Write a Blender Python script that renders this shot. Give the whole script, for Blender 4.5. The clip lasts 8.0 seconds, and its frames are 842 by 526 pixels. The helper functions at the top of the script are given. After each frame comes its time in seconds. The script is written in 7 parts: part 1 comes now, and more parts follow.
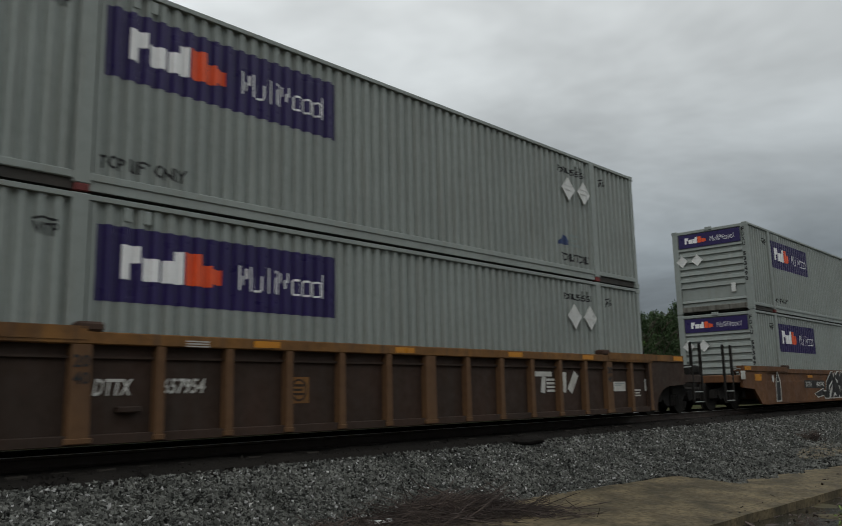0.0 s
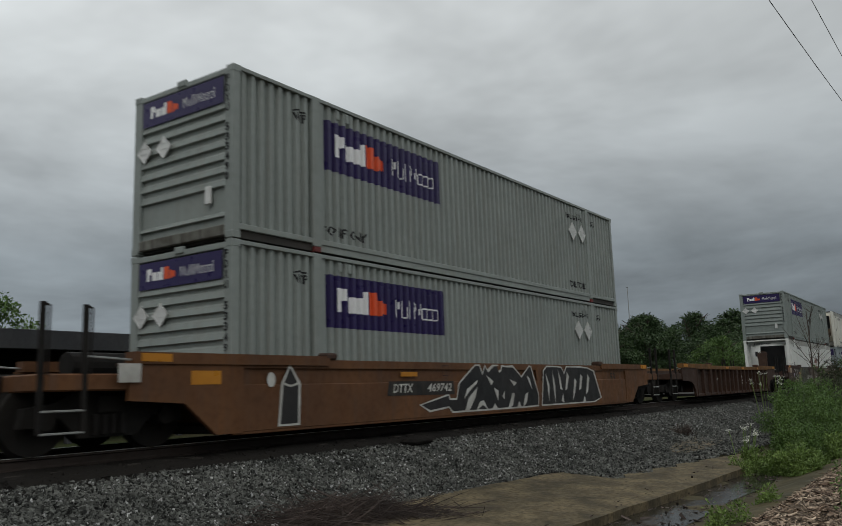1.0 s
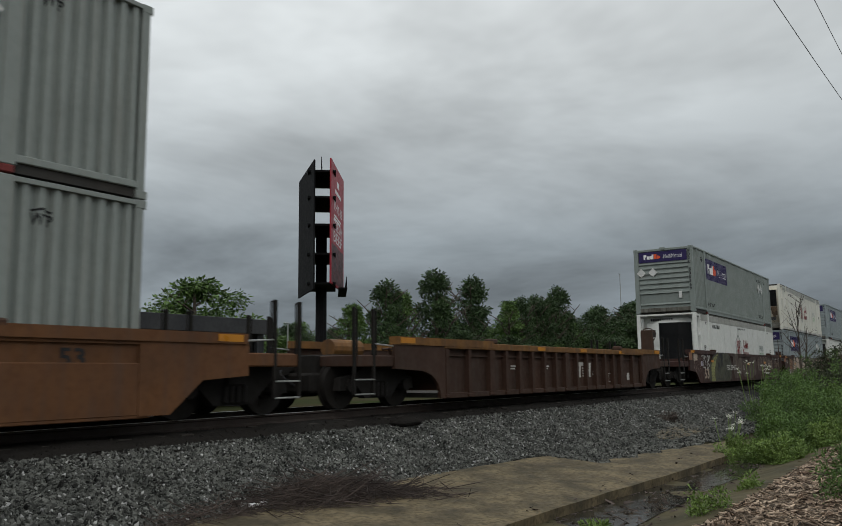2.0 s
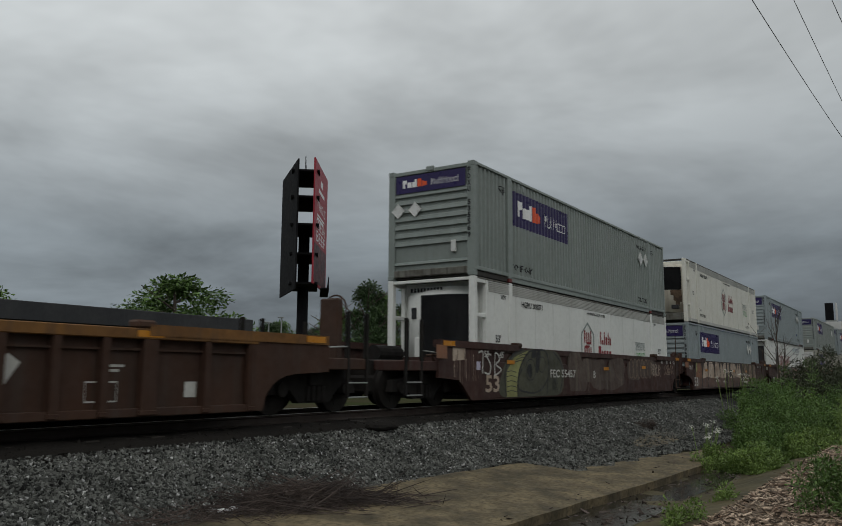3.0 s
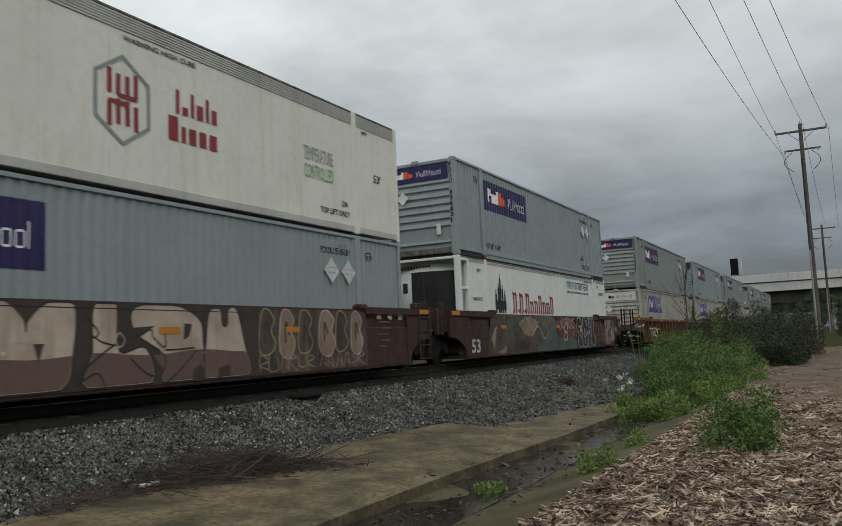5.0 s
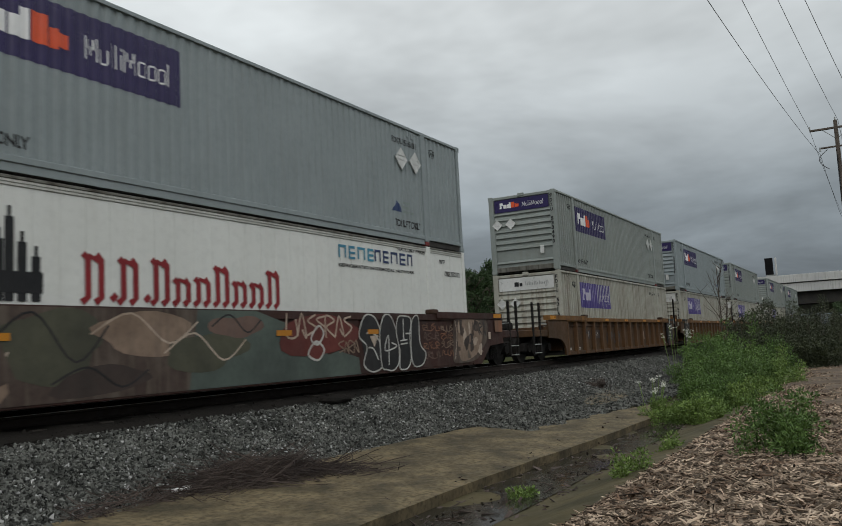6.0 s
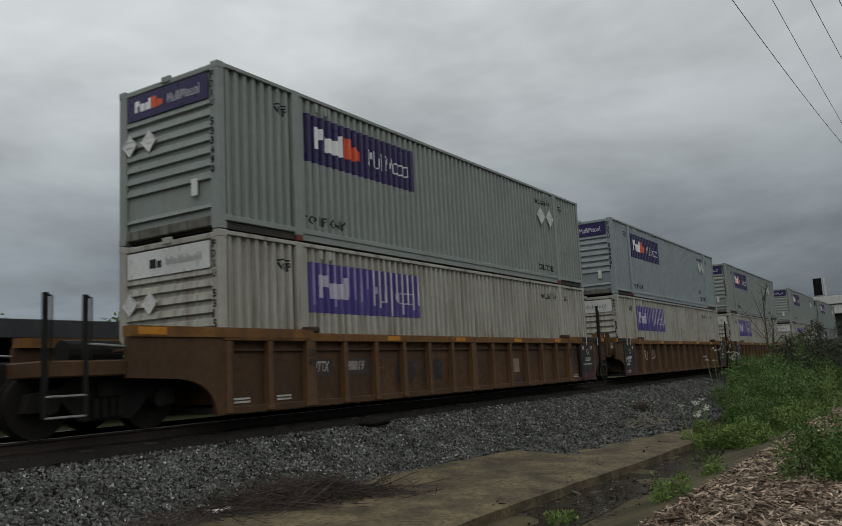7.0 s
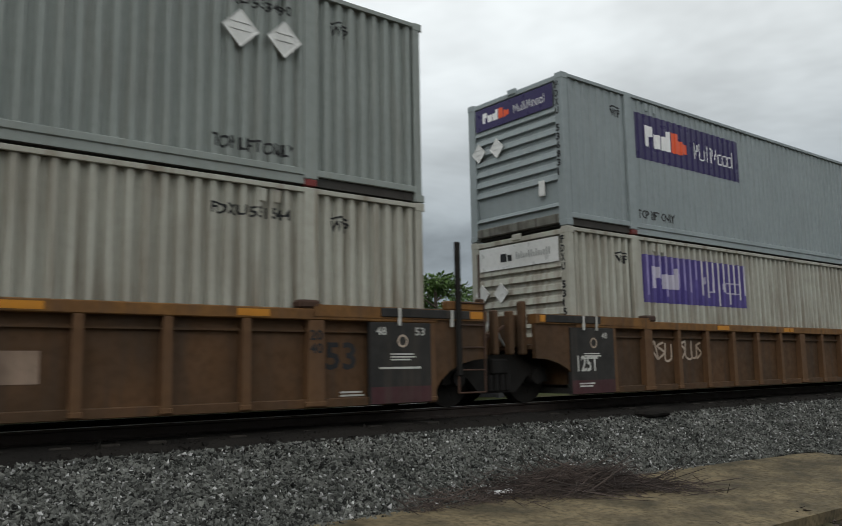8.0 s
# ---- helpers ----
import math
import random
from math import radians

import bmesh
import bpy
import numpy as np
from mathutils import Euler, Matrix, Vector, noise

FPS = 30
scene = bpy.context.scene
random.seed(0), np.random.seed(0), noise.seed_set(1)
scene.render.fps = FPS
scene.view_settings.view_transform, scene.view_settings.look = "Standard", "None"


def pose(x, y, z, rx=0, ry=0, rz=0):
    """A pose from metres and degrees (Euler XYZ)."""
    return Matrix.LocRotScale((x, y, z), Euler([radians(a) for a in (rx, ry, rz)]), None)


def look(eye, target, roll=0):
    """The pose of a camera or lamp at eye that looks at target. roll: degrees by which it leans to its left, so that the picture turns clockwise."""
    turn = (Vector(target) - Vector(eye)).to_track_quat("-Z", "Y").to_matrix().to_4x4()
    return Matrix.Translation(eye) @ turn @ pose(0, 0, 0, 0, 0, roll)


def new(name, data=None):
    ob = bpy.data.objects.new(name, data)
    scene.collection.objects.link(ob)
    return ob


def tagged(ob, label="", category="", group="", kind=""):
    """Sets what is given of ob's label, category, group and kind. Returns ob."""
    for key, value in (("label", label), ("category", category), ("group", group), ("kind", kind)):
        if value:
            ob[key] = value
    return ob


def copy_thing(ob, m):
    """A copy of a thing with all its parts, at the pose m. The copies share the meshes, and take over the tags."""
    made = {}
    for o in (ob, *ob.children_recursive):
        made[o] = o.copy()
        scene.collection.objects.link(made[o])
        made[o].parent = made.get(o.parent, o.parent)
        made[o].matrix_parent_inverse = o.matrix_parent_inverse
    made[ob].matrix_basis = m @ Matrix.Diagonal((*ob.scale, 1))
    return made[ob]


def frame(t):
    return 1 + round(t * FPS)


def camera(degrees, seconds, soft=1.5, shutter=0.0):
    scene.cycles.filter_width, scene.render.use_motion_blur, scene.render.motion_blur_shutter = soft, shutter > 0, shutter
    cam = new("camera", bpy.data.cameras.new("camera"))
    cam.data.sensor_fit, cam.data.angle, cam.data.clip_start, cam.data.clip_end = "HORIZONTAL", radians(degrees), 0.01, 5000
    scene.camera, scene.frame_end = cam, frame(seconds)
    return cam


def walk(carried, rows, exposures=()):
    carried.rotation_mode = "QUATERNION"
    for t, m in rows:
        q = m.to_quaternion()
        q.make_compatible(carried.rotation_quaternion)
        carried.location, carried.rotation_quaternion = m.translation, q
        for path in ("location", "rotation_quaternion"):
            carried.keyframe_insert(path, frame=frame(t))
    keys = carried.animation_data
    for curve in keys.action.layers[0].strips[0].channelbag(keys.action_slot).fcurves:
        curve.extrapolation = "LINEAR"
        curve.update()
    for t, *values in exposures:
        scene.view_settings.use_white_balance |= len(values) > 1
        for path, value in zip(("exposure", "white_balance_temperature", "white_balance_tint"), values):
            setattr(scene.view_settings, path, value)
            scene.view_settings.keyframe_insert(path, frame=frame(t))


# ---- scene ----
# A hand-held camera stands beside the track and pans along a passing train.
# World: x runs along the track, y across it, z up; the rail tops lie at RAIL_Z.
cam = camera(55.92, 8.0, soft=0.8, shutter=0.1)
PATH = [
    (0.0, pose(-0.060, 0.158, 0.742, 99.54, 1.23, -47.28)),
    (0.5, pose(-0.147, 0.101, 0.761, 99.69, 1.31, -51.71)),
    (1.0, pose(-0.027, 0.115, 0.796, 99.22, 1.84, -54.93)),
    (1.5, pose(-0.079, 0.016, 0.823, 97.78, 0.93, -55.11)),
    (1.7, pose(-0.098, 0.046, 0.800, 97.77, 0.86, -55.41)),
    (2.8, pose(0.021, 0.052, 0.813, 98.45, -0.07, -56.01)),
    (3.0, pose(0.064, 0.063, 0.856, 98.03, -0.30, -56.90)),
    (3.5, pose(0.153, 0.106, 0.811, 99.15, -0.07, -58.45)),
    (4.0, pose(-0.079, 0.044, 0.836, 99.06, 0.23, -59.28)),
    (4.5, pose(0.059, 0.064, 0.790, 97.43, 1.25, -60.42)),
    (5.0, pose(0.026, -0.048, 0.766, 95.79, 2.51, -62.27)),
    (5.2, pose(0.115, -0.037, 0.774, 95.54, 3.37, -61.57)),
    (6.3, pose(0.069, -0.033, 0.771, 96.32, 2.41, -58.92)),
    (6.5, pose(0.110, -0.079, 0.791, 96.18, 2.50, -57.55)),
    (7.0, pose(0.030, -0.122, 0.772, 97.86, 2.87, -57.17)),
    (7.3, pose(-0.060, -0.059, 0.794, 98.47, 0.40, -47.46)),
    (7.5, pose(-0.010, -0.087, 0.840, 97.13, 1.43, -41.04)),
    (8.0, pose(0.030, 0.146, 0.749, 97.63, 1.00, -38.49)),
]
walk(cam, PATH, exposures=[(0.0, -0.2), (0.5, -0.05), (1.0, -0.3), (1.5, 0.02), (3.0, -0.4), (3.5, -0.25), (4.0, 0.0), (4.5, 0.0), (5.0, 0.05), (6.5, -0.1), (7.0, -0.3), (7.5, 0.2), (8.0, 0.2)])

TRACK_Y, RAIL_Z = 10.82, 0.14
SPEED, GAIN = 17.674, 0.0000


def way_gone(t):
    """How far the train has rolled towards -x after t seconds."""
    return SPEED * t + 0.5 * GAIN * t * t


# ---- world and sun: a closed overcast sky ----
def build_world():
    world = bpy.data.worlds.new("overcast_sky")
    scene.world = world
    world.use_nodes = True
    nt = world.node_tree
    nt.nodes.clear()
    out = nt.nodes.new("ShaderNodeOutputWorld")
    bg = nt.nodes.new("ShaderNodeBackground")
    sky = nt.nodes.new("ShaderNodeTexSky")
    sky.sky_type, sky.sun_disc = "NISHITA", False
    sky.sun_elevation, sky.sun_rotation = radians(52), radians(200)
    sky.air_density, sky.dust_density = 1.0, 4.0
    dim = nt.nodes.new("ShaderNodeMix")
    dim.data_type, dim.blend_type = "RGBA", "MULTIPLY"
    dim.inputs[0].default_value = 1.0
    dim.inputs[7].default_value = (0.055, 0.055, 0.055, 1)
    nt.links.new(sky.outputs[0], dim.inputs[6])
    co = nt.nodes.new("ShaderNodeTexCoord")
    sep = nt.nodes.new("ShaderNodeSeparateXYZ")
    nt.links.new(co.outputs["Generated"], sep.inputs[0])
    # clouds on a flat layer: direction divided by its height
    up = nt.nodes.new("ShaderNodeMath")
    up.operation = "ADD"
    up.inputs[1].default_value = 0.16
    nt.links.new(sep.outputs[2], up.inputs[0])
    floor_ = nt.nodes.new("ShaderNodeMath")
    floor_.operation = "MAXIMUM"
    floor_.inputs[1].default_value = 0.08
    nt.links.new(up.outputs[0], floor_.inputs[0])
    lay = nt.nodes.new("ShaderNodeVectorMath")
    lay.operation = "DIVIDE"
    nt.links.new(co.outputs["Generated"], lay.inputs[0])
    comb = nt.nodes.new("ShaderNodeCombineXYZ")
    for i in range(3):
        nt.links.new(floor_.outputs[0], comb.inputs[i])
    nt.links.new(comb.outputs[0], lay.inputs[1])
    n1 = nt.nodes.new("ShaderNodeTexNoise")
    n1.inputs["Scale"].default_value, n1.inputs["Detail"].default_value = 0.85, 5.0
    n1.inputs["Roughness"].default_value = 0.58
    n1.inputs["Distortion"].default_value = 0.25
    nt.links.new(lay.outputs[0], n1.inputs["Vector"])
    # an overcast sky is about three times as bright at the zenith as at the horizon
    ramp = nt.nodes.new("ShaderNodeValToRGB")
    ramp.color_ramp.elements[0].position, ramp.color_ramp.elements[0].color = 0.0, (0.155, 0.185, 0.212, 1)
    ramp.color_ramp.elements[1].position, ramp.color_ramp.elements[1].color = 0.75, (1.16, 1.2, 1.2, 1)
    e = ramp.color_ramp.elements.new(0.16)
    e.color = (0.285, 0.325, 0.352, 1)
    e = ramp.color_ramp.elements.new(0.36)
    e.color = (0.64, 0.68, 0.692, 1)
    nt.links.new(sep.outputs[2], ramp.inputs[0])
    cl = nt.nodes.new("ShaderNodeMapRange")
    cl.inputs[1].default_value, cl.inputs[2].default_value = 0.3, 0.7
    cl.inputs[3].default_value, cl.inputs[4].default_value = 0.6, 1.38
    nt.links.new(n1.outputs[0], cl.inputs[0])
    tone = nt.nodes.new("ShaderNodeVectorMath")
    tone.operation = "SCALE"
    nt.links.new(ramp.outputs[0], tone.inputs[0])
    nt.links.new(cl.outputs[0], tone.inputs["Scale"])
    # a darker bank of cloud lies down the line, towards +x
    level = nt.nodes.new("ShaderNodeVectorMath")
    level.operation = "MULTIPLY"
    level.inputs[1].default_value = (1, 1, 0)
    nt.links.new(co.outputs["Generated"], level.inputs[0])
    unit = nt.nodes.new("ShaderNodeVectorMath")
    unit.operation = "NORMALIZE"
    nt.links.new(level.outputs[0], unit.inputs[0])
    along = nt.nodes.new("ShaderNodeSeparateXYZ")
    nt.links.new(unit.outputs[0], along.inputs[0])
    bank = nt.nodes.new("ShaderNodeMapRange")
    bank.interpolation_type = "SMOOTHSTEP"
    for i, v in enumerate((0.9, 1.0, 1.07, 0.82)):
        bank.inputs[i + 1].default_value = v
    nt.links.new(along.outputs[0], bank.inputs[0])
    banked = nt.nodes.new("ShaderNodeVectorMath")
    banked.operation = "SCALE"
    nt.links.new(tone.outputs[0], banked.inputs[0])
    nt.links.new(bank.outputs[0], banked.inputs["Scale"])
    mix = nt.nodes.new("ShaderNodeMix")
    mix.data_type = "RGBA"
    mix.inputs[0].default_value = 0.93
    nt.links.new(dim.outputs[2], mix.inputs[6])
    nt.links.new(banked.outputs[0], mix.inputs[7])
    nt.links.new(mix.outputs[2], bg.inputs[0])
    bg.inputs[1].default_value = 1.0
    nt.links.new(bg.outputs[0], out.inputs[0])


build_world()
sun_data = bpy.data.lights.new("sun", "SUN")
sun_data.energy, sun_data.angle, sun_data.color = 0.55, radians(40), (1.0, 0.97, 0.93)
sun = new("sun", sun_data)
sun.matrix_world = look((-50, -25, 50), (10, 10, 0))


# ---- materials ----
def mat(name, col, col2=None, fine=9.0, coarse=0.8, rough=0.6, metal=0.0, bump=0.1, bump_scale=60.0,
        streak=0.0, grime=(0.06, 0.05, 0.04), random_tint=0.0, island=0.0, spec=0.3, grain=0.18):
    """Painted, worn or natural surface: two scales of colour noise, run-off streaks, grain."""
    m = bpy.data.materials.new(name)
    m.use_nodes = True
    nt = m.node_tree
    b = nt.nodes["Principled BSDF"]
    b.inputs["Roughness"].default_value, b.inputs["Metallic"].default_value = rough, metal
    b.inputs["Specular IOR Level"].default_value = spec
    col2 = col2 or tuple(c * 0.75 for c in col)
    co = nt.nodes.new("ShaderNodeTexCoord")

    def noise_at(scale, detail=4.0, vec=None):
        n = nt.nodes.new("ShaderNodeTexNoise")
        n.inputs["Scale"].default_value, n.inputs["Detail"].default_value = scale, detail
        nt.links.new(vec or co.outputs["Object"], n.inputs["Vector"])
        return n.outputs[0]

    def mixed(fac, a, c):
        x = nt.nodes.new("ShaderNodeMix")
        x.data_type = "RGBA"
        for socket, v in ((x.inputs[0], fac), (x.inputs[6], a), (x.inputs[7], c)):
            if hasattr(v, "is_linked"):
                nt.links.new(v, socket)
            elif isinstance(v, tuple):
                socket.default_value = (*v, 1)
            else:
                socket.default_value = v
        return x.outputs[2]

    def spread(value, lo, hi, a=0.0, c=1.0):
        r = nt.nodes.new("ShaderNodeMapRange")
        for i, v in enumerate((lo, hi, a, c)):
            r.inputs[i + 1].default_value = v
        nt.links.new(value, r.inputs[0])
        return r.outputs[0]

    colour = mixed(spread(noise_at(coarse), 0.35, 0.65), col, col2)
    colour = mixed(spread(noise_at(fine), 0.45, 0.75, 0.0, grain), colour, tuple(c * 0.6 for c in col2))
    if streak:
        mp = nt.nodes.new("ShaderNodeMapping")
        mp.inputs["Scale"].default_value = (5.0, 5.0, 0.35)
        nt.links.new(co.outputs["Object"], mp.inputs[0])
        colour = mixed(spread(noise_at(1.3, 5.0, mp.outputs[0]), 0.5, 0.72, 0.0, streak), colour, grime)
    if random_tint or island:
        if island:
            r = nt.nodes.new("ShaderNodeNewGeometry").outputs["Random Per Island"]
        else:
            r = nt.nodes.new("ShaderNodeObjectInfo").outputs["Random"]
        h = nt.nodes.new("ShaderNodeHueSaturation")
        amount = random_tint or island
        nt.links.new(spread(r, 0, 1, 1 - amount, 1 + amount), h.inputs["Value"])
        nt.links.new(colour, h.inputs["Color"])
        colour = h.outputs[0]
    nt.links.new(colour, b.inputs["Base Color"])
    nt.links.new(spread(noise_at(fine * 0.5), 0.3, 0.7, max(0.05, rough - 0.12), min(1, rough + 0.12)), b.inputs["Roughness"])
    if bump:
        bp = nt.nodes.new("ShaderNodeBump")
        bp.inputs["Strength"].default_value, bp.inputs["Distance"].default_value = bump, 0.01
        nt.links.new(noise_at(bump_scale, 3.0), bp.inputs["Height"])
        nt.links.new(bp.outputs[0], b.inputs["Normal"])
    return m


M_GREEN_GREY = mat("pale_green_grey_paint", (0.245, 0.272, 0.256), (0.218, 0.242, 0.228), rough=0.5, streak=0.3, grime=(0.2, 0.19, 0.16), random_tint=0.05)
M_BLUE_GREY = mat("blue_grey_paint", (0.25, 0.287, 0.295), (0.225, 0.26, 0.267), rough=0.5, streak=0.15, grime=(0.16, 0.16, 0.15), random_tint=0.05)
M_OLIVE_GREY = mat("olive_grey_paint", (0.225, 0.255, 0.24), (0.2, 0.23, 0.215), rough=0.5, streak=0.2, grime=(0.15, 0.15, 0.13), random_tint=0.05)
M_BEIGE_GREY = mat("sun_bleached_beige_grey_paint", (0.37, 0.37, 0.32), (0.31, 0.3, 0.255), rough=0.6, streak=0.8, grime=(0.16, 0.128, 0.092), random_tint=0.05)
# dark steel; the same near-black is the painted shade under the bridge
M_DARK_GAP = mat("dark_steel_and_gap_shade", (0.03, 0.03, 0.028), (0.045, 0.04, 0.035), rough=0.8)
M_PURPLE = mat("deep_purple_sign_film", (0.026, 0.017, 0.085), (0.022, 0.015, 0.072), rough=0.35, bump=0.02)
M_PURPLE_FADED = mat("faded_purple_sign_film", (0.06, 0.045, 0.2), (0.09, 0.07, 0.24), coarse=1.6, rough=0.6, streak=0.15, grime=(0.3, 0.28, 0.4))
M_WORN = mat("bleached_white_film", (0.5, 0.5, 0.52), (0.36, 0.34, 0.42), coarse=3, rough=0.6, bump=0.0)
M_WORN_PURPLE = mat("bleached_purple_film", (0.27, 0.24, 0.42), (0.18, 0.155, 0.36), coarse=3, rough=0.6, bump=0.0)
M_WHITE_MARK = mat("white_sign_film", (0.78, 0.78, 0.78), (0.7, 0.7, 0.7), rough=0.4, bump=0.0)
M_PALE_MARK = mat("worn_white_sign_film", (0.5, 0.48, 0.55), (0.4, 0.37, 0.5), rough=0.5, bump=0.0)
M_ORANGE_MARK = mat("orange_red_sign_film", (0.72, 0.1, 0.03), (0.62, 0.08, 0.03), rough=0.4, bump=0.0)
M_BLACK_MARK = mat("black_stencil_paint", (0.012, 0.013, 0.015), (0.02, 0.02, 0.021), rough=0.7, bump=0.0)
M_PLACARD = mat("white_placard_aluminium", (0.68, 0.68, 0.66), (0.5, 0.5, 0.48), rough=0.35, metal=0.2)
M_RED_BLOCK = mat("red_corner_paint", (0.17, 0.028, 0.026), (0.11, 0.022, 0.02), rough=0.6)
M_REEFER = mat("white_reefer_skin", (0.68, 0.69, 0.66), (0.63, 0.64, 0.61), rough=0.4, streak=0.12, grime=(0.42, 0.4, 0.34), random_tint=0.03)
M_CREAM = mat("cream_reefer_skin", (0.68, 0.67, 0.6), (0.63, 0.62, 0.55), rough=0.45, streak=0.25, grime=(0.45, 0.38, 0.26), random_tint=0.03)
M_REEFER_SOOT = mat("sooty_cream_housing", (0.6, 0.57, 0.49), (0.5, 0.46, 0.37), coarse=1.6, rough=0.5, streak=0.45, grime=(0.16, 0.1, 0.06))
M_SOOT = mat("black_brown_exhaust_soot", (0.045, 0.03, 0.02), (0.16, 0.11, 0.07), coarse=4.0, rough=0.9, bump=0.0, grain=0.5)
M_RIDGED = mat("pale_ridged_aluminium_rail", (0.46, 0.46, 0.43), (0.38, 0.38, 0.35), rough=0.45, streak=0.3, grime=(0.25, 0.23, 0.19))
M_GRILLE = mat("black_radiator_grille", (0.018, 0.019, 0.021), (0.03, 0.03, 0.032), rough=0.55, bump=0.5, bump_scale=120)
M_ALU = mat("grey_aluminium_rail", (0.33, 0.34, 0.33), (0.25, 0.26, 0.25), rough=0.4, metal=0.3, streak=0.4, grime=(0.14, 0.13, 0.11))
M_MAROON_MARK = mat("dark_red_sign_film", (0.24, 0.018, 0.022), (0.2, 0.016, 0.02), rough=0.4, bump=0.0)
M_GREY_MARK = mat("grey_green_sign_film", (0.22, 0.26, 0.25), (0.2, 0.24, 0.23), rough=0.4, bump=0.0)
M_GREEN_MARK = mat("green_sign_film", (0.09, 0.35, 0.1), (0.08, 0.3, 0.09), rough=0.4, bump=0.0)
M_TEAL_MARK = mat("teal_sign_film", (0.05, 0.26, 0.36), (0.05, 0.2, 0.3), rough=0.4, bump=0.0)
M_NAVY_MARK = mat("navy_sign_film", (0.02, 0.04, 0.12), (0.02, 0.035, 0.1), rough=0.4, bump=0.0)
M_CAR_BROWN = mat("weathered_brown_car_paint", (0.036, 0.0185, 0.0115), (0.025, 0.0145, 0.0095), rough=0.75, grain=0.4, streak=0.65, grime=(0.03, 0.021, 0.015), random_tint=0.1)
# side posts: a lighter brown than the recessed panels between them
M_CAR_RIB = mat("tan_brown_post_paint", (0.125, 0.063, 0.026), (0.08, 0.042, 0.02), rough=0.7, streak=0.4, grime=(0.045, 0.03, 0.02))
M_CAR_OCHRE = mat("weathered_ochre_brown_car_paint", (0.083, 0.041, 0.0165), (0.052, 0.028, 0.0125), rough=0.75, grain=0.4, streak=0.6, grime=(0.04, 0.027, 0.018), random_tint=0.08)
M_CAR_YELLOW = mat("faded_yellow_orange_car_paint", (0.2, 0.093, 0.022), (0.105, 0.05, 0.017), coarse=1.4, rough=0.7, streak=0.7, grime=(0.06, 0.035, 0.022), grain=0.45)
M_CAR_ORANGE = mat("weathered_orange_car_paint", (0.135, 0.057, 0.02), (0.09, 0.039, 0.016), rough=0.7, grain=0.4, streak=0.65, grime=(0.08, 0.045, 0.03))
M_CAR_MAROON = mat("weathered_maroon_car_paint", (0.048, 0.019, 0.014), (0.034, 0.0155, 0.0125), rough=0.7, streak=0.5, grime=(0.05, 0.04, 0.035))
M_CAR_DULL = mat("dull_red_brown_car_paint", (0.05, 0.023, 0.0135), (0.036, 0.0185, 0.012), rough=0.75, streak=0.6, grime=(0.045, 0.033, 0.026))
M_REFLECTOR = mat("amber_reflective_strip", (0.5, 0.21, 0.018), (0.4, 0.16, 0.016), rough=0.35, bump=0.0)
M_BLACK_PLATE = mat("black_panel_paint", (0.016, 0.0155, 0.015), (0.024, 0.022, 0.02), rough=0.75, streak=0.3, grime=(0.09, 0.07, 0.05))
M_CAST = mat("black_cast_steel", (0.01, 0.0092, 0.0085), (0.016, 0.014, 0.012), rough=0.85, bump=0.25, spec=0.2)
M_RUST = mat("rusty_steel", (0.07, 0.036, 0.023), (0.042, 0.025, 0.018), rough=0.85, bump=0.3)
M_TREAD = mat("worn_wheel_steel", (0.011, 0.01, 0.0095), (0.016, 0.014, 0.012), rough=0.85, metal=0.0, spec=0.2)
M_RAIL = mat("brown_rail_web", (0.035, 0.025, 0.02), (0.026, 0.019, 0.016), rough=0.8)
M_RAIL_TOP = mat("polished_rail_head", (0.6, 0.6, 0.58), (0.5, 0.49, 0.47), rough=0.42, metal=0.7, bump=0.02)
M_TIE = mat("dark_creosoted_timber", (0.02, 0.017, 0.014), (0.032, 0.027, 0.022), fine=20, rough=0.9, bump=0.5)
M_SPRAY_BLACK = mat("black_spray_paint", (0.013, 0.013, 0.014), (0.024, 0.022, 0.022), rough=0.5, bump=0.0)
M_SPRAY_DARK = mat("dark_brown_spray_paint", (0.035, 0.026, 0.022), (0.05, 0.035, 0.03), coarse=2, rough=0.6, bump=0.0)
M_GRIMY = mat("grimy_grey_sill_paint", (0.17, 0.17, 0.15), (0.1, 0.095, 0.08), coarse=2.5, rough=0.8, streak=0.95, grime=(0.035, 0.028, 0.02), grain=0.5)
M_SPRAY_WHITE = mat("white_spray_paint", (0.52, 0.52, 0.49), (0.36, 0.35, 0.32), coarse=3, rough=0.55, bump=0.0)
M_SPRAY_PALE = mat("pale_pinkish_spray_paint", (0.47, 0.385, 0.31), (0.32, 0.245, 0.185), coarse=1.6, rough=0.6, streak=0.4, grime=(0.14, 0.11, 0.09), bump=0.0)
M_SPRAY_PINK = mat("brownish_pink_spray_and_shade", (0.15, 0.095, 0.075), (0.105, 0.066, 0.054), coarse=1.2, rough=0.6, streak=0.4, grime=(0.11, 0.08, 0.07), bump=0.0)
M_SPRAY_GREEN = mat("grey_green_spray_paint", (0.09, 0.115, 0.098), (0.055, 0.068, 0.06), coarse=1.1, rough=0.6, bump=0.0)
M_SPRAY_YELLOW = mat("yellow_green_spray_paint", (0.27, 0.27, 0.11), (0.18, 0.18, 0.07), coarse=2, rough=0.6, bump=0.0)
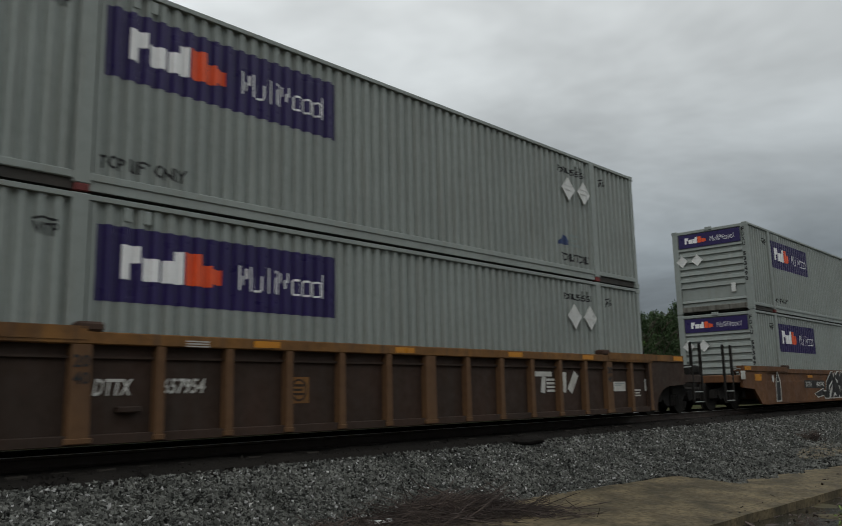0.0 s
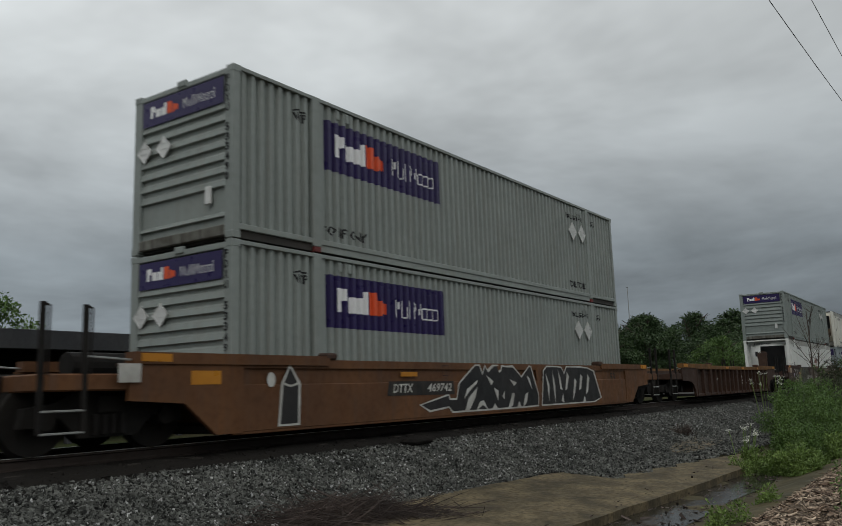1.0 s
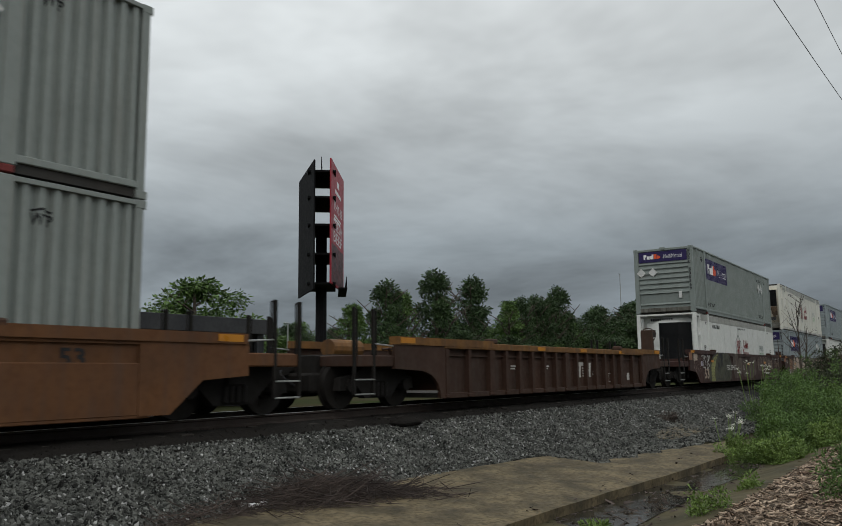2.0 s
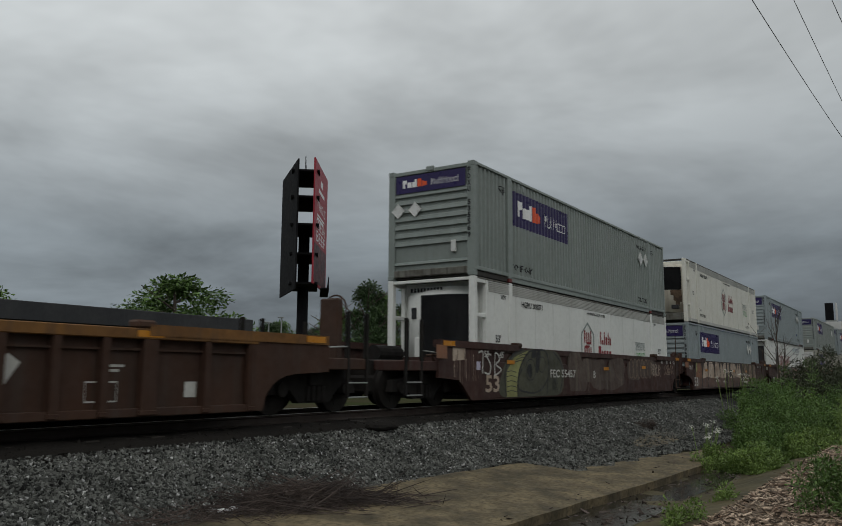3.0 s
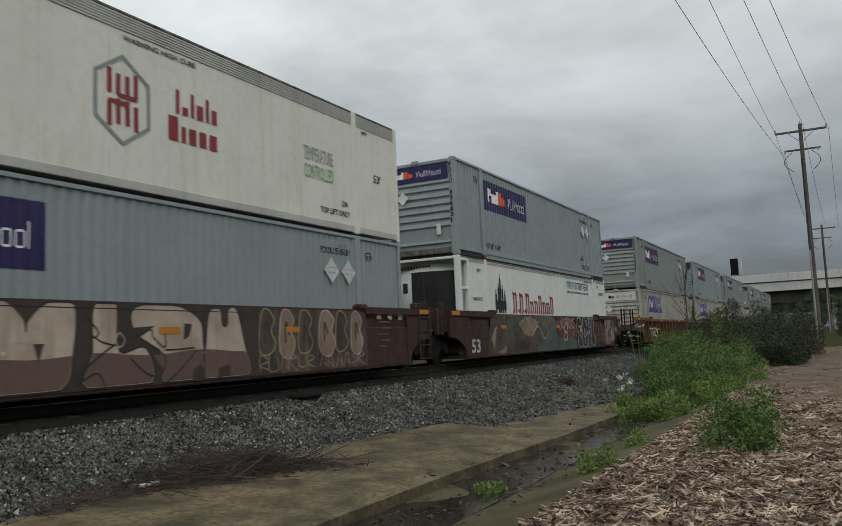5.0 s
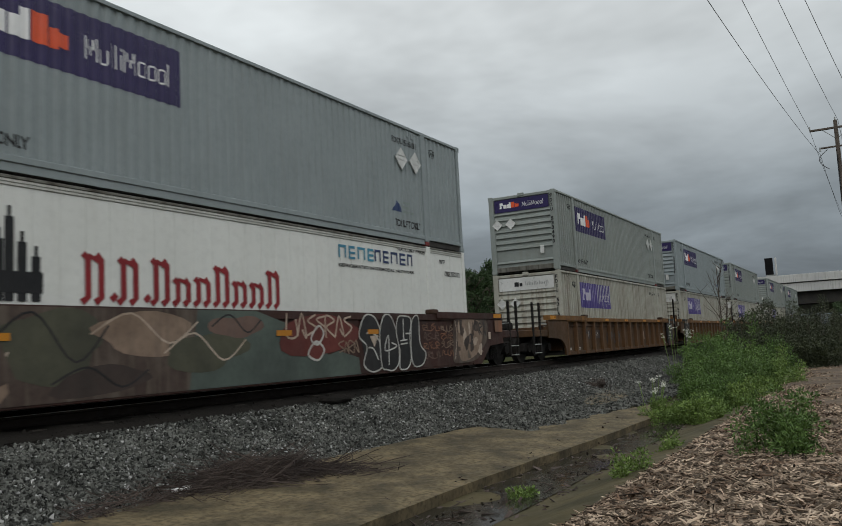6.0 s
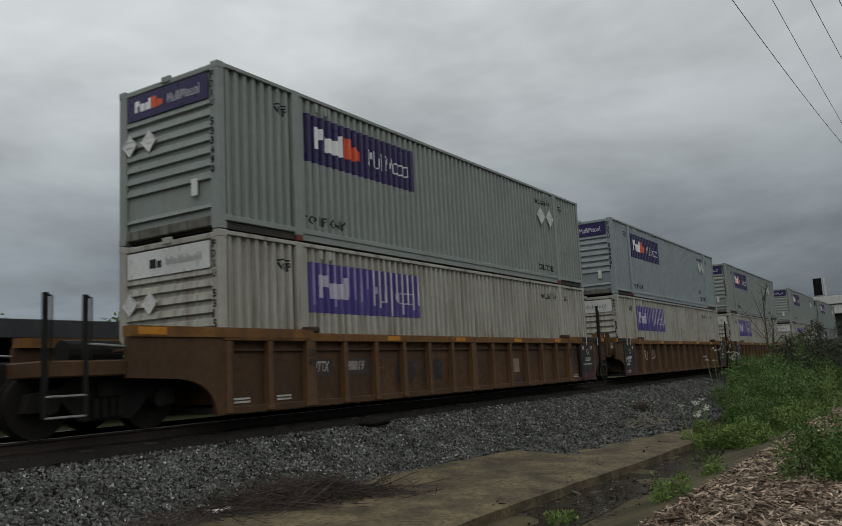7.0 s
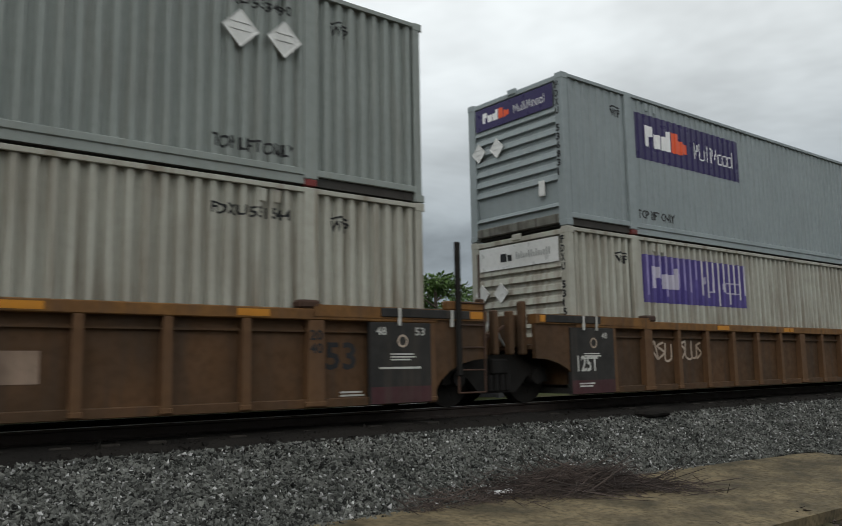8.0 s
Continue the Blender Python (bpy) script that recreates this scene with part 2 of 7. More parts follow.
M_SPRAY_ORANGE = mat("faded_orange_brown_spray_paint", (0.235, 0.105, 0.058), (0.17, 0.095, 0.06), coarse=1.8, rough=0.6, streak=0.5, grime=(0.1, 0.07, 0.05), bump=0.0)
M_SPRAY_TAN = mat("dirty_tan_spray_paint", (0.265, 0.19, 0.14), (0.18, 0.125, 0.09), coarse=1.6, rough=0.6, streak=0.6, grime=(0.12, 0.09, 0.07), grain=0.4, bump=0.0)
M_SPRAY_SMEAR = mat("smeared_grey_brown_spray_paint", (0.085, 0.062, 0.05), (0.05, 0.032, 0.026), coarse=1.6, rough=0.65, streak=0.8, grime=(0.13, 0.11, 0.085), grain=0.4, bump=0.0)
M_MAROON_BAND = mat("dirty_maroon_band_paint", (0.06, 0.019, 0.022), (0.042, 0.016, 0.018), rough=0.7, streak=0.4)
M_SPRAY_OLIVE = mat("olive_grey_spray_paint", (0.075, 0.075, 0.05), (0.05, 0.05, 0.035), coarse=1.5, rough=0.6, bump=0.0)
M_SPRAY_RED = mat("red_spray_paint", (0.13, 0.028, 0.022), (0.085, 0.022, 0.018), rough=0.6, bump=0.0)
M_CONCRETE = mat("mossy_tan_concrete", (0.165, 0.128, 0.072), (0.058, 0.047, 0.027), fine=14, coarse=1.9, rough=0.9, bump=0.5, bump_scale=35, streak=0.35, grime=(0.05, 0.043, 0.029), grain=0.85)
M_PALE_CONCRETE = mat("pale_bridge_concrete", (0.55, 0.55, 0.53), (0.46, 0.46, 0.45), coarse=0.2, rough=0.85, streak=0.5, grime=(0.22, 0.21, 0.19))
M_MUD = mat("wet_grey_brown_mud", (0.085, 0.07, 0.036), (0.045, 0.04, 0.02), fine=6, coarse=0.9, rough=0.75, spec=0.15, bump=0.5, bump_scale=18)
M_WATER = mat("shallow_murky_water", (0.03, 0.028, 0.021), (0.02, 0.019, 0.015), rough=0.08, bump=0.08, bump_scale=9)
M_SOIL = mat("dark_soil_and_grass", (0.035, 0.045, 0.02), (0.05, 0.045, 0.028), fine=4, coarse=0.25, rough=0.95, spec=0.0, bump=0.6, bump_scale=20)
M_BED = mat("crushed_stone_bed", (0.03, 0.03, 0.029), (0.018, 0.018, 0.018), fine=28, coarse=1.0, rough=0.95, spec=0.05, bump=1.0, bump_scale=30)
# oily ballast, with the shade beneath the cars put into its colour
M_DARK_BED = mat("oily_shaded_ballast", (0.014, 0.013, 0.012), (0.02, 0.018, 0.016), fine=26, coarse=1.0, rough=0.95, spec=0.05, bump=1.0, bump_scale=30)
M_STONE = mat("grey_crushed_stone", (0.106, 0.108, 0.099), (0.054, 0.056, 0.051), fine=14, coarse=2, rough=0.85, bump=0.3, island=0.9, spec=0.15)
M_STONE_PALE = mat("pale_crushed_limestone", (0.34, 0.34, 0.33), (0.25, 0.25, 0.245), fine=14, coarse=2, rough=0.8, bump=0.2, island=0.4)
M_HUMUS = mat("dark_rotting_litter", (0.035, 0.028, 0.023), (0.055, 0.045, 0.036), fine=18, coarse=3, rough=0.95, bump=1.0, bump_scale=40)
M_CHIP = mat("shredded_wood_chips", (0.36, 0.285, 0.215), (0.095, 0.062, 0.042), fine=30, coarse=3, rough=0.9, bump=0.3, island=0.9, spec=0.15)
M_CHIP_BED = mat("damp_wood_chip_bed", (0.12, 0.088, 0.06), (0.065, 0.045, 0.03), fine=22, coarse=2, rough=0.95, bump=1.0, bump_scale=40)
M_TWIG = mat("dead_grey_brown_twigs", (0.092, 0.07, 0.06), (0.05, 0.038, 0.033), rough=0.9, island=0.4)
M_LEAF = mat("fresh_green_leaves", (0.09, 0.155, 0.036), (0.062, 0.115, 0.028), fine=5, coarse=0.9, rough=0.6, island=0.45, bump=0.0)
M_LEAF_LIGHT = mat("bright_green_weed_leaves", (0.145, 0.215, 0.05), (0.1, 0.16, 0.04), fine=5, coarse=0.9, rough=0.6, island=0.4, bump=0.0)
M_SHRUB = mat("dull_olive_shrub_leaves", (0.046, 0.056, 0.026), (0.03, 0.037, 0.02), fine=3, coarse=0.6, rough=0.7, island=0.5, bump=0.0)
M_LEAF_DARK = mat("dark_green_leaves", (0.048, 0.085, 0.028), (0.03, 0.055, 0.02), fine=3, coarse=0.4, rough=0.65, island=0.45, bump=0.0)
M_PETAL = mat("white_petals", (0.75, 0.75, 0.68), (0.65, 0.66, 0.58), rough=0.7, bump=0.0)
M_BARK = mat("grey_brown_bark", (0.11, 0.09, 0.072), (0.075, 0.06, 0.05), fine=12, rough=0.95, bump=0.6)
M_POLE = mat("weathered_pole_timber", (0.115, 0.095, 0.078), (0.08, 0.066, 0.056), fine=14, rough=0.9, bump=0.4)
M_WIRE = mat("dark_cable", (0.03, 0.03, 0.032), rough=0.6, bump=0.0)
M_SHED = mat("dark_corrugated_steel", (0.03, 0.031, 0.034), (0.045, 0.045, 0.047), rough=0.7)
M_BOARD_RED = mat("crimson_printed_vinyl", (0.33, 0.018, 0.035), (0.29, 0.016, 0.03), rough=0.5, bump=0.0)
M_BOARD_BACK = mat("black_sheet_steel", (0.008, 0.008, 0.009), (0.012, 0.012, 0.013), rough=0.9, spec=0.1)
M_BOARD_DARK = mat("dark_printed_vinyl", (0.11, 0.018, 0.02), (0.03, 0.012, 0.014), coarse=1.2, rough=0.5, bump=0.0)


# ---- mesh helpers ----
def part(name, bm, material, parent=None, label="", smooth=False):
    """Links a bmesh as one mesh object under a thing or part."""
    me = bpy.data.meshes.new(name)
    bm.to_mesh(me)
    bm.free()
    me.materials.append(material)
    if smooth:
        me.shade_smooth()
    ob = new(name, me)
    ob.parent = parent
    if label:
        tagged(ob, label)
    return ob


def again(ob, parent, m):
    """The same part once more on shared mesh data."""
    o = ob.copy()
    scene.collection.objects.link(o)
    o.parent = parent
    o.matrix_basis = m
    return o


def box(bm, x0, x1, y0, y1, z0, z1, bevel=0.0, turn=None):
    m = Matrix.Translation(((x0 + x1) / 2, (y0 + y1) / 2, (z0 + z1) / 2)) @ Matrix.Diagonal((abs(x1 - x0), abs(y1 - y0), abs(z1 - z0), 1))
    r = bmesh.ops.create_cube(bm, size=1, matrix=m)
    if turn is not None:
        bmesh.ops.transform(bm, matrix=turn, verts=r["verts"])
    if bevel:
        edges = list({e for v in r["verts"] for e in v.link_edges})
        bmesh.ops.bevel(bm, geom=edges, offset=bevel, segments=1, affect="EDGES")
    return bm


def boxed(*args, **kw):
    return box(bmesh.new(), *args, **kw)


def rod(bm, a, b, r, sides=8, r2=None):
    a, b = Vector(a), Vector(b)
    d = b - a
    m = Matrix.Translation((a + b) / 2) @ d.to_track_quat("Z", "Y").to_matrix().to_4x4()
    bmesh.ops.create_cone(bm, cap_ends=True, segments=sides, radius1=r, radius2=r if r2 is None else r2, depth=d.length, matrix=m)
    return bm


def prism(bm, outline, y0, y1):
    """A side outline of (x, z) corners, drawn out from y0 to y1."""
    fa = [bm.verts.new((x, y0, z)) for x, z in outline]
    fb = [bm.verts.new((x, y1, z)) for x, z in outline]
    bm.faces.new(fa)
    bm.faces.new(fb[::-1])
    n = len(outline)
    for i in range(n):
        bm.faces.new((fa[(i + 1) % n], fa[i], fb[i], fb[(i + 1) % n]))
    bmesh.ops.recalc_face_normals(bm, faces=bm.faces[:])
    return bm


def flat(outline, y):
    """A thin painted patch facing -y: (x, z) corners at depth y."""
    bm = bmesh.new()
    f = bm.faces.new([bm.verts.new((x, y, z)) for x, z in outline])
    bmesh.ops.triangulate(bm, faces=[f])
    for f in bm.faces:
        if f.normal.y > 0:
            f.normal_flip()
    return bm


def ribbon(bm, pts, width, y, closed=False):
    """A painted stroke of even width along (x, z) points at depth y."""
    n = len(pts)
    rows = []
    for i in range(n):
        p = Vector(pts[i])
        a = Vector(pts[(i - 1) % n] if closed or i else pts[i])
        b = Vector(pts[(i + 1) % n] if closed or i < n - 1 else pts[i])
        d = (b - a)
        d = d.normalized() if d.length > 1e-6 else Vector((1, 0))
        s = Vector((-d.y, d.x)) * width / 2
        rows.append((bm.verts.new((p.x + s.x, y, p.y + s.y)), bm.verts.new((p.x - s.x, y, p.y - s.y))))
    for i in range(n if closed else n - 1):
        a, b = rows[i], rows[(i + 1) % n]
        f = bm.faces.new((a[0], a[1], b[1], b[0]))
        f.normal_update()
        if f.normal.y > 0:
            f.normal_flip()
    return bm


def letters(text, height, x, y, z, width=None, bold=0.0, lean=0.0):
    """Lettering facing -y, its lower left corner at (x, y, z)."""
    cu = bpy.data.curves.new("lettering", "FONT")
    cu.body, cu.size, cu.resolution_u, cu.shear, cu.offset = text, height * 1.4, 2, lean, height * bold
    ob = bpy.data.objects.new("lettering", cu)
    scene.collection.objects.link(ob)
    bpy.context.view_layer.update()
    me = bpy.data.meshes.new_from_object(ob.evaluated_get(bpy.context.evaluated_depsgraph_get()))
    bpy.data.objects.remove(ob)
    bm = bmesh.new()
    bm.from_mesh(me)
    bpy.data.meshes.remove(me)
    xs = [v.co.x for v in bm.verts]
    ys = [v.co.y for v in bm.verts]
    wide, tall = max(xs) - min(xs), max(ys) - min(ys)
    kx = width / wide if width else height / tall
    kz = height / tall
    x0, y0 = min(xs), min(ys)
    for v in bm.verts:
        v.co = Vector((x + (v.co.x - x0) * kx, y, z + (v.co.y - y0) * kz))
    for f in bm.faces:
        f.normal_update()
        if f.normal.y > 0:
            f.normal_flip()
    return bm


# ---- shipping containers ----
CL, CW, CH = 16.154, 2.591, 2.896
P1, P2, P3 = 1.98, 14.174, 0.11
NEAR = -CW / 2
PITCH = 0.212


def groove(x, depth):
    """Depth of the trapezoid corrugation at x."""
    u = (x / PITCH) % 1.0
    for a, b, ya, yb in ((0, 0.36, 0, 0), (0.36, 0.5, 0, 1), (0.5, 0.86, 1, 1), (0.86, 1.0, 1, 0)):
        if u <= b:
            return depth * (ya + (yb - ya) * (u - a) / (b - a))
    return 0.0


def breaks(x0, x1):
    out = []
    k = math.floor(x0 / PITCH)
    while k * PITCH < x1:
        out += [x for x in (k * PITCH, (k + 0.36) * PITCH, (k + 0.5) * PITCH, (k + 0.86) * PITCH) if x0 + 1e-4 < x < x1 - 1e-4]
        k += 1
    return out


def corrugated(x0, x1, z0, z1, y, depth, far=False):
    bm = bmesh.new()
    xs = [x0] + breaks(x0, x1) + [x1]
    rows = []
    for x in xs:
        d = groove(x, depth)
        yy = -y - d if far else y + d
        rows.append((bm.verts.new((x, yy, z0)), bm.verts.new((x, yy, z1))))
    for a, b in zip(rows, rows[1:]):
        bm.faces.new((a[0], b[0], b[1], a[1]) if not far else (a[0], a[1], b[1], b[0]))
    return bm


def conform(bm, depth, lift):
    """Lays flat lettering over the corrugation."""
    xs = [v.co.x for v in bm.verts]
    for x in breaks(min(xs), max(xs)):
        bmesh.ops.bisect_plane(bm, geom=bm.verts[:] + bm.edges[:] + bm.faces[:], plane_co=(x, 0, 0), plane_no=(1, 0, 0))
    for v in bm.verts:
        v.co.y = NEAR + 0.03 + groove(v.co.x, depth) - lift
    return bm


def block_marks(x0, z0, height, widths, tall, y, gap=0.06):
    """Plain upright blocks in place of a trade name."""
    bm = bmesh.new()
    x = x0
    for w, t in zip(widths, tall):
        h = height * t
        vs = [bm.verts.new(p) for p in ((x, y, z0), (x + w, y, z0), (x + w, y, z0 + h), (x, y, z0 + h))]
        bm.faces.new(vs)
        x += w + gap
    return bm


def trade_marks(x0, x1, z0, z1, y, parent, pale=False, depth=None, lean_face=None):
    """A trade-name panel's marks as plain shapes: white blocks, orange blocks, thin white bars."""
    w, h = x1 - x0, z1 - z0
    e = w / 3.85

    def add(name, bm, m):
        if depth is not None:
            conform(bm, depth, 0.009)
        if lean_face is not None:
            bmesh.ops.transform(bm, matrix=lean_face, verts=bm.verts[:])
        part(name, bm, m, parent)

    white = M_PALE_MARK if pale else M_WHITE_MARK
    X, Z, A = x0 + 0.31 * e, z0 + 0.30 * h, 0.46 * h

    def rect(bm, a, b, c, d):
        bm.faces.new([bm.verts.new((X + p * e, y, Z + q * A)) for p, q in ((a, c), (b, c), (b, d), (a, d))])

    def block(name, m, rects):
        bm = bmesh.new()
        for r in rects:
            rect(bm, *r)
        add(name, bm, m)

    # heavy white blocks, then orange ones
    for rects in ([(0.0, 0.14, 0, 1), (0.14, 0.25, 0.5, 1)], [(0.28, 0.54, 0.0, 0.68)], [(0.57, 0.72, 0.0, 0.68), (0.72, 0.86, 0.0, 1.0)]):
        block("white_mark", white, rects)
    if not pale:
        for rects in ([(0.89, 1.14, 0, 1)], [(1.17, 1.3, 0.0, 0.68), (1.3, 1.46, 0.1, 0.58)]):
            block("orange_mark", M_ORANGE_MARK, rects)
    # thin white strokes
    x, t = 1.72, 0.024
    for kind in "MulliMnnnl":
        if kind == "M":
            rects = [(x, x + t, 0, 0.8), (x + 0.19, x + 0.19 + t, 0, 0.8), (x + 0.05, x + 0.05 + t, 0.4, 0.74), (x + 0.14, x + 0.14 + t, 0.4, 0.74), (x + 0.095, x + 0.095 + t, 0.2, 0.5)]
            wide = 0.265
        elif kind == "l":
            rects, wide = [(x, x + t, 0, 0.85)], 0.08
        elif kind == "i":
            rects, wide = [(x, x + t, 0, 0.55), (x, x + t, 0.68, 0.78)], 0.08
        else:
            rects = [(x, x + t, 0.05, 0.53), (x + 0.115, x + 0.115 + t, 0.05, 0.53), (x + t, x + 0.115, 0, 0.07)]
            if kind != "u":
                rects.append((x + t, x + 0.115, 0.5, 0.57))
            wide = 0.195
        block("thin_mark", white, rects)
        x += wide


def container_frame(root, paint, depth, z_rail=0.20, plain_end=True):
    """What all steel boxes share: posts, rails, walls, roof, floor, castings."""
    y = NEAR
    part("floor_frame", boxed(0.1, CL - 0.1, y + 0.05, -y - 0.05, 0.02, 0.16), M_DARK_GAP, root)
    part("roof", boxed(0.05, CL - 0.05, y + 0.04, -y - 0.04, CH - 0.06, CH - 0.02), paint, root)
    for sgn, far in ((1, False), (-1, True)):
        for x0, x1 in ((0.16, P1 - P3), (P1 + P3, P2 - P3), (P2 + P3, CL - 0.12)):
            part("side_panel", corrugated(x0, x1, z_rail + 0.03, CH - 0.07, y + 0.03, depth, far), paint, root)
        bm = boxed(0.08, CL - 0.08, sgn * (y + 0.0), sgn * (y + 0.055), CH - 0.075, CH - 0.005, bevel=0.006)
        part("top_rail", bm, paint, root)
        bm = boxed(0.12, CL - 0.12, sgn * (y + 0.008), sgn * (y + 0.07), 0.15, z_rail + 0.05, bevel=0.01)
        box(bm, P1, P2, sgn * (y + 0.03), sgn * (y + 0.08), 0.03, 0.15)
        part("bottom_rail", bm, paint, root)
        for px in (P1, P2):
            part("lift_post", boxed(px - P3, px + P3, sgn * (y - 0.006), sgn * (y + 0.1), 0.1, CH, bevel=0.012), paint, root)
            part("lock_block", boxed(px - 0.09, px + 0.09, sgn * (y - 0.008), sgn * (y + 0.12), 0.0, 0.1, bevel=0.012), M_RED_BLOCK if sgn > 0 else paint, root)
        for px in (0.0, CL - 0.13):
            part("corner_post", boxed(px, px + 0.13 + (0.03 if px == 0 else 0), sgn * y, sgn * (y + 0.2), 0.04, CH - 0.03, bevel=0.012), paint, root)
            for z in (0.0, CH - 0.12):
                part("corner_casting", boxed(px - 0.006, px + 0.17, sgn * (y - 0.006), sgn * (y + 0.17), z, z + 0.12 + (0.006 if z else 0), bevel=0.01), paint, root)
    part("rear_door", boxed(CL - 0.06, CL - 0.02, y + 0.18, -y - 0.18, 0.1, CH - 0.1), paint, root)
    if plain_end:
        bm = boxed(0.07, 0.1, y + 0.18, -y - 0.18, 0.1, CH - 0.1)
        part("end_wall", bm, paint, root)
        z = 0.42
        for i in range(8):
            z = (0.36, 0.86, 1.08, 1.3, 1.52, 1.74, 1.96, 2.16)[i]
            h = 0.16 if i else 0.1
            rib = bmesh.new()
            vs = [(0.075, z), (0.01, z + 0.02), (0.03, z + h * 0.75), (0.075, z + h)]
            prism(rib, vs, y + 0.2, -y - 0.2)
            part("end_rib", rib, paint, root)
        part("header", boxed(0.005, 0.09, y + 0.17, -y - 0.17, CH - 0.13, CH - 0.03, bevel=0.01), paint, root)
        part("sill", boxed(0.005, 0.09, y + 0.17, -y - 0.17, 0.06, 0.24, bevel=0.015), M_GRIMY, root)
        part("vent_box", boxed(-0.015, 0.03, y + 0.52, y + 0.66, 0.62, 0.92, bevel=0.01), M_PLACARD, root)
        part("top_catch", boxed(-0.02, 0.05, -0.12, 0.12, CH - 0.1, CH + 0.03, bevel=0.02), paint, root)


# front faces look along -x: lettering made for -y is turned onto them
END_TURN = Matrix.Translation((0.0, 0.0, 0.0)) @ Matrix.Rotation(-math.pi / 2, 4, "Z")


def placard(parent, x, z, s=0.27, on_end=False):
    """A folded diamond placard holder, standing a little off the wall."""
    bm = bmesh.new()
    prism(bm, [(x - s, z), (x, z - s), (x + s, z), (x, z + s)], NEAR - 0.012, NEAR + 0.012)
    for f in bm.faces[:]:
        if abs(f.normal.y) > 0.9:
            bmesh.ops.inset_individual(bm, faces=[f], thickness=0.035, depth=-0.006)
    box(bm, x - s * 0.5, x + s * 0.5, NEAR - 0.016, NEAR - 0.01, z - 0.035, z - 0.02, turn=None)
    box(bm, x - s * 0.5, x + s * 0.5, NEAR - 0.016, NEAR - 0.01, z + 0.07, z + 0.085)
    if on_end:
        for v in bm.verts:
            v.co.y -= NEAR
        bmesh.ops.transform(bm, matrix=END_TURN, verts=bm.verts[:])
        for v in bm.verts:
            v.co.x += -0.012
    return part("placard", bm, M_PLACARD, parent, "white diamond placard holder")


def end_marks(root, panel, thin=False):
    """The sign panel, placards and upright number on the leading end."""
    bm = flat([(-1.06, 2.28), (1.06, 2.28), (1.06, 2.74), (-1.06, 2.74)], 0.0)
    bmesh.ops.transform(bm, matrix=Matrix.Translation((0.0, 0, 0)) @ END_TURN, verts=bm.verts[:])
    sign = part("end_sign", bm, panel, root)
    lean = Matrix.Translation((-0.006, 0, 0)) @ END_TURN
    if panel == M_PLACARD:
        bm = bmesh.new()
        for i, (a, b) in enumerate(((-0.45, -0.28), (-0.25, -0.14))):
            vs = [bm.verts.new(p) for p in ((a, 0, 2.42), (b, 0, 2.42), (b, 0, 2.58 - 0.04 * i), (a, 0, 2.58 - 0.04 * i))]
            bm.faces.new(vs)
        bmesh.ops.transform(bm, matrix=lean, verts=bm.verts[:])
        part("dark_mark", bm, M_BLACK_MARK, sign)
        bm = block_marks(-0.02, 2.44, 0.14, [0.03] * 14, [1, 0.7, 1, 0.7, 0.6, 1, 1, 0.6, 1, 0.7, 0.6, 0.7, 1, 1], 0, gap=0.035)
        bmesh.ops.transform(bm, matrix=lean, verts=bm.verts[:])
        part("grey_mark", bm, M_ALU, sign)
    else:
        trade_marks(-1.0, 0.98, 2.28, 2.74, 0.0, sign, lean_face=lean)
    placard(root, -0.98, 1.82, 0.2, True)
    placard(root, -0.45, 1.82, 0.2, True)


def upright_number(root, text, z_top=2.6):
    bm = bmesh.new()
    z = z_top
    for ch in text:
        if ch != " ":
            t = letters(ch, 0.135, 1.12, 0.0, z, width=0.09 if ch not in "1I" else 0.04, bold=0.05)
            me = bpy.data.meshes.new("glyph")
            t.to_mesh(me)
            t.free()
            bm.from_mesh(me)
            bpy.data.meshes.remove(me)
        z -= 0.165
    bmesh.ops.transform(bm, matrix=Matrix.Translation((-0.01, 0, 0)) @ END_TURN, verts=bm.verts[:])
    part("lettering", bm, M_BLACK_MARK, root, "black upright container number")


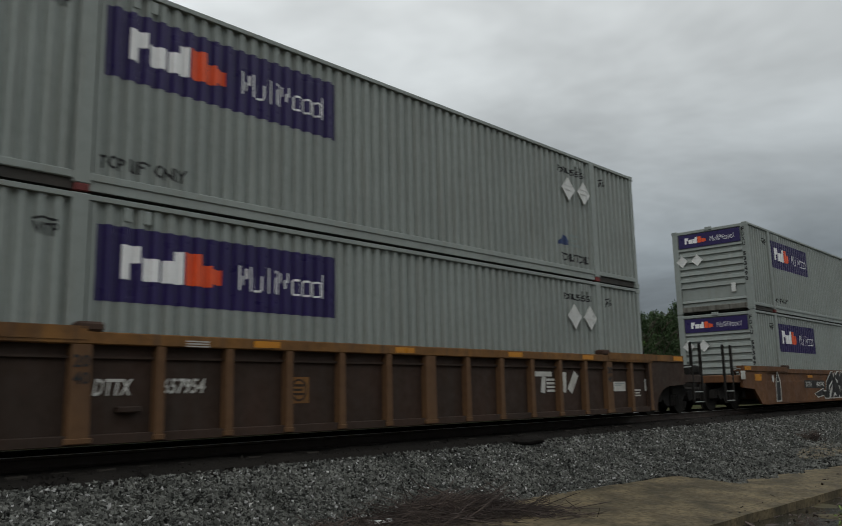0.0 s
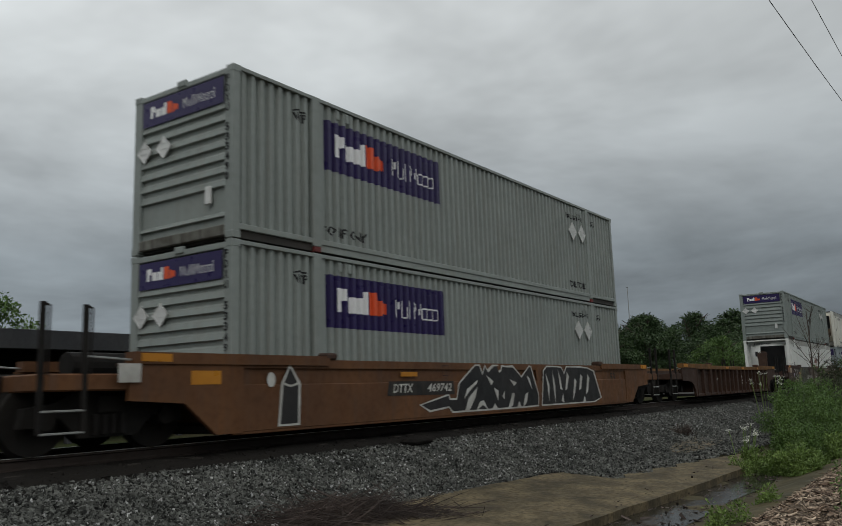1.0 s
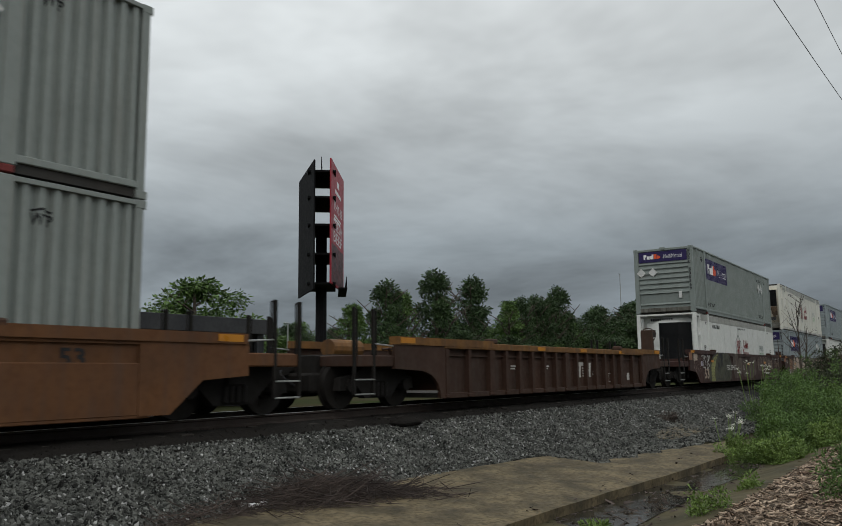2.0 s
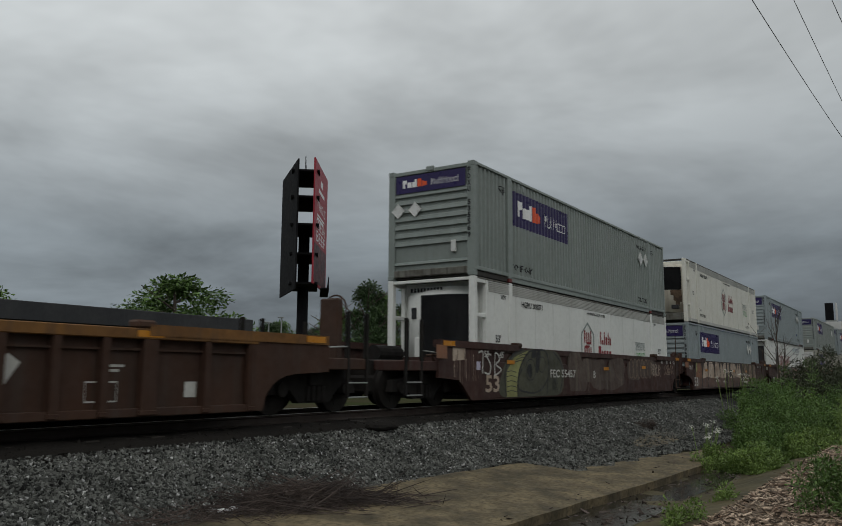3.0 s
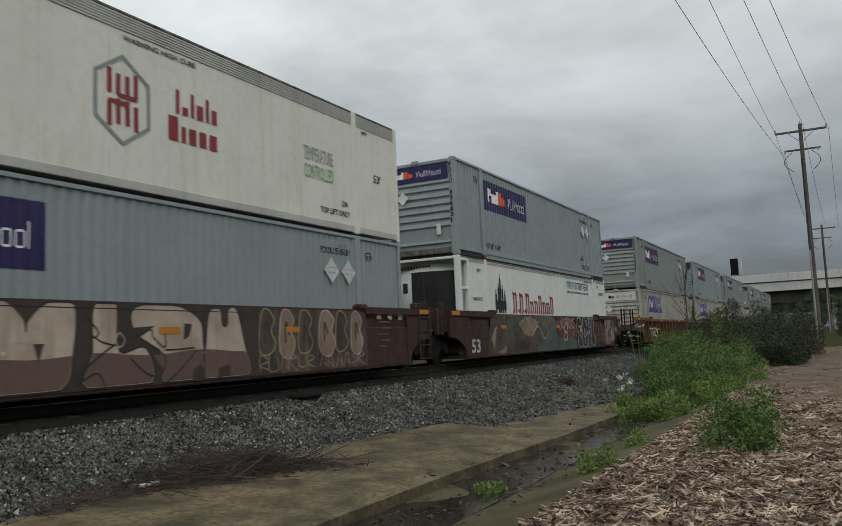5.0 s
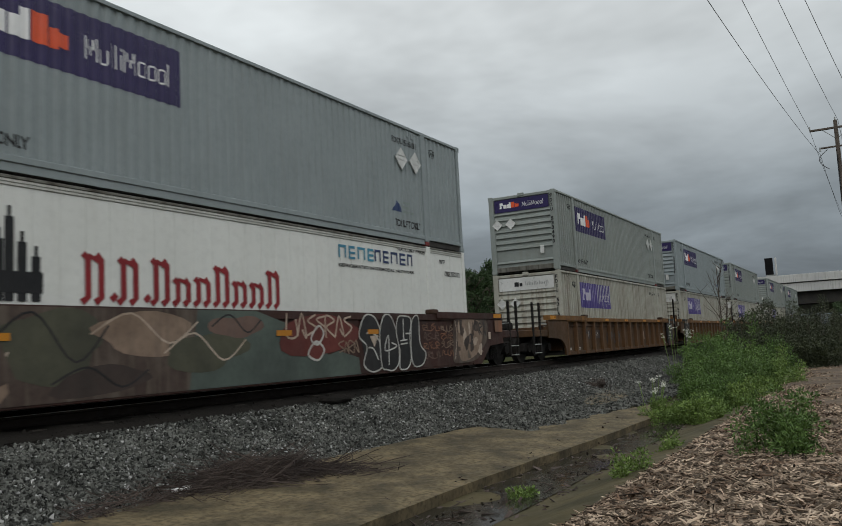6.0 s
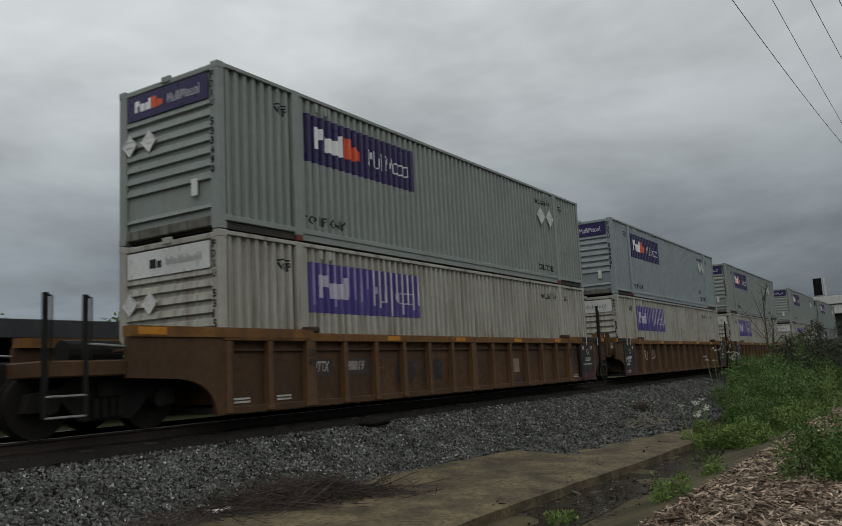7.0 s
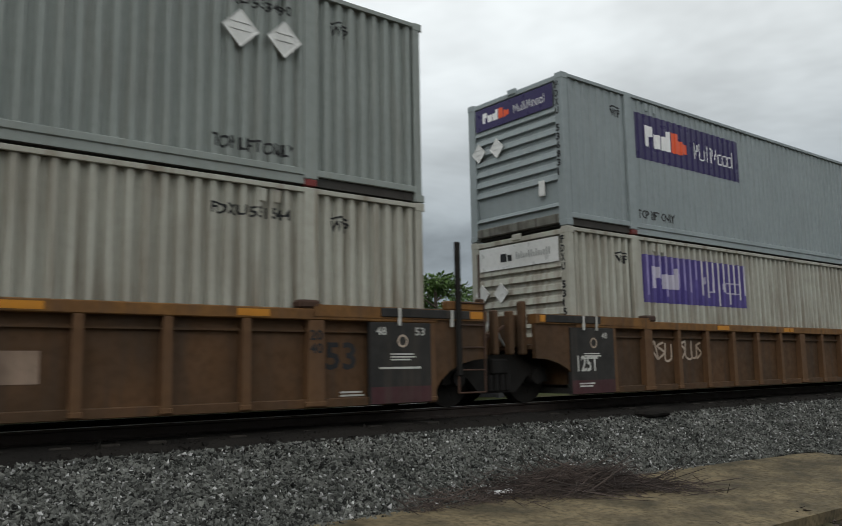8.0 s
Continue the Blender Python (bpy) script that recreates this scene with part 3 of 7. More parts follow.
def steel_container(label, paint, depth, faded=False, number="FDXU 534845", end_panel=None, panel=True, triangle=True):
    root = tagged(new("shipping_container"), label, "container", "double-stacked containers")
    container_frame(root, paint, depth)
    if panel:
        x0, x1, z0, z1 = 2.22, 6.12, 1.6, 2.56
        xs = [x0] + breaks(x0, x1) + [x1]
        bm = bmesh.new()
        rows = [(bm.verts.new((x, 0, z0)), bm.verts.new((x, 0, z1))) for x in xs]
        for a, b in zip(rows, rows[1:]):
            bm.faces.new((a[0], b[0], b[1], a[1]))
        for v in bm.verts:
            v.co.y = NEAR + 0.03 + groove(v.co.x, depth) - 0.004
        sign = part("side_sign", bm, M_PURPLE_FADED if faded else M_PURPLE, root)
        trade_marks(x0, x1, z0, z1, 0, sign, pale=faded, depth=depth)
        if faded:
            # the film has worn off the raised ridges
            rnd = random.Random(77)
            for a, b in zip(xs, xs[1:]):
                if groove((a + b) / 2, depth) > 0.001:
                    continue
                tall = 0.97 if a > 4.1 else rnd.uniform(0.35, 0.97)
                zz = z0 + (z1 - z0) * (rnd.uniform(0.0, 0.35) if a > 4.1 else 1 - tall)
                worn = flat([(a + 0.004, zz), (b - 0.004, zz), (b - 0.004, z1 - 0.01), (a + 0.004, z1 - 0.01)], NEAR + 0.03 - (0.012 if a > 4.1 else 0.006))
                part("worn_strip", worn, M_WORN if a > 4.1 else M_WORN_PURPLE, sign)
    ink = M_BLACK_MARK
    for x in (2.2, 12.72):
        part("lettering", conform(letters("TOP LIFT ONLY", 0.18, x, 0, 0.36, width=1.22, bold=0.035), depth, 0.004), ink, root, "black stencilled lift warning")
    part("lettering", conform(letters(number, 0.15, 12.72, 0, 2.4, width=1.15, bold=0.035), depth, 0.004), ink, root)
    for x in (1.45, 14.55):
        bm = letters("WTP", 0.16, x, 0, 2.32, width=0.28, bold=0.035)
        ribbon(bm, [(x, 2.51), (x + 0.14, 2.545), (x + 0.27, 2.51)], 0.03, 0)
        part("lettering", conform(bm, depth, 0.004), ink, root)
    for x in (() if faded else (13.08, 13.74)):
        placard(root, x, 2.03)
    for x in (2.55, 2.82, 13.4, 13.62):
        part("lift_eye", boxed(x, x + 0.1, NEAR + 0.012, NEAR + 0.034, 2.62, 2.8, bevel=0.008), paint, root)
    if triangle:
        bm = flat([(12.62, 0.72), (12.86, 1.0), (13.08, 0.72)], 0)
        part("triangle_mark", conform(bm, depth, 0.004), M_NAVY_MARK, root)
        bm = block_marks(13.12, 0.93, 0.06, [0.34], [1], 0)
        for i, w in ((1, 0.26), (2, 0.5)):
            z = 0.93 - 0.11 * i
            bm.faces.new([bm.verts.new(p) for p in ((13.12, 0, z), (13.12 + w, 0, z), (13.12 + w, 0, z + 0.06), (13.12, 0, z + 0.06))])
        part("grey_mark", conform(bm, depth, 0.004), M_GREY_MARK, root)
    end_marks(root, end_panel or M_PURPLE)
    upright_number(root, number)
    return root


def reefer_container(label, skin, soot, marks):
    """A 53-foot refrigerated box with a cooling unit set into its leading end frame."""
    root = tagged(new("refrigerated_container"), label, "container", "double-stacked containers")
    y, body = NEAR, 0.72
    ridged = "hexagon" in marks
    part("insulated_body", boxed(body, CL - 0.05, y + 0.02, -y - 0.02, 0.1, CH - 0.02, bevel=0.015), skin, root)
    for sgn in (1, -1):
        prof = [(y + 0.03, CH - 0.05)]
        for i in range(6 if ridged else 2):
            z = CH - 0.06 - i * 0.045
            prof += [(y + 0.004, z), (y + 0.004, z - 0.03), (y + 0.018, z - 0.032), (y + 0.018, z - 0.043)]
        prof.append((y + 0.03, prof[-1][1]))
        bm = bmesh.new()
        ends = [[bm.verts.new((px, sgn * py, pz)) for py, pz in prof] for px in (body + 0.05, CL - 0.1)]
        for i in range(len(prof)):
            j = (i + 1) % len(prof)
            bm.faces.new((ends[0][i], ends[0][j], ends[1][j], ends[1][i]))
        bm.faces.new(ends[0][::-1])
        bm.faces.new(ends[1])
        bmesh.ops.recalc_face_normals(bm, faces=bm.faces[:])
        part("ridged_top_rail", bm, M_RIDGED, root)
        part("roof_edge", boxed(0.16, CL - 0.14, sgn * (y + 0.001), sgn * (y + 0.06), CH - 0.048, CH - 0.004, bevel=0.006), M_GRIMY, root, "dirty dark roof edge")
        part("bottom_rail", boxed(0.1, CL - 0.1, sgn * (y + 0.002), sgn * (y + 0.05), 0.05, 0.2, bevel=0.01), M_RIDGED, root)
        for px in (P1, P2):
            part("lift_post", boxed(px - 0.1, px + 0.1, sgn * (y - 0.008), sgn * (y + 0.06), 0.02, CH, bevel=0.012), skin, root)
        for px in (0.0, CL - 0.14):
            part("corner_post", boxed(px, px + 0.16, sgn * (y - 0.004), sgn * (y + 0.16), 0.0, CH + 0.004, bevel=0.015), skin, root)
        part("frame_upright", boxed(body - 0.1, body - 0.003, sgn * (y - 0.002), sgn * (y + 0.12), 0.05, CH - 0.05, bevel=0.01), skin, root)
        for z in (0.78, 1.9):
            part("side_brace", boxed(0.16, body - 0.1, sgn * (y + 0.02), sgn * (y + 0.12), z, z + 0.1, bevel=0.01), skin, root)
        part("top_brace", boxed(0.16, body - 0.1, sgn * (y + 0.01), sgn * (y + 0.12), CH - 0.14, CH - 0.03, bevel=0.01), skin, root)
    for x in ([1.1 + 1.22 * i for i in range(12)] if ridged else [1.0 + 0.41 * i for i in range(36)]):
        if abs(x - P1) > 0.2 and abs(x - P2) > 0.2:
            part("panel_seam", boxed(x - 0.012, x + 0.012, y + 0.014, y + 0.03, 0.22, CH - (0.34 if ridged else 0.15)), skin, root)
    part("header_bar", boxed(0.02, 0.12, y + 0.14, -y - 0.14, CH - 0.09, CH - 0.01, bevel=0.01), M_DARK_GAP if soot == M_REEFER_SOOT else skin, root)
    sill = bmesh.new()
    box(sill, 0.02, 0.66, y + 0.14, -y - 0.14, 0.1, 0.42, bevel=0.015)
    for yy in (-0.55, -0.45, 0.3, 0.75):
        box(sill, 0.0, 0.03, yy, yy + 0.05, 0.12, 0.4)
    part("sill_beam", sill, M_GRIMY if soot == M_REEFER_SOOT else skin, root)
    # cooling unit: a bow-fronted housing
    half = -y - 0.27

    def front(v):
        return 0.17 + 0.4 * abs(v / half) ** 2.6

    bow = [(body, -half)] + [(front(half * (i - 7) / 7), half * (i - 7) / 7) for i in range(15)] + [(body, half)]
    bm = bmesh.new()
    lo = [bm.verts.new((a, b, 0.46)) for a, b in bow]
    mid = [bm.verts.new((a, b, 2.5)) for a, b in bow]
    hi = [bm.verts.new((a + (0.16 if a < body else 0), b * 0.93, 2.72)) for a, b in bow]
    for r0, r1 in ((lo, mid), (mid, hi)):
        for i in range(len(bow) - 1):
            bm.faces.new((r0[i], r0[i + 1], r1[i + 1], r1[i]))
    bm.faces.new(hi)
    bm.faces.new(lo[::-1])
    bmesh.ops.recalc_face_normals(bm, faces=bm.faces[:])
    for f in bm.faces:
        f.smooth = abs(f.normal.z) < 0.5
    unit = part("cooling_unit", bm, soot, root)
    bm = bmesh.new()
    g0, g1 = (1.5, 2.56) if soot == M_REEFER_SOOT else (0.75, 2.5)
    pts = [(front(v) - 0.014, v) for v in [-half * 0.93 + (half * 0.93 + 0.38) * i / 8 for i in range(9)]]
    a = [bm.verts.new((px, py, g0)) for px, py in pts]
    b = [bm.verts.new((px, py, g1)) for px, py in pts]
    for i in range(8):
        bm.faces.new((a[i], a[i + 1], b[i + 1], b[i]))
    bmesh.ops.solidify(bm, geom=bm.faces[:], thickness=0.02)
    bmesh.ops.recalc_face_normals(bm, faces=bm.faces[:])
    part("radiator_grille", bm, M_GRILLE, unit, "black mesh radiator grille")
    if soot == M_REEFER_SOOT:
        # exhaust soot below the grille and a rust run down the far edge
        for v0, v1, z0, z1, m in ((-0.93, -0.62, 0.98, 1.49, M_SOOT), (-0.62, -0.5, 1.2, 1.49, M_SOOT), (-0.86, -0.7, 0.8, 0.98, M_SOOT), (0.8, 0.9, 0.7, 1.9, M_RUST)):
            vs = [half * (v0 + (v1 - v0) * i / 4) for i in range(5)]
            bm = bmesh.new()
            lo = [bm.verts.new((front(v) - 0.008, v, z0 + 0.05 * math.sin(9 * v))) for v in vs]
            hi = [bm.verts.new((front(v) - 0.008, v, z1)) for v in vs]
            for i in range(4):
                bm.faces.new((lo[i], lo[i + 1], hi[i + 1], hi[i]))
            part("soot_stain", bm, m, unit, "stain of exhaust soot and rust")
    part("vent", boxed(0.25, 0.4, 0.5, 0.72, 1.9, 2.2, bevel=0.01), M_GRILLE, unit)
    part("access_door", boxed(0.2, 0.4, 0.3, 0.58, 0.62, 1.42, bevel=0.012), soot, unit)
    part("exhaust_opening", boxed(0.19, 0.4, -0.86, -0.55, 0.62, 0.8, bevel=0.01), M_GRILLE, unit)
    bm = block_marks(-0.75, 2.62, 0.11, [0.07] * 10, [1] * 10, 0, gap=0.03)
    bmesh.ops.transform(bm, matrix=Matrix.Translation((0.27, 0, -0.03)) @ END_TURN, verts=bm.verts[:])
    part("dark_mark", bm, M_BLACK_MARK, unit)
    yy = y + 0.008
    ink = M_BLACK_MARK
    for text, h, x, z, w in marks["words"]:
        part("lettering", letters(text, h, x, yy, z, width=w, bold=0.03), ink, root)
    if "hexagon" in marks:
        cx, cz = marks["hexagon"]
        ring = [(cx + 0.60 * math.sin(math.radians(60 * i)), cz + 0.70 * math.cos(math.radians(60 * i))) for i in range(6)]
        part("hexagon_mark", ribbon(bmesh.new(), ring, 0.07, yy, True), M_GREY_MARK, root)
        for xx, z0, z1 in ((-0.26, 0.06, 0.46), (-0.09, 0.06, 0.40), (0.09, 0.06, 0.40), (0.26, 0.06, 0.46), (-0.26, -0.46, -0.06), (-0.09, -0.40, 0.0), (0.09, -0.40, 0.0), (0.26, -0.46, -0.06)):
            part("red_mark", ribbon(bmesh.new(), [(cx + xx, cz + z0), (cx + xx, cz + z1)], 0.085, yy), M_MAROON_MARK, root)
        for a, b, z in ((-0.1, 0.28, 0.06), (-0.28, 0.1, -0.06)):
            part("red_mark", ribbon(bmesh.new(), [(cx + a, cz + z), (cx + b, cz + z)], 0.07, yy - 0.002), M_MAROON_MARK, root)
        for zz, widths, tall, xs in ((cz + 0.06, (0.09, 0.16, 0.09, 0.18, 0.09, 0.15), (1, 0.35, 1, 0.62, 1, 0.62), cx + 1.12), (cz - 0.42, (0.26, 0.12, 0.2, 0.2, 0.22), (1, 0.66, 0.66, 0.66, 0.66), cx + 0.93)):
            x = xs
            for wd, t in zip(widths, tall):
                h = 0.42 * t
                part("red_block", ribbon(bmesh.new(), [(x + wd / 2, zz), (x + wd / 2, zz + h)], wd * 0.85, yy), M_MAROON_MARK, root)
                x += wd + 0.05
        bm = letters("TEMPERATURE", 0.3, 12.2, yy, 1.42, width=1.08)
        part("lettering", bm, M_GREY_MARK, root, "tall narrow grey lettering")
        bm = letters("CONTROLLED", 0.3, 12.2, yy, 1.04, width=1.08)
        part("lettering", bm, M_GREEN_MARK, root, "tall narrow green lettering")
    if "gothic" in marks:
        bm = bmesh.new()
        x = 4.25
        random.seed(5)
        for t in (1.15, 0.2, 1.1, 0.2, 1.15, 0.7, 0.75, 1.1, 0.72, 0.7, 1.1):
            if t < 0.3:
                ribbon(bm, [(x, 1.30), (x + 0.09, 1.39)], 0.1, yy)
                x += 0.17
                continue
            h = 0.62 * t
            for k in (0, 0.22):
                ribbon(bm, [(x + k - 0.05, 1.26), (x + k + 0.05, 1.34), (x + k + 0.05, 1.24 + h - 0.08), (x + k - 0.03, 1.24 + h)], 0.105, yy)
            ribbon(bm, [(x + 0.05, 1.26 + h * 0.95), (x + 0.27, 1.26 + h * 0.8)], 0.06, yy - 0.002)
            x += 0.44
        part("red_mark", bm, M_MAROON_MARK, root, "dark red blackletter-like trade marks")
        bm = bmesh.new()
        for xx, h in ((2.75, 0.6), (2.98, 0.8), (3.12, 1.1), (3.3, 0.78), (3.5, 0.6)):
            ribbon(bm, [(xx, 1.25), (xx, 1.25 + h)], 0.13, yy)
            ribbon(bm, [(xx, 1.25 + h), (xx, 1.25 + h + 0.14)], 0.05, yy)
        ribbon(bm, [(2.68, 1.5), (3.6, 1.5)], 0.28, yy - 0.002)
        part("tower_mark", bm, M_BLACK_MARK, root)
        for m, x0, ws in ((M_TEAL_MARK, 10.35, [0.28, 0.24, 0.3, 0.24]), (M_NAVY_MARK, 11.72, [0.26, 0.24, 0.3, 0.26, 0.24])):
            bm = bmesh.new()
            x = x0
            for i, w in enumerate(ws):
                ribbon(bm, [(x, 2.6), (x + w, 2.6)], 0.055, yy)
                ribbon(bm, [(x + 0.03, 2.36), (x + 0.03, 2.57)], 0.055, yy)
                if i % 2:
                    ribbon(bm, [(x, 2.48), (x + w, 2.48)], 0.05, yy - 0.001)
                    ribbon(bm, [(x, 2.37), (x + w, 2.37)], 0.05, yy - 0.001)
                else:
                    ribbon(bm, [(x + w - 0.03, 2.36), (x + w - 0.03, 2.57)], 0.05, yy - 0.001)
                x += w + 0.09
            part("block_mark", bm, m, root)
    return root


# ---- well cars ----
SIDE = -1.46
WHEEL_R = 0.45
FLOOR_Z = 0.244
rolling = []      # things that roll with the train: (object, x at the start)
wheelsets = []


def add_truck(car, x):
    """A two-axle truck under a car at x."""
    truck = part("truck", boxed(x - 0.2, x + 0.2, -1.15, 1.15, 0.5, 0.76, bevel=0.03), M_CAST, car, "black cast-steel two-axle truck")
    for y in (-1.0, 1.0):
        frame_side = [(-1.2, 0.36), (-1.15, 0.6), (-0.75, 0.66), (-0.42, 0.83), (0.42, 0.83), (0.75, 0.66), (1.15, 0.6), (1.2, 0.36),
                      (1.0, 0.36), (0.95, 0.47), (0.7, 0.47), (0.42, 0.2), (-0.42, 0.2), (-0.7, 0.47), (-0.95, 0.47), (-1.0, 0.36)]
        part("side_frame", prism(bmesh.new(), [(x + a, b) for a, b in frame_side], y - 0.08, y + 0.08), M_CAST, truck)
    part("brake_beam", boxed(x - 1.1, x + 1.1, -0.62, 0.62, 0.3, 0.78, bevel=0.06), M_CAST, truck)
    for y in (-1.0, 1.0):
        for k in (-0.2, -0.07, 0.07, 0.2):
            part("spring", rod(bmesh.new(), (x + k, y - 0.09, 0.24), (x + k, y - 0.09, 0.5), 0.055, 8), M_TREAD, truck)
        for k in (-0.89, 0.89):
            part("bearing", rod(bmesh.new(), (x + k, y - 0.14, WHEEL_R), (x + k, y + 0.1, WHEEL_R), 0.13, 12), M_TREAD, truck)
    for k in (-0.89, 0.89):
        bm = bmesh.new()
        for sgn in (-1, 1):
            rod(bm, (0, sgn * 0.70, 0), (0, sgn * 0.84, 0), WHEEL_R, 28)
            rod(bm, (0, sgn * 0.68, 0), (0, sgn * 0.72, 0), WHEEL_R + 0.028, 28)
            rod(bm, (0, sgn * 0.84, 0), (0, sgn * 0.9, 0), 0.16, 14)
            for a in range(5):
                w = 2 * math.pi * a / 5
                rod(bm, (0.27 * math.cos(w), sgn * 0.835, 0.27 * math.sin(w)), (0.27 * math.cos(w), sgn * 0.846, 0.27 * math.sin(w)), 0.05, 8)
        rod(bm, (0, -0.95, 0), (0, 0.95, 0), 0.08, 10)
        ws = part("wheelset", bm, M_TREAD, truck)
        wheelsets.append((ws, x + k))
    return truck


def ladder(car, x, z0, z1, y=SIDE - 0.05, material=None, wide=0.42):
    bm = bmesh.new()
    rod(bm, (x, y, z0), (x, y, z1), 0.016, 6)
    rod(bm, (x + wide, y, z0), (x + wide, y, z1), 0.016, 6)
    n = max(2, int((z1 - z0) / 0.34))
    for i in range(n + 1):
        z = z0 + (z1 - z0) * i / n
        rod(bm, (x, y, z), (x + wide, y, z), 0.014, 6)
    part("ladder", bm, material or M_CAST, car)


def coupler(car, x, way):
    bm = bmesh.new()
    box(bm, x, x + way * 1.5, -0.09, 0.09, 0.72, 0.92, bevel=0.02)
    prism(bm, [(x + way * 1.45, 0.66), (x + way * 1.45, 0.98), (x + way * 1.8, 0.98), (x + way * 1.88, 0.9), (x + way * 1.88, 0.7), (x + way * 1.8, 0.66)], -0.16, 0.16)
    part("coupler", bm, M_CAST, car)
    hose = bmesh.new()
    pts = [(x + way * (0.3 + 1.3 * i / 8), -0.45 + 0.03 * i, 0.75 - 0.35 * math.sin(math.pi * i / 8)) for i in range(9)]
    for a, b in zip(pts, pts[1:]):
        rod(hose, a, b, 0.022, 6)
    part("air_hose", hose, M_GRILLE, car)


def car_end(car, x, way, kind, paint, trim, top, lead):
    """Everything past the well: deck, bulkhead, truck, coupler. way: -1 ahead, 1 behind. x: the container's end."""
    def X(d):
        return x + way * d

    def span(bm, a, b, *rest, **kw):
        return box(bm, min(X(a), X(b)), max(X(a), X(b)), *rest, **kw)

    long = 1.85 if kind == "coupled" else 1.12
    part("bulkhead", span(bmesh.new(), 0.12, 0.2, -1.3, 1.3, 0.3, top - 0.28), paint, car)
    part("deck", span(bmesh.new(), 0.2, long, -1.36, 1.36, 0.9, 1.0, bevel=0.015), paint, car)
    part("centre_sill", span(bmesh.new(), 0.2, 2.5 if kind == "coupled" else 1.5, -0.32, 0.32, 0.62, 1.06, bevel=0.02), M_CAST, car)
    for sgn in (1, -1):
        bm = bmesh.new()
        outline = [(X(-2.05), top - 0.1), (X(-2.05), top + 0.06), (X(long), top + 0.06), (X(long), top - 0.1)]
        prism(bm, outline, sgn * (SIDE - 0.03), sgn * (SIDE + 0.18))
        part("end_rail", bm, trim, car)
        if kind == "coupled" and paint in (M_CAR_ORANGE, M_CAR_MAROON):
            outline = [(X(-0.1), 0.13), (X(-0.1), top - 0.1), (X(1.9), top - 0.1), (X(1.9), 0.66), (X(1.0), 0.6), (X(0.42), 0.13)]
        elif kind == "coupled":
            outline = [(X(-0.1), 0.13), (X(-0.1), top - 0.1), (X(1.9), top - 0.1), (X(1.9), 0.76), (X(1.0), 0.72)] + [(X(0.25 + 0.7 * (1 - math.cos(math.pi / 2 * i / 6))), 0.13 + 0.57 * math.sin(math.pi / 2 * i / 6)) for i in range(5, -1, -1)]
        else:
            arch = [(X(0.02 + 1.1 * (1 - math.cos(math.pi / 2 * i / 6))), 0.12 + 0.64 * math.sin(math.pi / 2 * i / 6)) for i in range(7)]
            outline = [(X(-0.1), 0.12), (X(-0.1), top - 0.1), (X(long), top - 0.1)] + arch[::-1]
        bm = prism(bmesh.new(), outline, sgn * SIDE, sgn * (SIDE + 0.08))
        part("end_plate", bm, paint, car)
        part("reflector", span(bmesh.new(), long - 0.6, long - 0.1, sgn * (SIDE - 0.038), sgn * (SIDE - 0.028), top - 0.07, top + 0.04), M_REFLECTOR, car, "amber reflective strip")
    if kind == "coupled":
        part("end_beam", span(bmesh.new(), 3.0, 3.14, -1.4, 1.4, 0.8, 1.02, bevel=0.02), paint, car)
        for sgn in (1, -1):
            part("side_beam", span(bmesh.new(), 1.88, 3.02, sgn * 1.3, sgn * 1.42, 0.8, 1.02, bevel=0.02), paint, car)
        part("end_deck", span(bmesh.new(), 1.86, 3.02, -1.3, 1.3, 0.9, 0.94), M_CAST, car)
        part("stub_side", span(bmesh.new(), 2.6, 3.3, -0.6, 0.6, 0.62, 1.04, bevel=0.03), M_CAST, car)
        part("brake_cylinder", span(bmesh.new(), 3.0, 3.5, -0.7, 0.7, 0.32, 0.7, bevel=0.05), M_CAST, car)
        add_truck(car, X(1.95))
        coupler(car, X(2.3), way)
        for y in (-1.4, 1.4):
            for d in (2.52, 3.1):
                bm = bmesh.new()
                span(bm, d - 0.035, d + 0.035, y - 0.03, y + 0.03, 0.28, 1.9, bevel=0.008)
                rod(bm, (X(d - 0.09), y, 1.0), (X(d - 0.09), y, 1.86), 0.014, 6)
                rod(bm, (X(d - 0.09), y, 1.86), (X(d), y, 1.88), 0.014, 6)
                part("end_stanchion", bm, M_CAST, car)
            for z in (0.29, 0.56):
                part("ladder_rung", rod(bmesh.new(), (X(2.52), y - 0.02, z), (X(3.1), y - 0.02, z), 0.016, 6), M_ALU, car)
            part("grab_rail", rod(bmesh.new(), (X(1.8), y, 1.2), (X(2.52), y, 1.24), 0.016, 6), M_ALU, car)
        bm = bmesh.new()
        for i in range(6):
            span(bm, 1.0 + 0.2 * i, 1.08 + 0.2 * i, -1.3, 1.3, 1.0, 1.03)
        part("walkway_grating", bm, M_CAST, car)
        tank = bmesh.new()
        rod(tank, (X(0.6), 0.55, 1.22), (X(1.6), 0.55, 1.22), 0.2, 14)
        part("air_reservoir", tank, M_CAR_YELLOW if paint == M_CAR_DULL else M_CAST, car)
        if lead and way > 0:
            bm = bmesh.new()
            n = 18
            c = Vector((X(2.95), -0.72, 2.0))
            ring = [c + Vector((0, 0.28 * math.cos(2 * math.pi * i / n), 0.28 * math.sin(2 * math.pi * i / n))) for i in range(n)]
            for i in range(n):
                rod(bm, ring[i], ring[(i + 1) % n], 0.018, 6)
            for i in range(0, n, 6):
                rod(bm, c, ring[i], 0.014, 6)
            brake = part("hand_brake", bm, M_RUST, car)
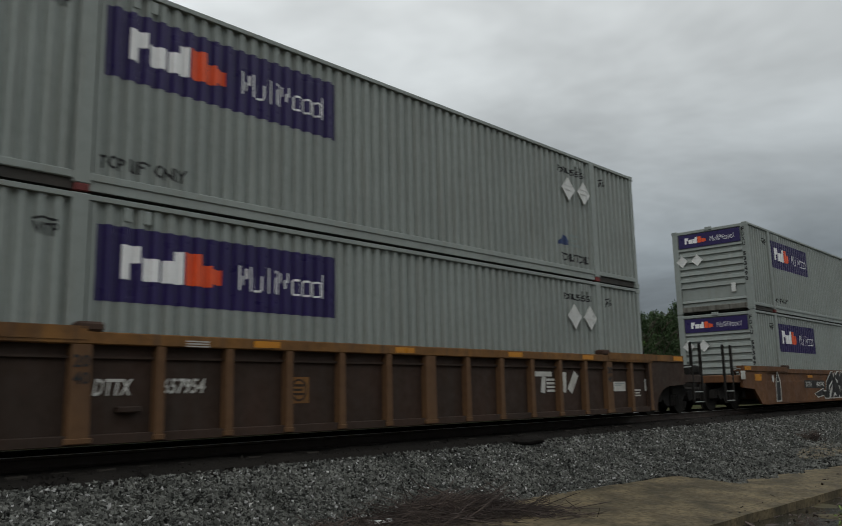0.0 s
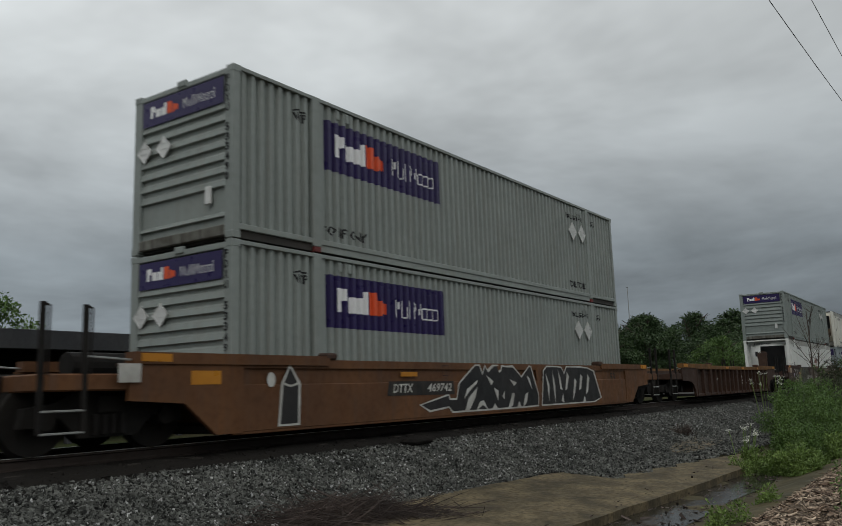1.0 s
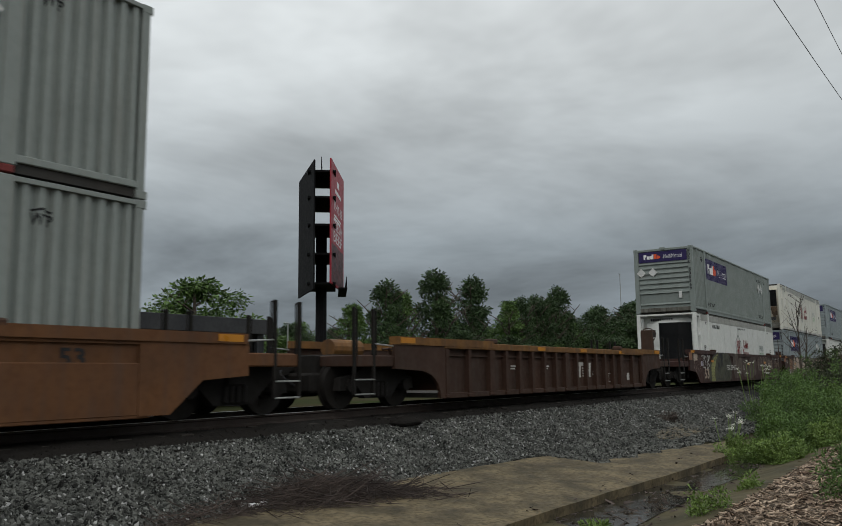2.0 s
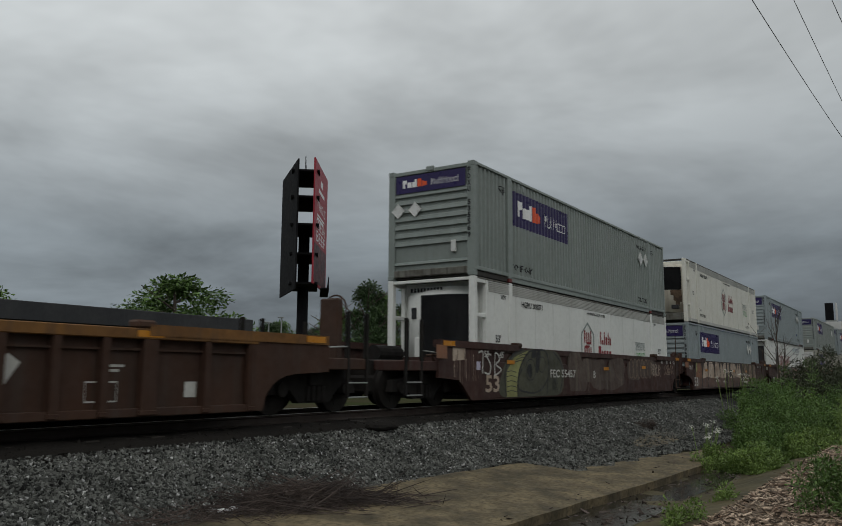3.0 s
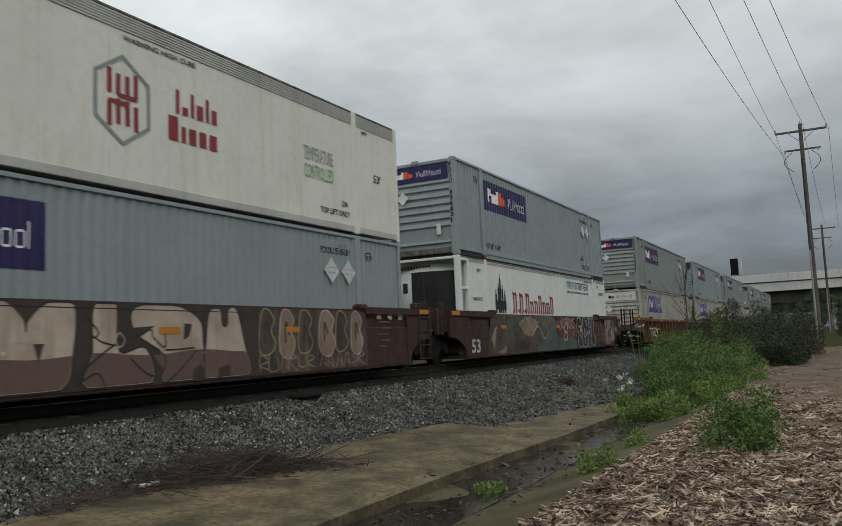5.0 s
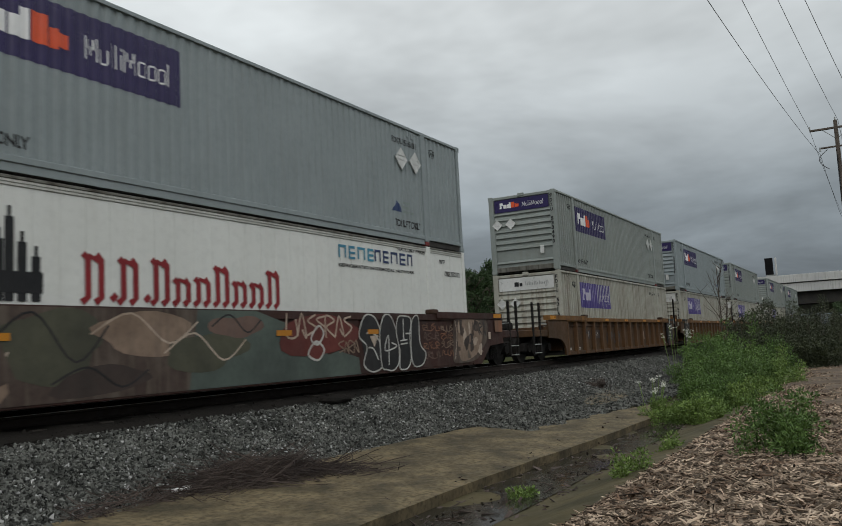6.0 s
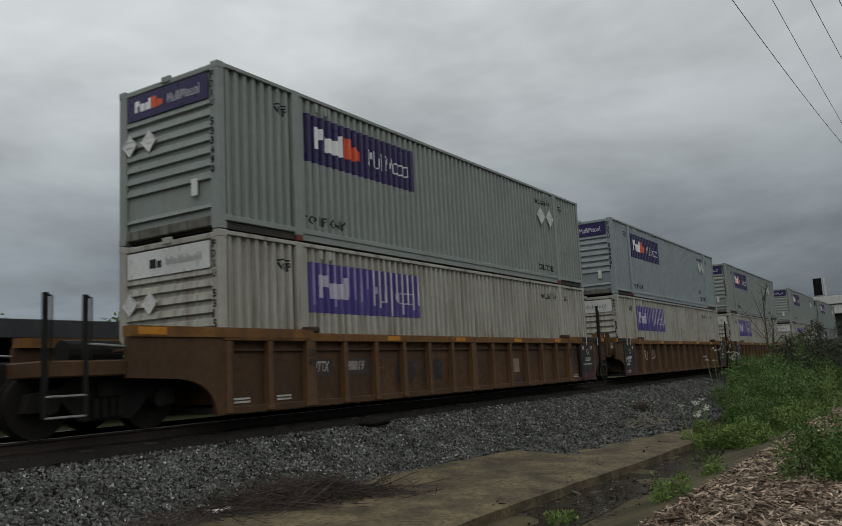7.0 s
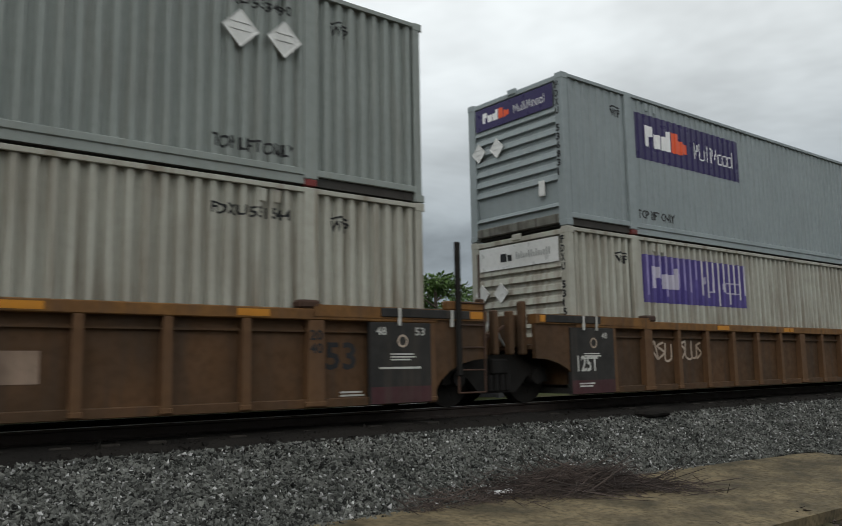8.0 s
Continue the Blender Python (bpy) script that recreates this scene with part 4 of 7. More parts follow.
            part("gear_case", span(bmesh.new(), 2.72, 2.92, -0.95, -0.5, 0.94, 2.2, bevel=0.03), M_RUST, brake)
        bm = bmesh.new()
        for k in range(4):
            rod(bm, (X(0.4 + 0.4 * k), -1.15, 1.0), (X(0.5 + 0.4 * k), -1.15, 1.18), 0.03, 6)
        rod(bm, (X(0.3), -1.15, 1.2), (X(long), -1.1, 1.15), 0.025, 6)
        part("brake_pipe", bm, M_RUST, car)
    else:
        # articulated joint: half of it on each unit
        part("joint_beam", span(bmesh.new(), 1.1, 1.62, -0.6, 0.6, 0.7, 1.25, bevel=0.03), paint, car)
        for d, z1 in ((1.2, 1.72), (1.5, 1.55)):
            part("joint_post", span(bmesh.new(), d - 0.06, d + 0.06, -1.3, -1.16, 0.82, z1, bevel=0.02), paint, car)
        hose = bmesh.new()
        pts = [(X(1.0 + 0.65 * i / 8), -1.0, 1.45 - 0.5 * math.sin(math.pi * i / 8)) for i in range(9)]
        for a, b in zip(pts, pts[1:]):
            rod(hose, a, b, 0.02, 6)
        part("air_hose", hose, M_ALU, car)
        part("joint_box", span(bmesh.new(), 1.1, 1.3, -1.15, -0.75, 0.95, 1.5, bevel=0.02), paint, car)
        if lead:
            add_truck(car, X(1.65))
        else:
            ladder(car, X(0.5), 0.24, 1.62, y=SIDE - 0.03, wide=0.55, material=M_RUST)
            if paint == M_CAR_OCHRE:
                part("stanchion", span(bmesh.new(), 0.45, 0.54, SIDE - 0.09, SIDE - 0.02, 0.5, 2.56, bevel=0.015), M_CAST, car, "tall dark steel stanchion")
            part("grab_iron", rod(bmesh.new(), (X(1.08), SIDE + 0.1, 1.4), (X(1.08), SIDE + 0.1, 2.42), 0.018, 6), M_RUST, car)
            part("bracket", span(bmesh.new(), 0.3, 1.1, SIDE - 0.02, SIDE + 0.12, top + 0.06, top + 0.2, bevel=0.02), trim, car)
            for k in range(3):
                part("brake_rigging", rod(bmesh.new(), (X(1.2), -1.1 + 0.25 * k, 0.95 + 0.12 * k), (X(1.9), -1.05 + 0.2 * k, 1.3 - 0.1 * k), 0.03, 6), M_RUST, car)


def well_car(label, x0, style, paint, trim, top=1.44, well=CL, ends=("coupled", "coupled"), low=0.14, ribs=True, artic_truck=False, post_paint=None):
    """A well car, its origin at the leading end of its well."""
    car = tagged(new("well_car"), label, "rail car", "well cars of the train")
    part("well_floor", boxed(-0.12, well + 0.12, -1.32, 1.32, low, FLOOR_Z - 0.004), M_DARK_GAP, car)
    for sgn in (1, -1):
        part("side_wall", boxed(-0.1, well + 0.1, sgn * (SIDE + (0.05 if style == "smooth" else 0.11)), sgn * (SIDE + 0.15), low, top - 0.1), paint, car)
        bm = boxed(-0.1, well + 0.1, sgn * (SIDE + (0.009 if style == "smooth" else -0.02)), sgn * (SIDE + 0.14), top - 0.15, top, bevel=0.004 if style == "smooth" else 0.012)
        part("top_chord", bm, trim, car)
        part("bottom_chord", boxed(-0.1, well + 0.1, sgn * (SIDE + 0.02), sgn * (SIDE + 0.14), low - 0.02, low + 0.1, bevel=0.01), paint, car)
        if style != "smooth":
            part("side_ledge", boxed(-0.1, well + 0.1, sgn * (SIDE + 0.06), sgn * (SIDE + 0.12), top - 0.31, top - 0.28), paint, car)
        if style == "smooth":
            part("skirt", boxed(-0.1, well + 0.1, sgn * (SIDE + 0.012), sgn * (SIDE + 0.05), low + 0.02, top - 0.4, bevel=0.012), paint, car)
    if ribs:
        n = 6
        mid = well / 2
        step = (mid - 2.0) / n
        xs = [2.0 + step * i for i in range(2 * n + 1)]
        xs = [0.95, 0.0] + xs + [well - 0.95, well]
        rib = post = None
        for x in xs:
            wide = min(abs(x - 2.0), abs(x - mid), abs(x - well + 2.0)) < 0.02
            src = post if wide else rib
            if src is None:
                w = 0.13 if wide else 0.06
                bm = bmesh.new()
                prism(bm, [(-w, low + 0.02), (w, low + 0.02), (w * 0.92, top - 0.15), (-w * 0.92, top - 0.15)], SIDE - 0.012, SIDE + 0.115)
                box(bm, -w * 1.25, w * 1.25, SIDE - 0.02, SIDE + 0.1, low - 0.0, low + 0.07, bevel=0.01)
                src = part("wide_post" if wide else "side_post", bm, post_paint or paint, car)
                src.matrix_basis = pose(x, 0, 0)
                if wide:
                    post = src
                else:
                    rib = src
            else:
                again(src, car, pose(x, 0, 0))
        for x in (4.4, 7.2, 10.3, 13.0):
            if x < well - 2:
                part("reflector", boxed(x, x + 0.45, SIDE - 0.026, SIDE - 0.02, top - 0.12, top - 0.03), M_REFLECTOR, car, "amber reflective strip")
    car_end(car, 0.0, -1, ends[0], paint, trim, top, True)
    car_end(car, well, 1, ends[1], paint, trim, top, artic_truck)
    for x in (2.1, well - 2.1):
        part("corner_lock", boxed(x - 0.16, x + 0.16, SIDE - 0.03, SIDE + 0.2, top, top + 0.12, bevel=0.03), M_RUST, car)
    rolling.append((car, x0))
    return car


def mark(car, text, h, x, z, material=None, width=None, y=SIDE + 0.105, lean=0.0, label=""):
    return part("lettering", letters(text, h, x, y, z, width=width, lean=lean, bold=0.03), material or M_SPRAY_WHITE, car, label)


def bars(car, x, z, widths, h=0.035, y=SIDE + 0.104, material=None):
    bm = bmesh.new()
    for i, w in enumerate(widths):
        zz = z - i * h * 1.8
        bm.faces.new([bm.verts.new(p) for p in ((x, y, zz), (x + w, y, zz), (x + w, y, zz + h), (x, y, zz + h))])
    part("small_print", bm, material or M_SPRAY_WHITE, car)


def rounded(cx, cz, rx, rz, n=22, wob=0.0, seed=0, tilt=0.0, power=1.0):
    rnd = random.Random(seed)
    ph = [rnd.uniform(0, 6.28) for _ in range(4)]
    out = []
    for i in range(n):
        a = 2 * math.pi * i / n
        k = 1 + wob * (math.sin(2 * a + ph[0]) * 0.5 + math.sin(3 * a + ph[1]) * 0.35 + math.sin(5 * a + ph[2]) * 0.2)
        c, s = math.cos(a), math.sin(a)
        x, z = rx * k * math.copysign(abs(c) ** power, c), rz * k * math.copysign(abs(s) ** power, s)
        out.append((cx + x + tilt * z, cz + z))
    return out


def clip_z(pts, lo, hi):
    return [(x, min(hi, max(lo, z))) for x, z in pts]


def spray(car, outline, material, y, label=""):
    return part("spray_paint", flat(outline, y), material, car, label)


def curved(pts, closed=True, n=5):
    """A smooth stroke through a few (x, z) corners."""
    out = []
    m = len(pts)
    for i in range(m if closed else m - 1):
        p = [Vector(pts[(i + k) % m] if closed else pts[min(m - 1, max(0, i + k))]) for k in (-1, 0, 1, 2)]
        for j in range(n):
            u = j / n
            q = 0.5 * (2 * p[1] + (p[2] - p[0]) * u + (2 * p[0] - 5 * p[1] + 4 * p[2] - p[3]) * u * u + (3 * p[1] - p[0] - 3 * p[2] + p[3]) * u ** 3)
            out.append((q.x, q.y))
    if not closed:
        out.append(tuple(pts[-1]))
    return out


def inset(pts, d):
    """The outline drawn in by about d."""
    m = len(pts)
    area = sum(pts[i][0] * pts[(i + 1) % m][1] - pts[(i + 1) % m][0] * pts[i][1] for i in range(m))
    out = []
    for i in range(m):
        a, b, c = Vector(pts[i - 1]), Vector(pts[i]), Vector(pts[(i + 1) % m])
        u, v = (b - a).normalized(), (c - b).normalized()
        nrm = Vector((-(u.y + v.y), u.x + v.x)) * (1 if area > 0 else -1)
        k = d / max(0.45, nrm.length / 2)
        nrm = nrm.normalized() if nrm.length > 1e-6 else Vector((0, 0))
        out.append((b.x + nrm.x * k, b.y + nrm.y * k))
    return out


def bubble(car, corners, fill, edge, width, y, lo=0.15, hi=1.42):
    """One round spray-painted letter shape: a fill and a stroke round it."""
    shape = clip_z(curved(corners), lo, hi)
    spray(car, shape, fill, y)
    part("spray_outline", ribbon(bmesh.new(), shape, width, y - 0.001, True), edge, car)


def stroke(car, pts, width, material, y, smooth=True):
    part("spray_line", ribbon(bmesh.new(), curved(pts, False) if smooth else pts, width, y), material, car)


def scribble(car, x, z, wide, tall, count, material, y, seed, width=0.022):
    """A hurried tag: a run of small letter-like hooks."""
    rnd = random.Random(seed)
    step = wide / count
    for i in range(count):
        a, b = x + i * step, x + (i + 0.9) * step
        mid = (a + b) / 2
        kind = rnd.randrange(4)
        if kind == 0:
            pts = [(b, z + tall), (a, z + tall * 0.75), (b, z + tall * 0.4), (a, z)]
        elif kind == 1:
            pts = [(a, z), (mid, z + tall), (b, z), (mid, z + tall * 0.4)]
        elif kind == 2:
            pts = [(a, z + tall), (a, z + tall * 0.1), (b, z + tall * 0.1), (b, z + tall * 0.8)]
        else:
            pts = [(a, z), (a, z + tall), (b, z + tall * 0.7), (a, z + tall * 0.45), (b, z)]
        stroke(car, [(px + rnd.uniform(-0.02, 0.02), pz + rnd.uniform(-0.03, 0.03)) for px, pz in pts], width, material, y)


# --- the car in front: ribbed, weathered brown ---
def lead_car():
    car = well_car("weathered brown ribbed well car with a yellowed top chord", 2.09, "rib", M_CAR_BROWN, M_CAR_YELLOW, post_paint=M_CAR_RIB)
    y = SIDE + 0.104
    mark(car, "DTTX", 0.2, 2.2, 0.69, width=0.5, lean=0.25)
    mark(car, "657954", 0.2, 3.1, 0.7, width=0.62, lean=0.25)
    for x in (2.0, 14.15):
        mark(car, "20", 0.15, x - 0.1, 1.02, M_BLACK_MARK, 0.2, SIDE - 0.018)
        mark(car, "40", 0.15, x - 0.1, 0.82, M_BLACK_MARK, 0.2, SIDE - 0.018)
    part("step_plate", boxed(2.48, 2.78, SIDE - 0.0, SIDE + 0.12, 0.48, 0.56, bevel=0.015), M_CAR_BROWN, car)
    part("badge", flat([(5.09, 0.54), (5.48, 0.54), (5.48, 0.92), (5.09, 0.92)], y), M_CAR_YELLOW, car, "faded yellow square badge")
    part("badge_ring", ribbon(bmesh.new(), rounded(5.29, 0.73, 0.14, 0.15), 0.03, y - 0.003, True), M_CAR_BROWN, car)
    bars(car, 5.19, 0.78, [0.2, 0.16, 0.2], material=M_CAR_BROWN, y=y - 0.003)
    # heavy slab shapes in place of the owner's mark
    bm = bmesh.new()
    ribbon(bm, [(11.35, 1.0), (11.95, 1.0)], 0.1, y)
    ribbon(bm, [(11.6, 0.62), (11.66, 0.95)], 0.15, y)
    for k in range(4):
        ribbon(bm, [(11.75, 0.66 + 0.075 * k), (12.05, 0.66 + 0.075 * k)], 0.045, y)
    ribbon(bm, [(12.4, 0.62), (12.43, 1.04)], 0.16, y)
    ribbon(bm, [(12.62, 0.64), (12.9, 1.02)], 0.2, y)
    part("slab_mark", bm, M_SPRAY_WHITE, car)
    for x, w, h in ((14.5, 0.55, 0.22), (16.0, 0.22, 0.28)):
        part("data_plate", flat([(x, 0.62), (x + w, 0.62), (x + w, 0.62 + h), (x, 0.62 + h)], y), M_SPRAY_WHITE, car)
        bars(car, x + 0.04, 0.62 + h * 0.75, [w * 0.8, w * 0.6], h=0.02, y=y - 0.003, material=M_GREY_MARK)
    bars(car, 15.5, 0.62, [0.3, 0.24, 0.28], y=y)
    bars(car, 3.35, 1.36, [0.34, 0.34, 0.34], h=0.018, y=SIDE - 0.026)


def graffiti_car():
    """Second car: smooth orange side with a large black and white graffito."""
    car = well_car("weathered orange smooth-sided well car with black and white graffiti", 26.02, "smooth", M_CAR_ORANGE, M_CAR_ORANGE, top=1.25, low=0.12, ribs=False)
    y = SIDE + 0.006
    first = [(4.73, 0.4), (5.83, 0.6), (5.88, 0.5), (6.12, 0.5), (6.32, 0.64), (6.22, 0.82), (6.92, 1.22), (7.14, 1.22), (7.24, 1.05), (7.36, 1.22), (7.62, 0.98), (7.86, 1.06), (7.7, 1.22), (7.98, 1.22), (8.05, 0.98),
             (8.12, 1.22), (8.36, 1.2), (8.57, 1.0), (8.68, 1.22), (8.9, 1.04), (9.1, 0.96), (9.52, 1.22), (9.64, 1.2), (9.82, 0.84), (10.0, 0.5), (9.95, 0.2), (9.3, 0.19), (5.95, 0.19), (5.8, 0.3), (5.1, 0.24)]
    second = [(10.12, 0.2), (10.2, 0.58), (10.38, 0.8), (10.3, 1.1), (10.5, 1.22), (10.78, 1.22), (10.95, 1.08), (11.12, 1.22), (11.4, 1.2), (11.55, 1.05), (11.7, 1.22), (12.05, 1.22), (12.2, 1.08), (12.4, 1.22), (12.75, 1.22), (12.95, 1.06),
              (13.1, 1.2), (13.6, 1.1), (13.4, 0.92), (13.62, 0.78), (13.32, 0.56), (14.05, 0.32), (13.5, 0.2)]
    for outline in (first, second):
        spray(car, outline, M_SPRAY_WHITE, y, "white spray-painted letter edges")
        spray(car, inset(outline, 0.038), M_SPRAY_BLACK, y - 0.002, "black spray-painted letter shapes")
    # orange steel left bare between the letters
    for pts in ([(7.2, 1.22), (7.26, 1.1), (7.32, 1.22)], [(7.9, 1.2), (7.98, 1.06), (8.08, 1.2)], [(9.84, 1.2), (9.95, 0.75), (10.2, 0.9), (10.2, 1.22)]):
        spray(car, pts, M_CAR_ORANGE, y - 0.003)
    # white wedges between the strokes of the letters
    for pts in ([(6.41, 0.46), (6.55, 0.68), (7.02, 0.88), (6.98, 0.8), (6.66, 0.64)], [(6.44, 0.22), (6.62, 0.5), (7.0, 0.72), (6.9, 0.5), (6.6, 0.2)], [(6.92, 0.21), (7.08, 0.4), (7.24, 0.42), (7.44, 0.21), (7.2, 0.32)],
                [(7.4, 0.98), (7.62, 0.75), (7.72, 0.84)], [(7.72, 0.7), (7.94, 0.62), (7.9, 0.4)], [(8.1, 0.5), (8.24, 0.62), (8.2, 0.42)], [(8.36, 0.2), (8.6, 0.56), (8.72, 0.54), (8.6, 0.26)], [(8.5, 0.88), (8.85, 0.8), (8.7, 0.72)],
                [(9.1, 0.2), (9.26, 0.52), (9.42, 0.56), (9.3, 0.3)], [(9.36, 0.98), (9.5, 0.78), (9.64, 0.62), (9.52, 0.9)], [(7.6, 0.2), (7.74, 0.34), (7.9, 0.2)], [(8.8, 0.2), (8.92, 0.36), (9.04, 0.2)],
                [(10.42, 1.04), (10.5, 0.7), (10.56, 0.28), (10.62, 0.72)], [(10.82, 1.1), (10.86, 0.6), (10.94, 0.24), (10.96, 0.7)], [(11.16, 1.14), (11.26, 0.62), (11.38, 0.58), (11.3, 0.9)], [(11.72, 1.06), (11.56, 0.56), (11.68, 0.6), (11.84, 0.94)],
                [(12.2, 0.9), (12.02, 0.3), (12.16, 0.44), (12.32, 0.8)], [(12.62, 1.0), (12.46, 0.56), (12.6, 0.6), (12.74, 0.92)], [(13.1, 1.0), (12.92, 0.44), (13.06, 0.5), (13.22, 0.88)], [(11.3, 0.3), (11.42, 0.5), (11.46, 0.24)], [(12.7, 0.22), (12.82, 0.4), (12.9, 0.22)]):
        spray(car, pts, M_SPRAY_WHITE, y - 0.0035)
    part("number_board", flat([(3.7, 0.6), (6.06, 0.58), (6.02, 0.86), (3.75, 0.87)], y - 0.0005), M_BLACK_PLATE, car)
    mark(car, "DTTX", 0.17, 3.88, 0.65, width=0.66, y=y - 0.004, lean=0.2)
    mark(car, "469742", 0.17, 5.04, 0.65, width=0.9, y=y - 0.004, lean=0.2)
    part("badge_frame", ribbon(bmesh.new(), [(5.6, 0.98), (5.85, 0.98), (5.85, 1.18), (5.6, 1.18)], 0.02, y - 0.003, True), M_CAR_MAROON, car)
    # a spray can with an eye above it
    can = [(0.85, 0.2), (1.3, 0.2), (1.32, 0.85), (1.1, 1.15), (0.92, 0.85)]
    spray(car, can, M_SPRAY_BLACK, y - 0.001)
    part("spray_outline", ribbon(bmesh.new(), can, 0.06, y - 0.004, True), M_SPRAY_WHITE, car)
    stroke(car, [(0.95, 0.86), (1.12, 0.82), (1.28, 0.86)], 0.035, M_SPRAY_WHITE, y - 0.0045)
    spray(car, rounded(0.68, 0.92, 0.09, 0.12), M_SPRAY_WHITE, y - 0.002)
    mark(car, "53", 0.24, 14.9, 0.8, M_BLACK_MARK, 0.36, y=SIDE + 0.04)
    part("data_plate", flat([(-2.1, 0.9), (-1.75, 0.9), (-1.75, 1.15), (-2.1, 1.15)], SIDE - 0.036), M_SPRAY_WHITE, car)
    for x0, z0, z1, yy in ((-0.9, 0.86, 1.06, SIDE - 0.005), (4.14, 0.96, 1.05, y - 0.003)):
        part("reflector_board", flat([(x0, z0), (x0 + 0.55, z0), (x0 + 0.55, z1), (x0, z1)], yy), M_REFLECTOR, car)


def empty_car():
    car = well_car("empty dull red-brown ribbed well car with orange top chord", 49.85, "rib", M_CAR_DULL, M_CAR_YELLOW, top=1.34, well=12.55, post_paint=M_CAR_DULL, artic_truck=True)
    y = SIDE + 0.104
    bm = bmesh.new()
    ribbon(bm, [(7.1, 0.88), (7.75, 0.88)], 0.1, y)
    ribbon(bm, [(7.35, 0.5), (7.4, 0.84)], 0.14, y)
    for k in range(4):
        ribbon(bm, [(7.55, 0.54 + 0.075 * k), (7.9, 0.54 + 0.075 * k)], 0.04, y)
    ribbon(bm, [(8.1, 0.5), (8.13, 0.92)], 0.15, y)
    ribbon(bm, [(8.38, 0.52), (8.64, 0.9)], 0.2, y)
    part("slab_mark", bm, M_SPRAY_WHITE, car)
    part("data_plate", flat([(11.26, 0.37), (11.48, 0.37), (11.48, 0.6), (11.26, 0.6)], y), M_SPRAY_WHITE, car)
    part("data_frame", ribbon(bmesh.new(), [(9.62, 0.34), (10.1, 0.34), (10.1, 0.6), (9.62, 0.6)], 0.025, y, True), M_SPRAY_WHITE, car)
    for x in (0.9, 3.1, 5.0, 9.9):
        bars(car, x, 0.8, [0.3, 0.22], y=y)


def maroon_cars():
    """Three joined units, smooth maroon sides under graffiti."""
    # first unit: a yellow banner and a round olive face
    car = well_car("weathered maroon smooth-sided well car with a painted face", 69.96, "smooth", M_CAR_MAROON, M_CAR_MAROON, ribs=False, ends=("coupled", "jointed"))
    y = SIDE + 0.006
    spray(car, clip_z(curved([(1.1, 0.2), (1.15, 0.8), (1.7, 1.25), (2.9, 1.42), (4.4, 1.42), (4.95, 1.1), (5.05, 0.7), (4.75, 0.2), (3.0, 0.1)]), 0.16, 1.42), M_SPRAY_OLIVE, y, "olive spray-painted field")
    spray(car, [(1.36, 0.17), (1.4, 0.82), (1.82, 1.18), (2.66, 1.38), (2.66, 1.0), (2.3, 0.9), (2.06, 0.72), (1.98, 0.17)], M_SPRAY_YELLOW, y - 0.0006, "pale yellow spray-painted banner")
    for z in (0.3, 0.42, 0.55, 0.68, 0.8):
        stroke(car, [(1.4, z), (1.65, z + 0.03), (1.96, z - 0.01)], 0.022, M_SPRAY_OLIVE, y - 0.0012)
    for k in range(3):
        stroke(car, [(1.8 + 0.15 * k, 1.05 + 0.08 * k), (2.3, 1.12 + 0.07 * k), (2.6, 1.1 + 0.09 * k)], 0.025, M_SPRAY_OLIVE, y - 0.0012)
    bubble(car, [(2.05, 0.4), (2.12, 0.85), (2.62, 1.3), (3.2, 1.4), (3.8, 1.36), (4.0, 0.8), (3.6, 0.4), (3.1, 0.26), (2.5, 0.28)], M_SPRAY_OLIVE, M_SPRAY_BLACK, 0.05, y - 0.002)
    for shape, m in (([(2.5, 0.85), (2.62, 1.1), (2.95, 1.12), (3.12, 0.85), (2.95, 0.62), (2.62, 0.62)], M_SPRAY_OLIVE), ([(3.3, 1.0), (3.4, 1.2), (3.66, 1.2), (3.76, 1.0), (3.6, 0.82), (3.4, 0.84)], M_SPRAY_OLIVE),
                     ([(2.58, 0.84), (2.68, 1.0), (2.84, 0.98), (2.88, 0.78), (2.76, 0.66)], M_SPRAY_BLACK), ([(3.12, 0.9), (3.2, 1.3), (3.42, 1.36), (3.36, 1.0), (3.24, 0.8)], M_SPRAY_BLACK), ([(2.86, 1.22), (3.0, 1.4), (3.16, 1.36), (3.1, 1.22)], M_SPRAY_BLACK)):
        bubble(car, shape, m, M_SPRAY_BLACK, 0.03, y - 0.0045 if m == M_SPRAY_OLIVE else y - 0.006)
    stroke(car, [(3.86, 1.4), (4.0, 1.0), (3.9, 0.5), (3.84, 0.2)], 0.05, M_SPRAY_BLACK, y - 0.004)
    stroke(car, [(4.3, 1.4), (4.8, 1.12), (4.98, 0.75), (4.72, 0.2)], 0.06, M_SPRAY_BLACK, y - 0.004)
    stroke(car, [(1.36, 0.18), (1.3, 0.8), (1.75, 1.25), (2.4, 1.41)], 0.06, M_SPRAY_BLACK, y - 0.004)
    stroke(car, [(2.0, 0.18), (2.02, 0.6), (2.3, 0.9)], 0.05, M_SPRAY_BLACK, y - 0.005)
    scribble(car, 4.2, 0.3, 0.4, 0.3, 3, M_SPRAY_BLACK, y - 0.004, 3)
    mark(car, "FEC", 0.23, 4.08, 0.66, width=0.66, y=y - 0.008)
    mark(car, "55457", 0.23, 4.88, 0.66, width=1.06, y=y - 0.008)
    mark(car, "B", 0.23, 7.42, 0.64, width=0.16, y=y - 0.008)
    mark(car, "53", 0.42, 0.25, 0.3, M_SPRAY_PALE, 0.72, y=SIDE - 0.004)
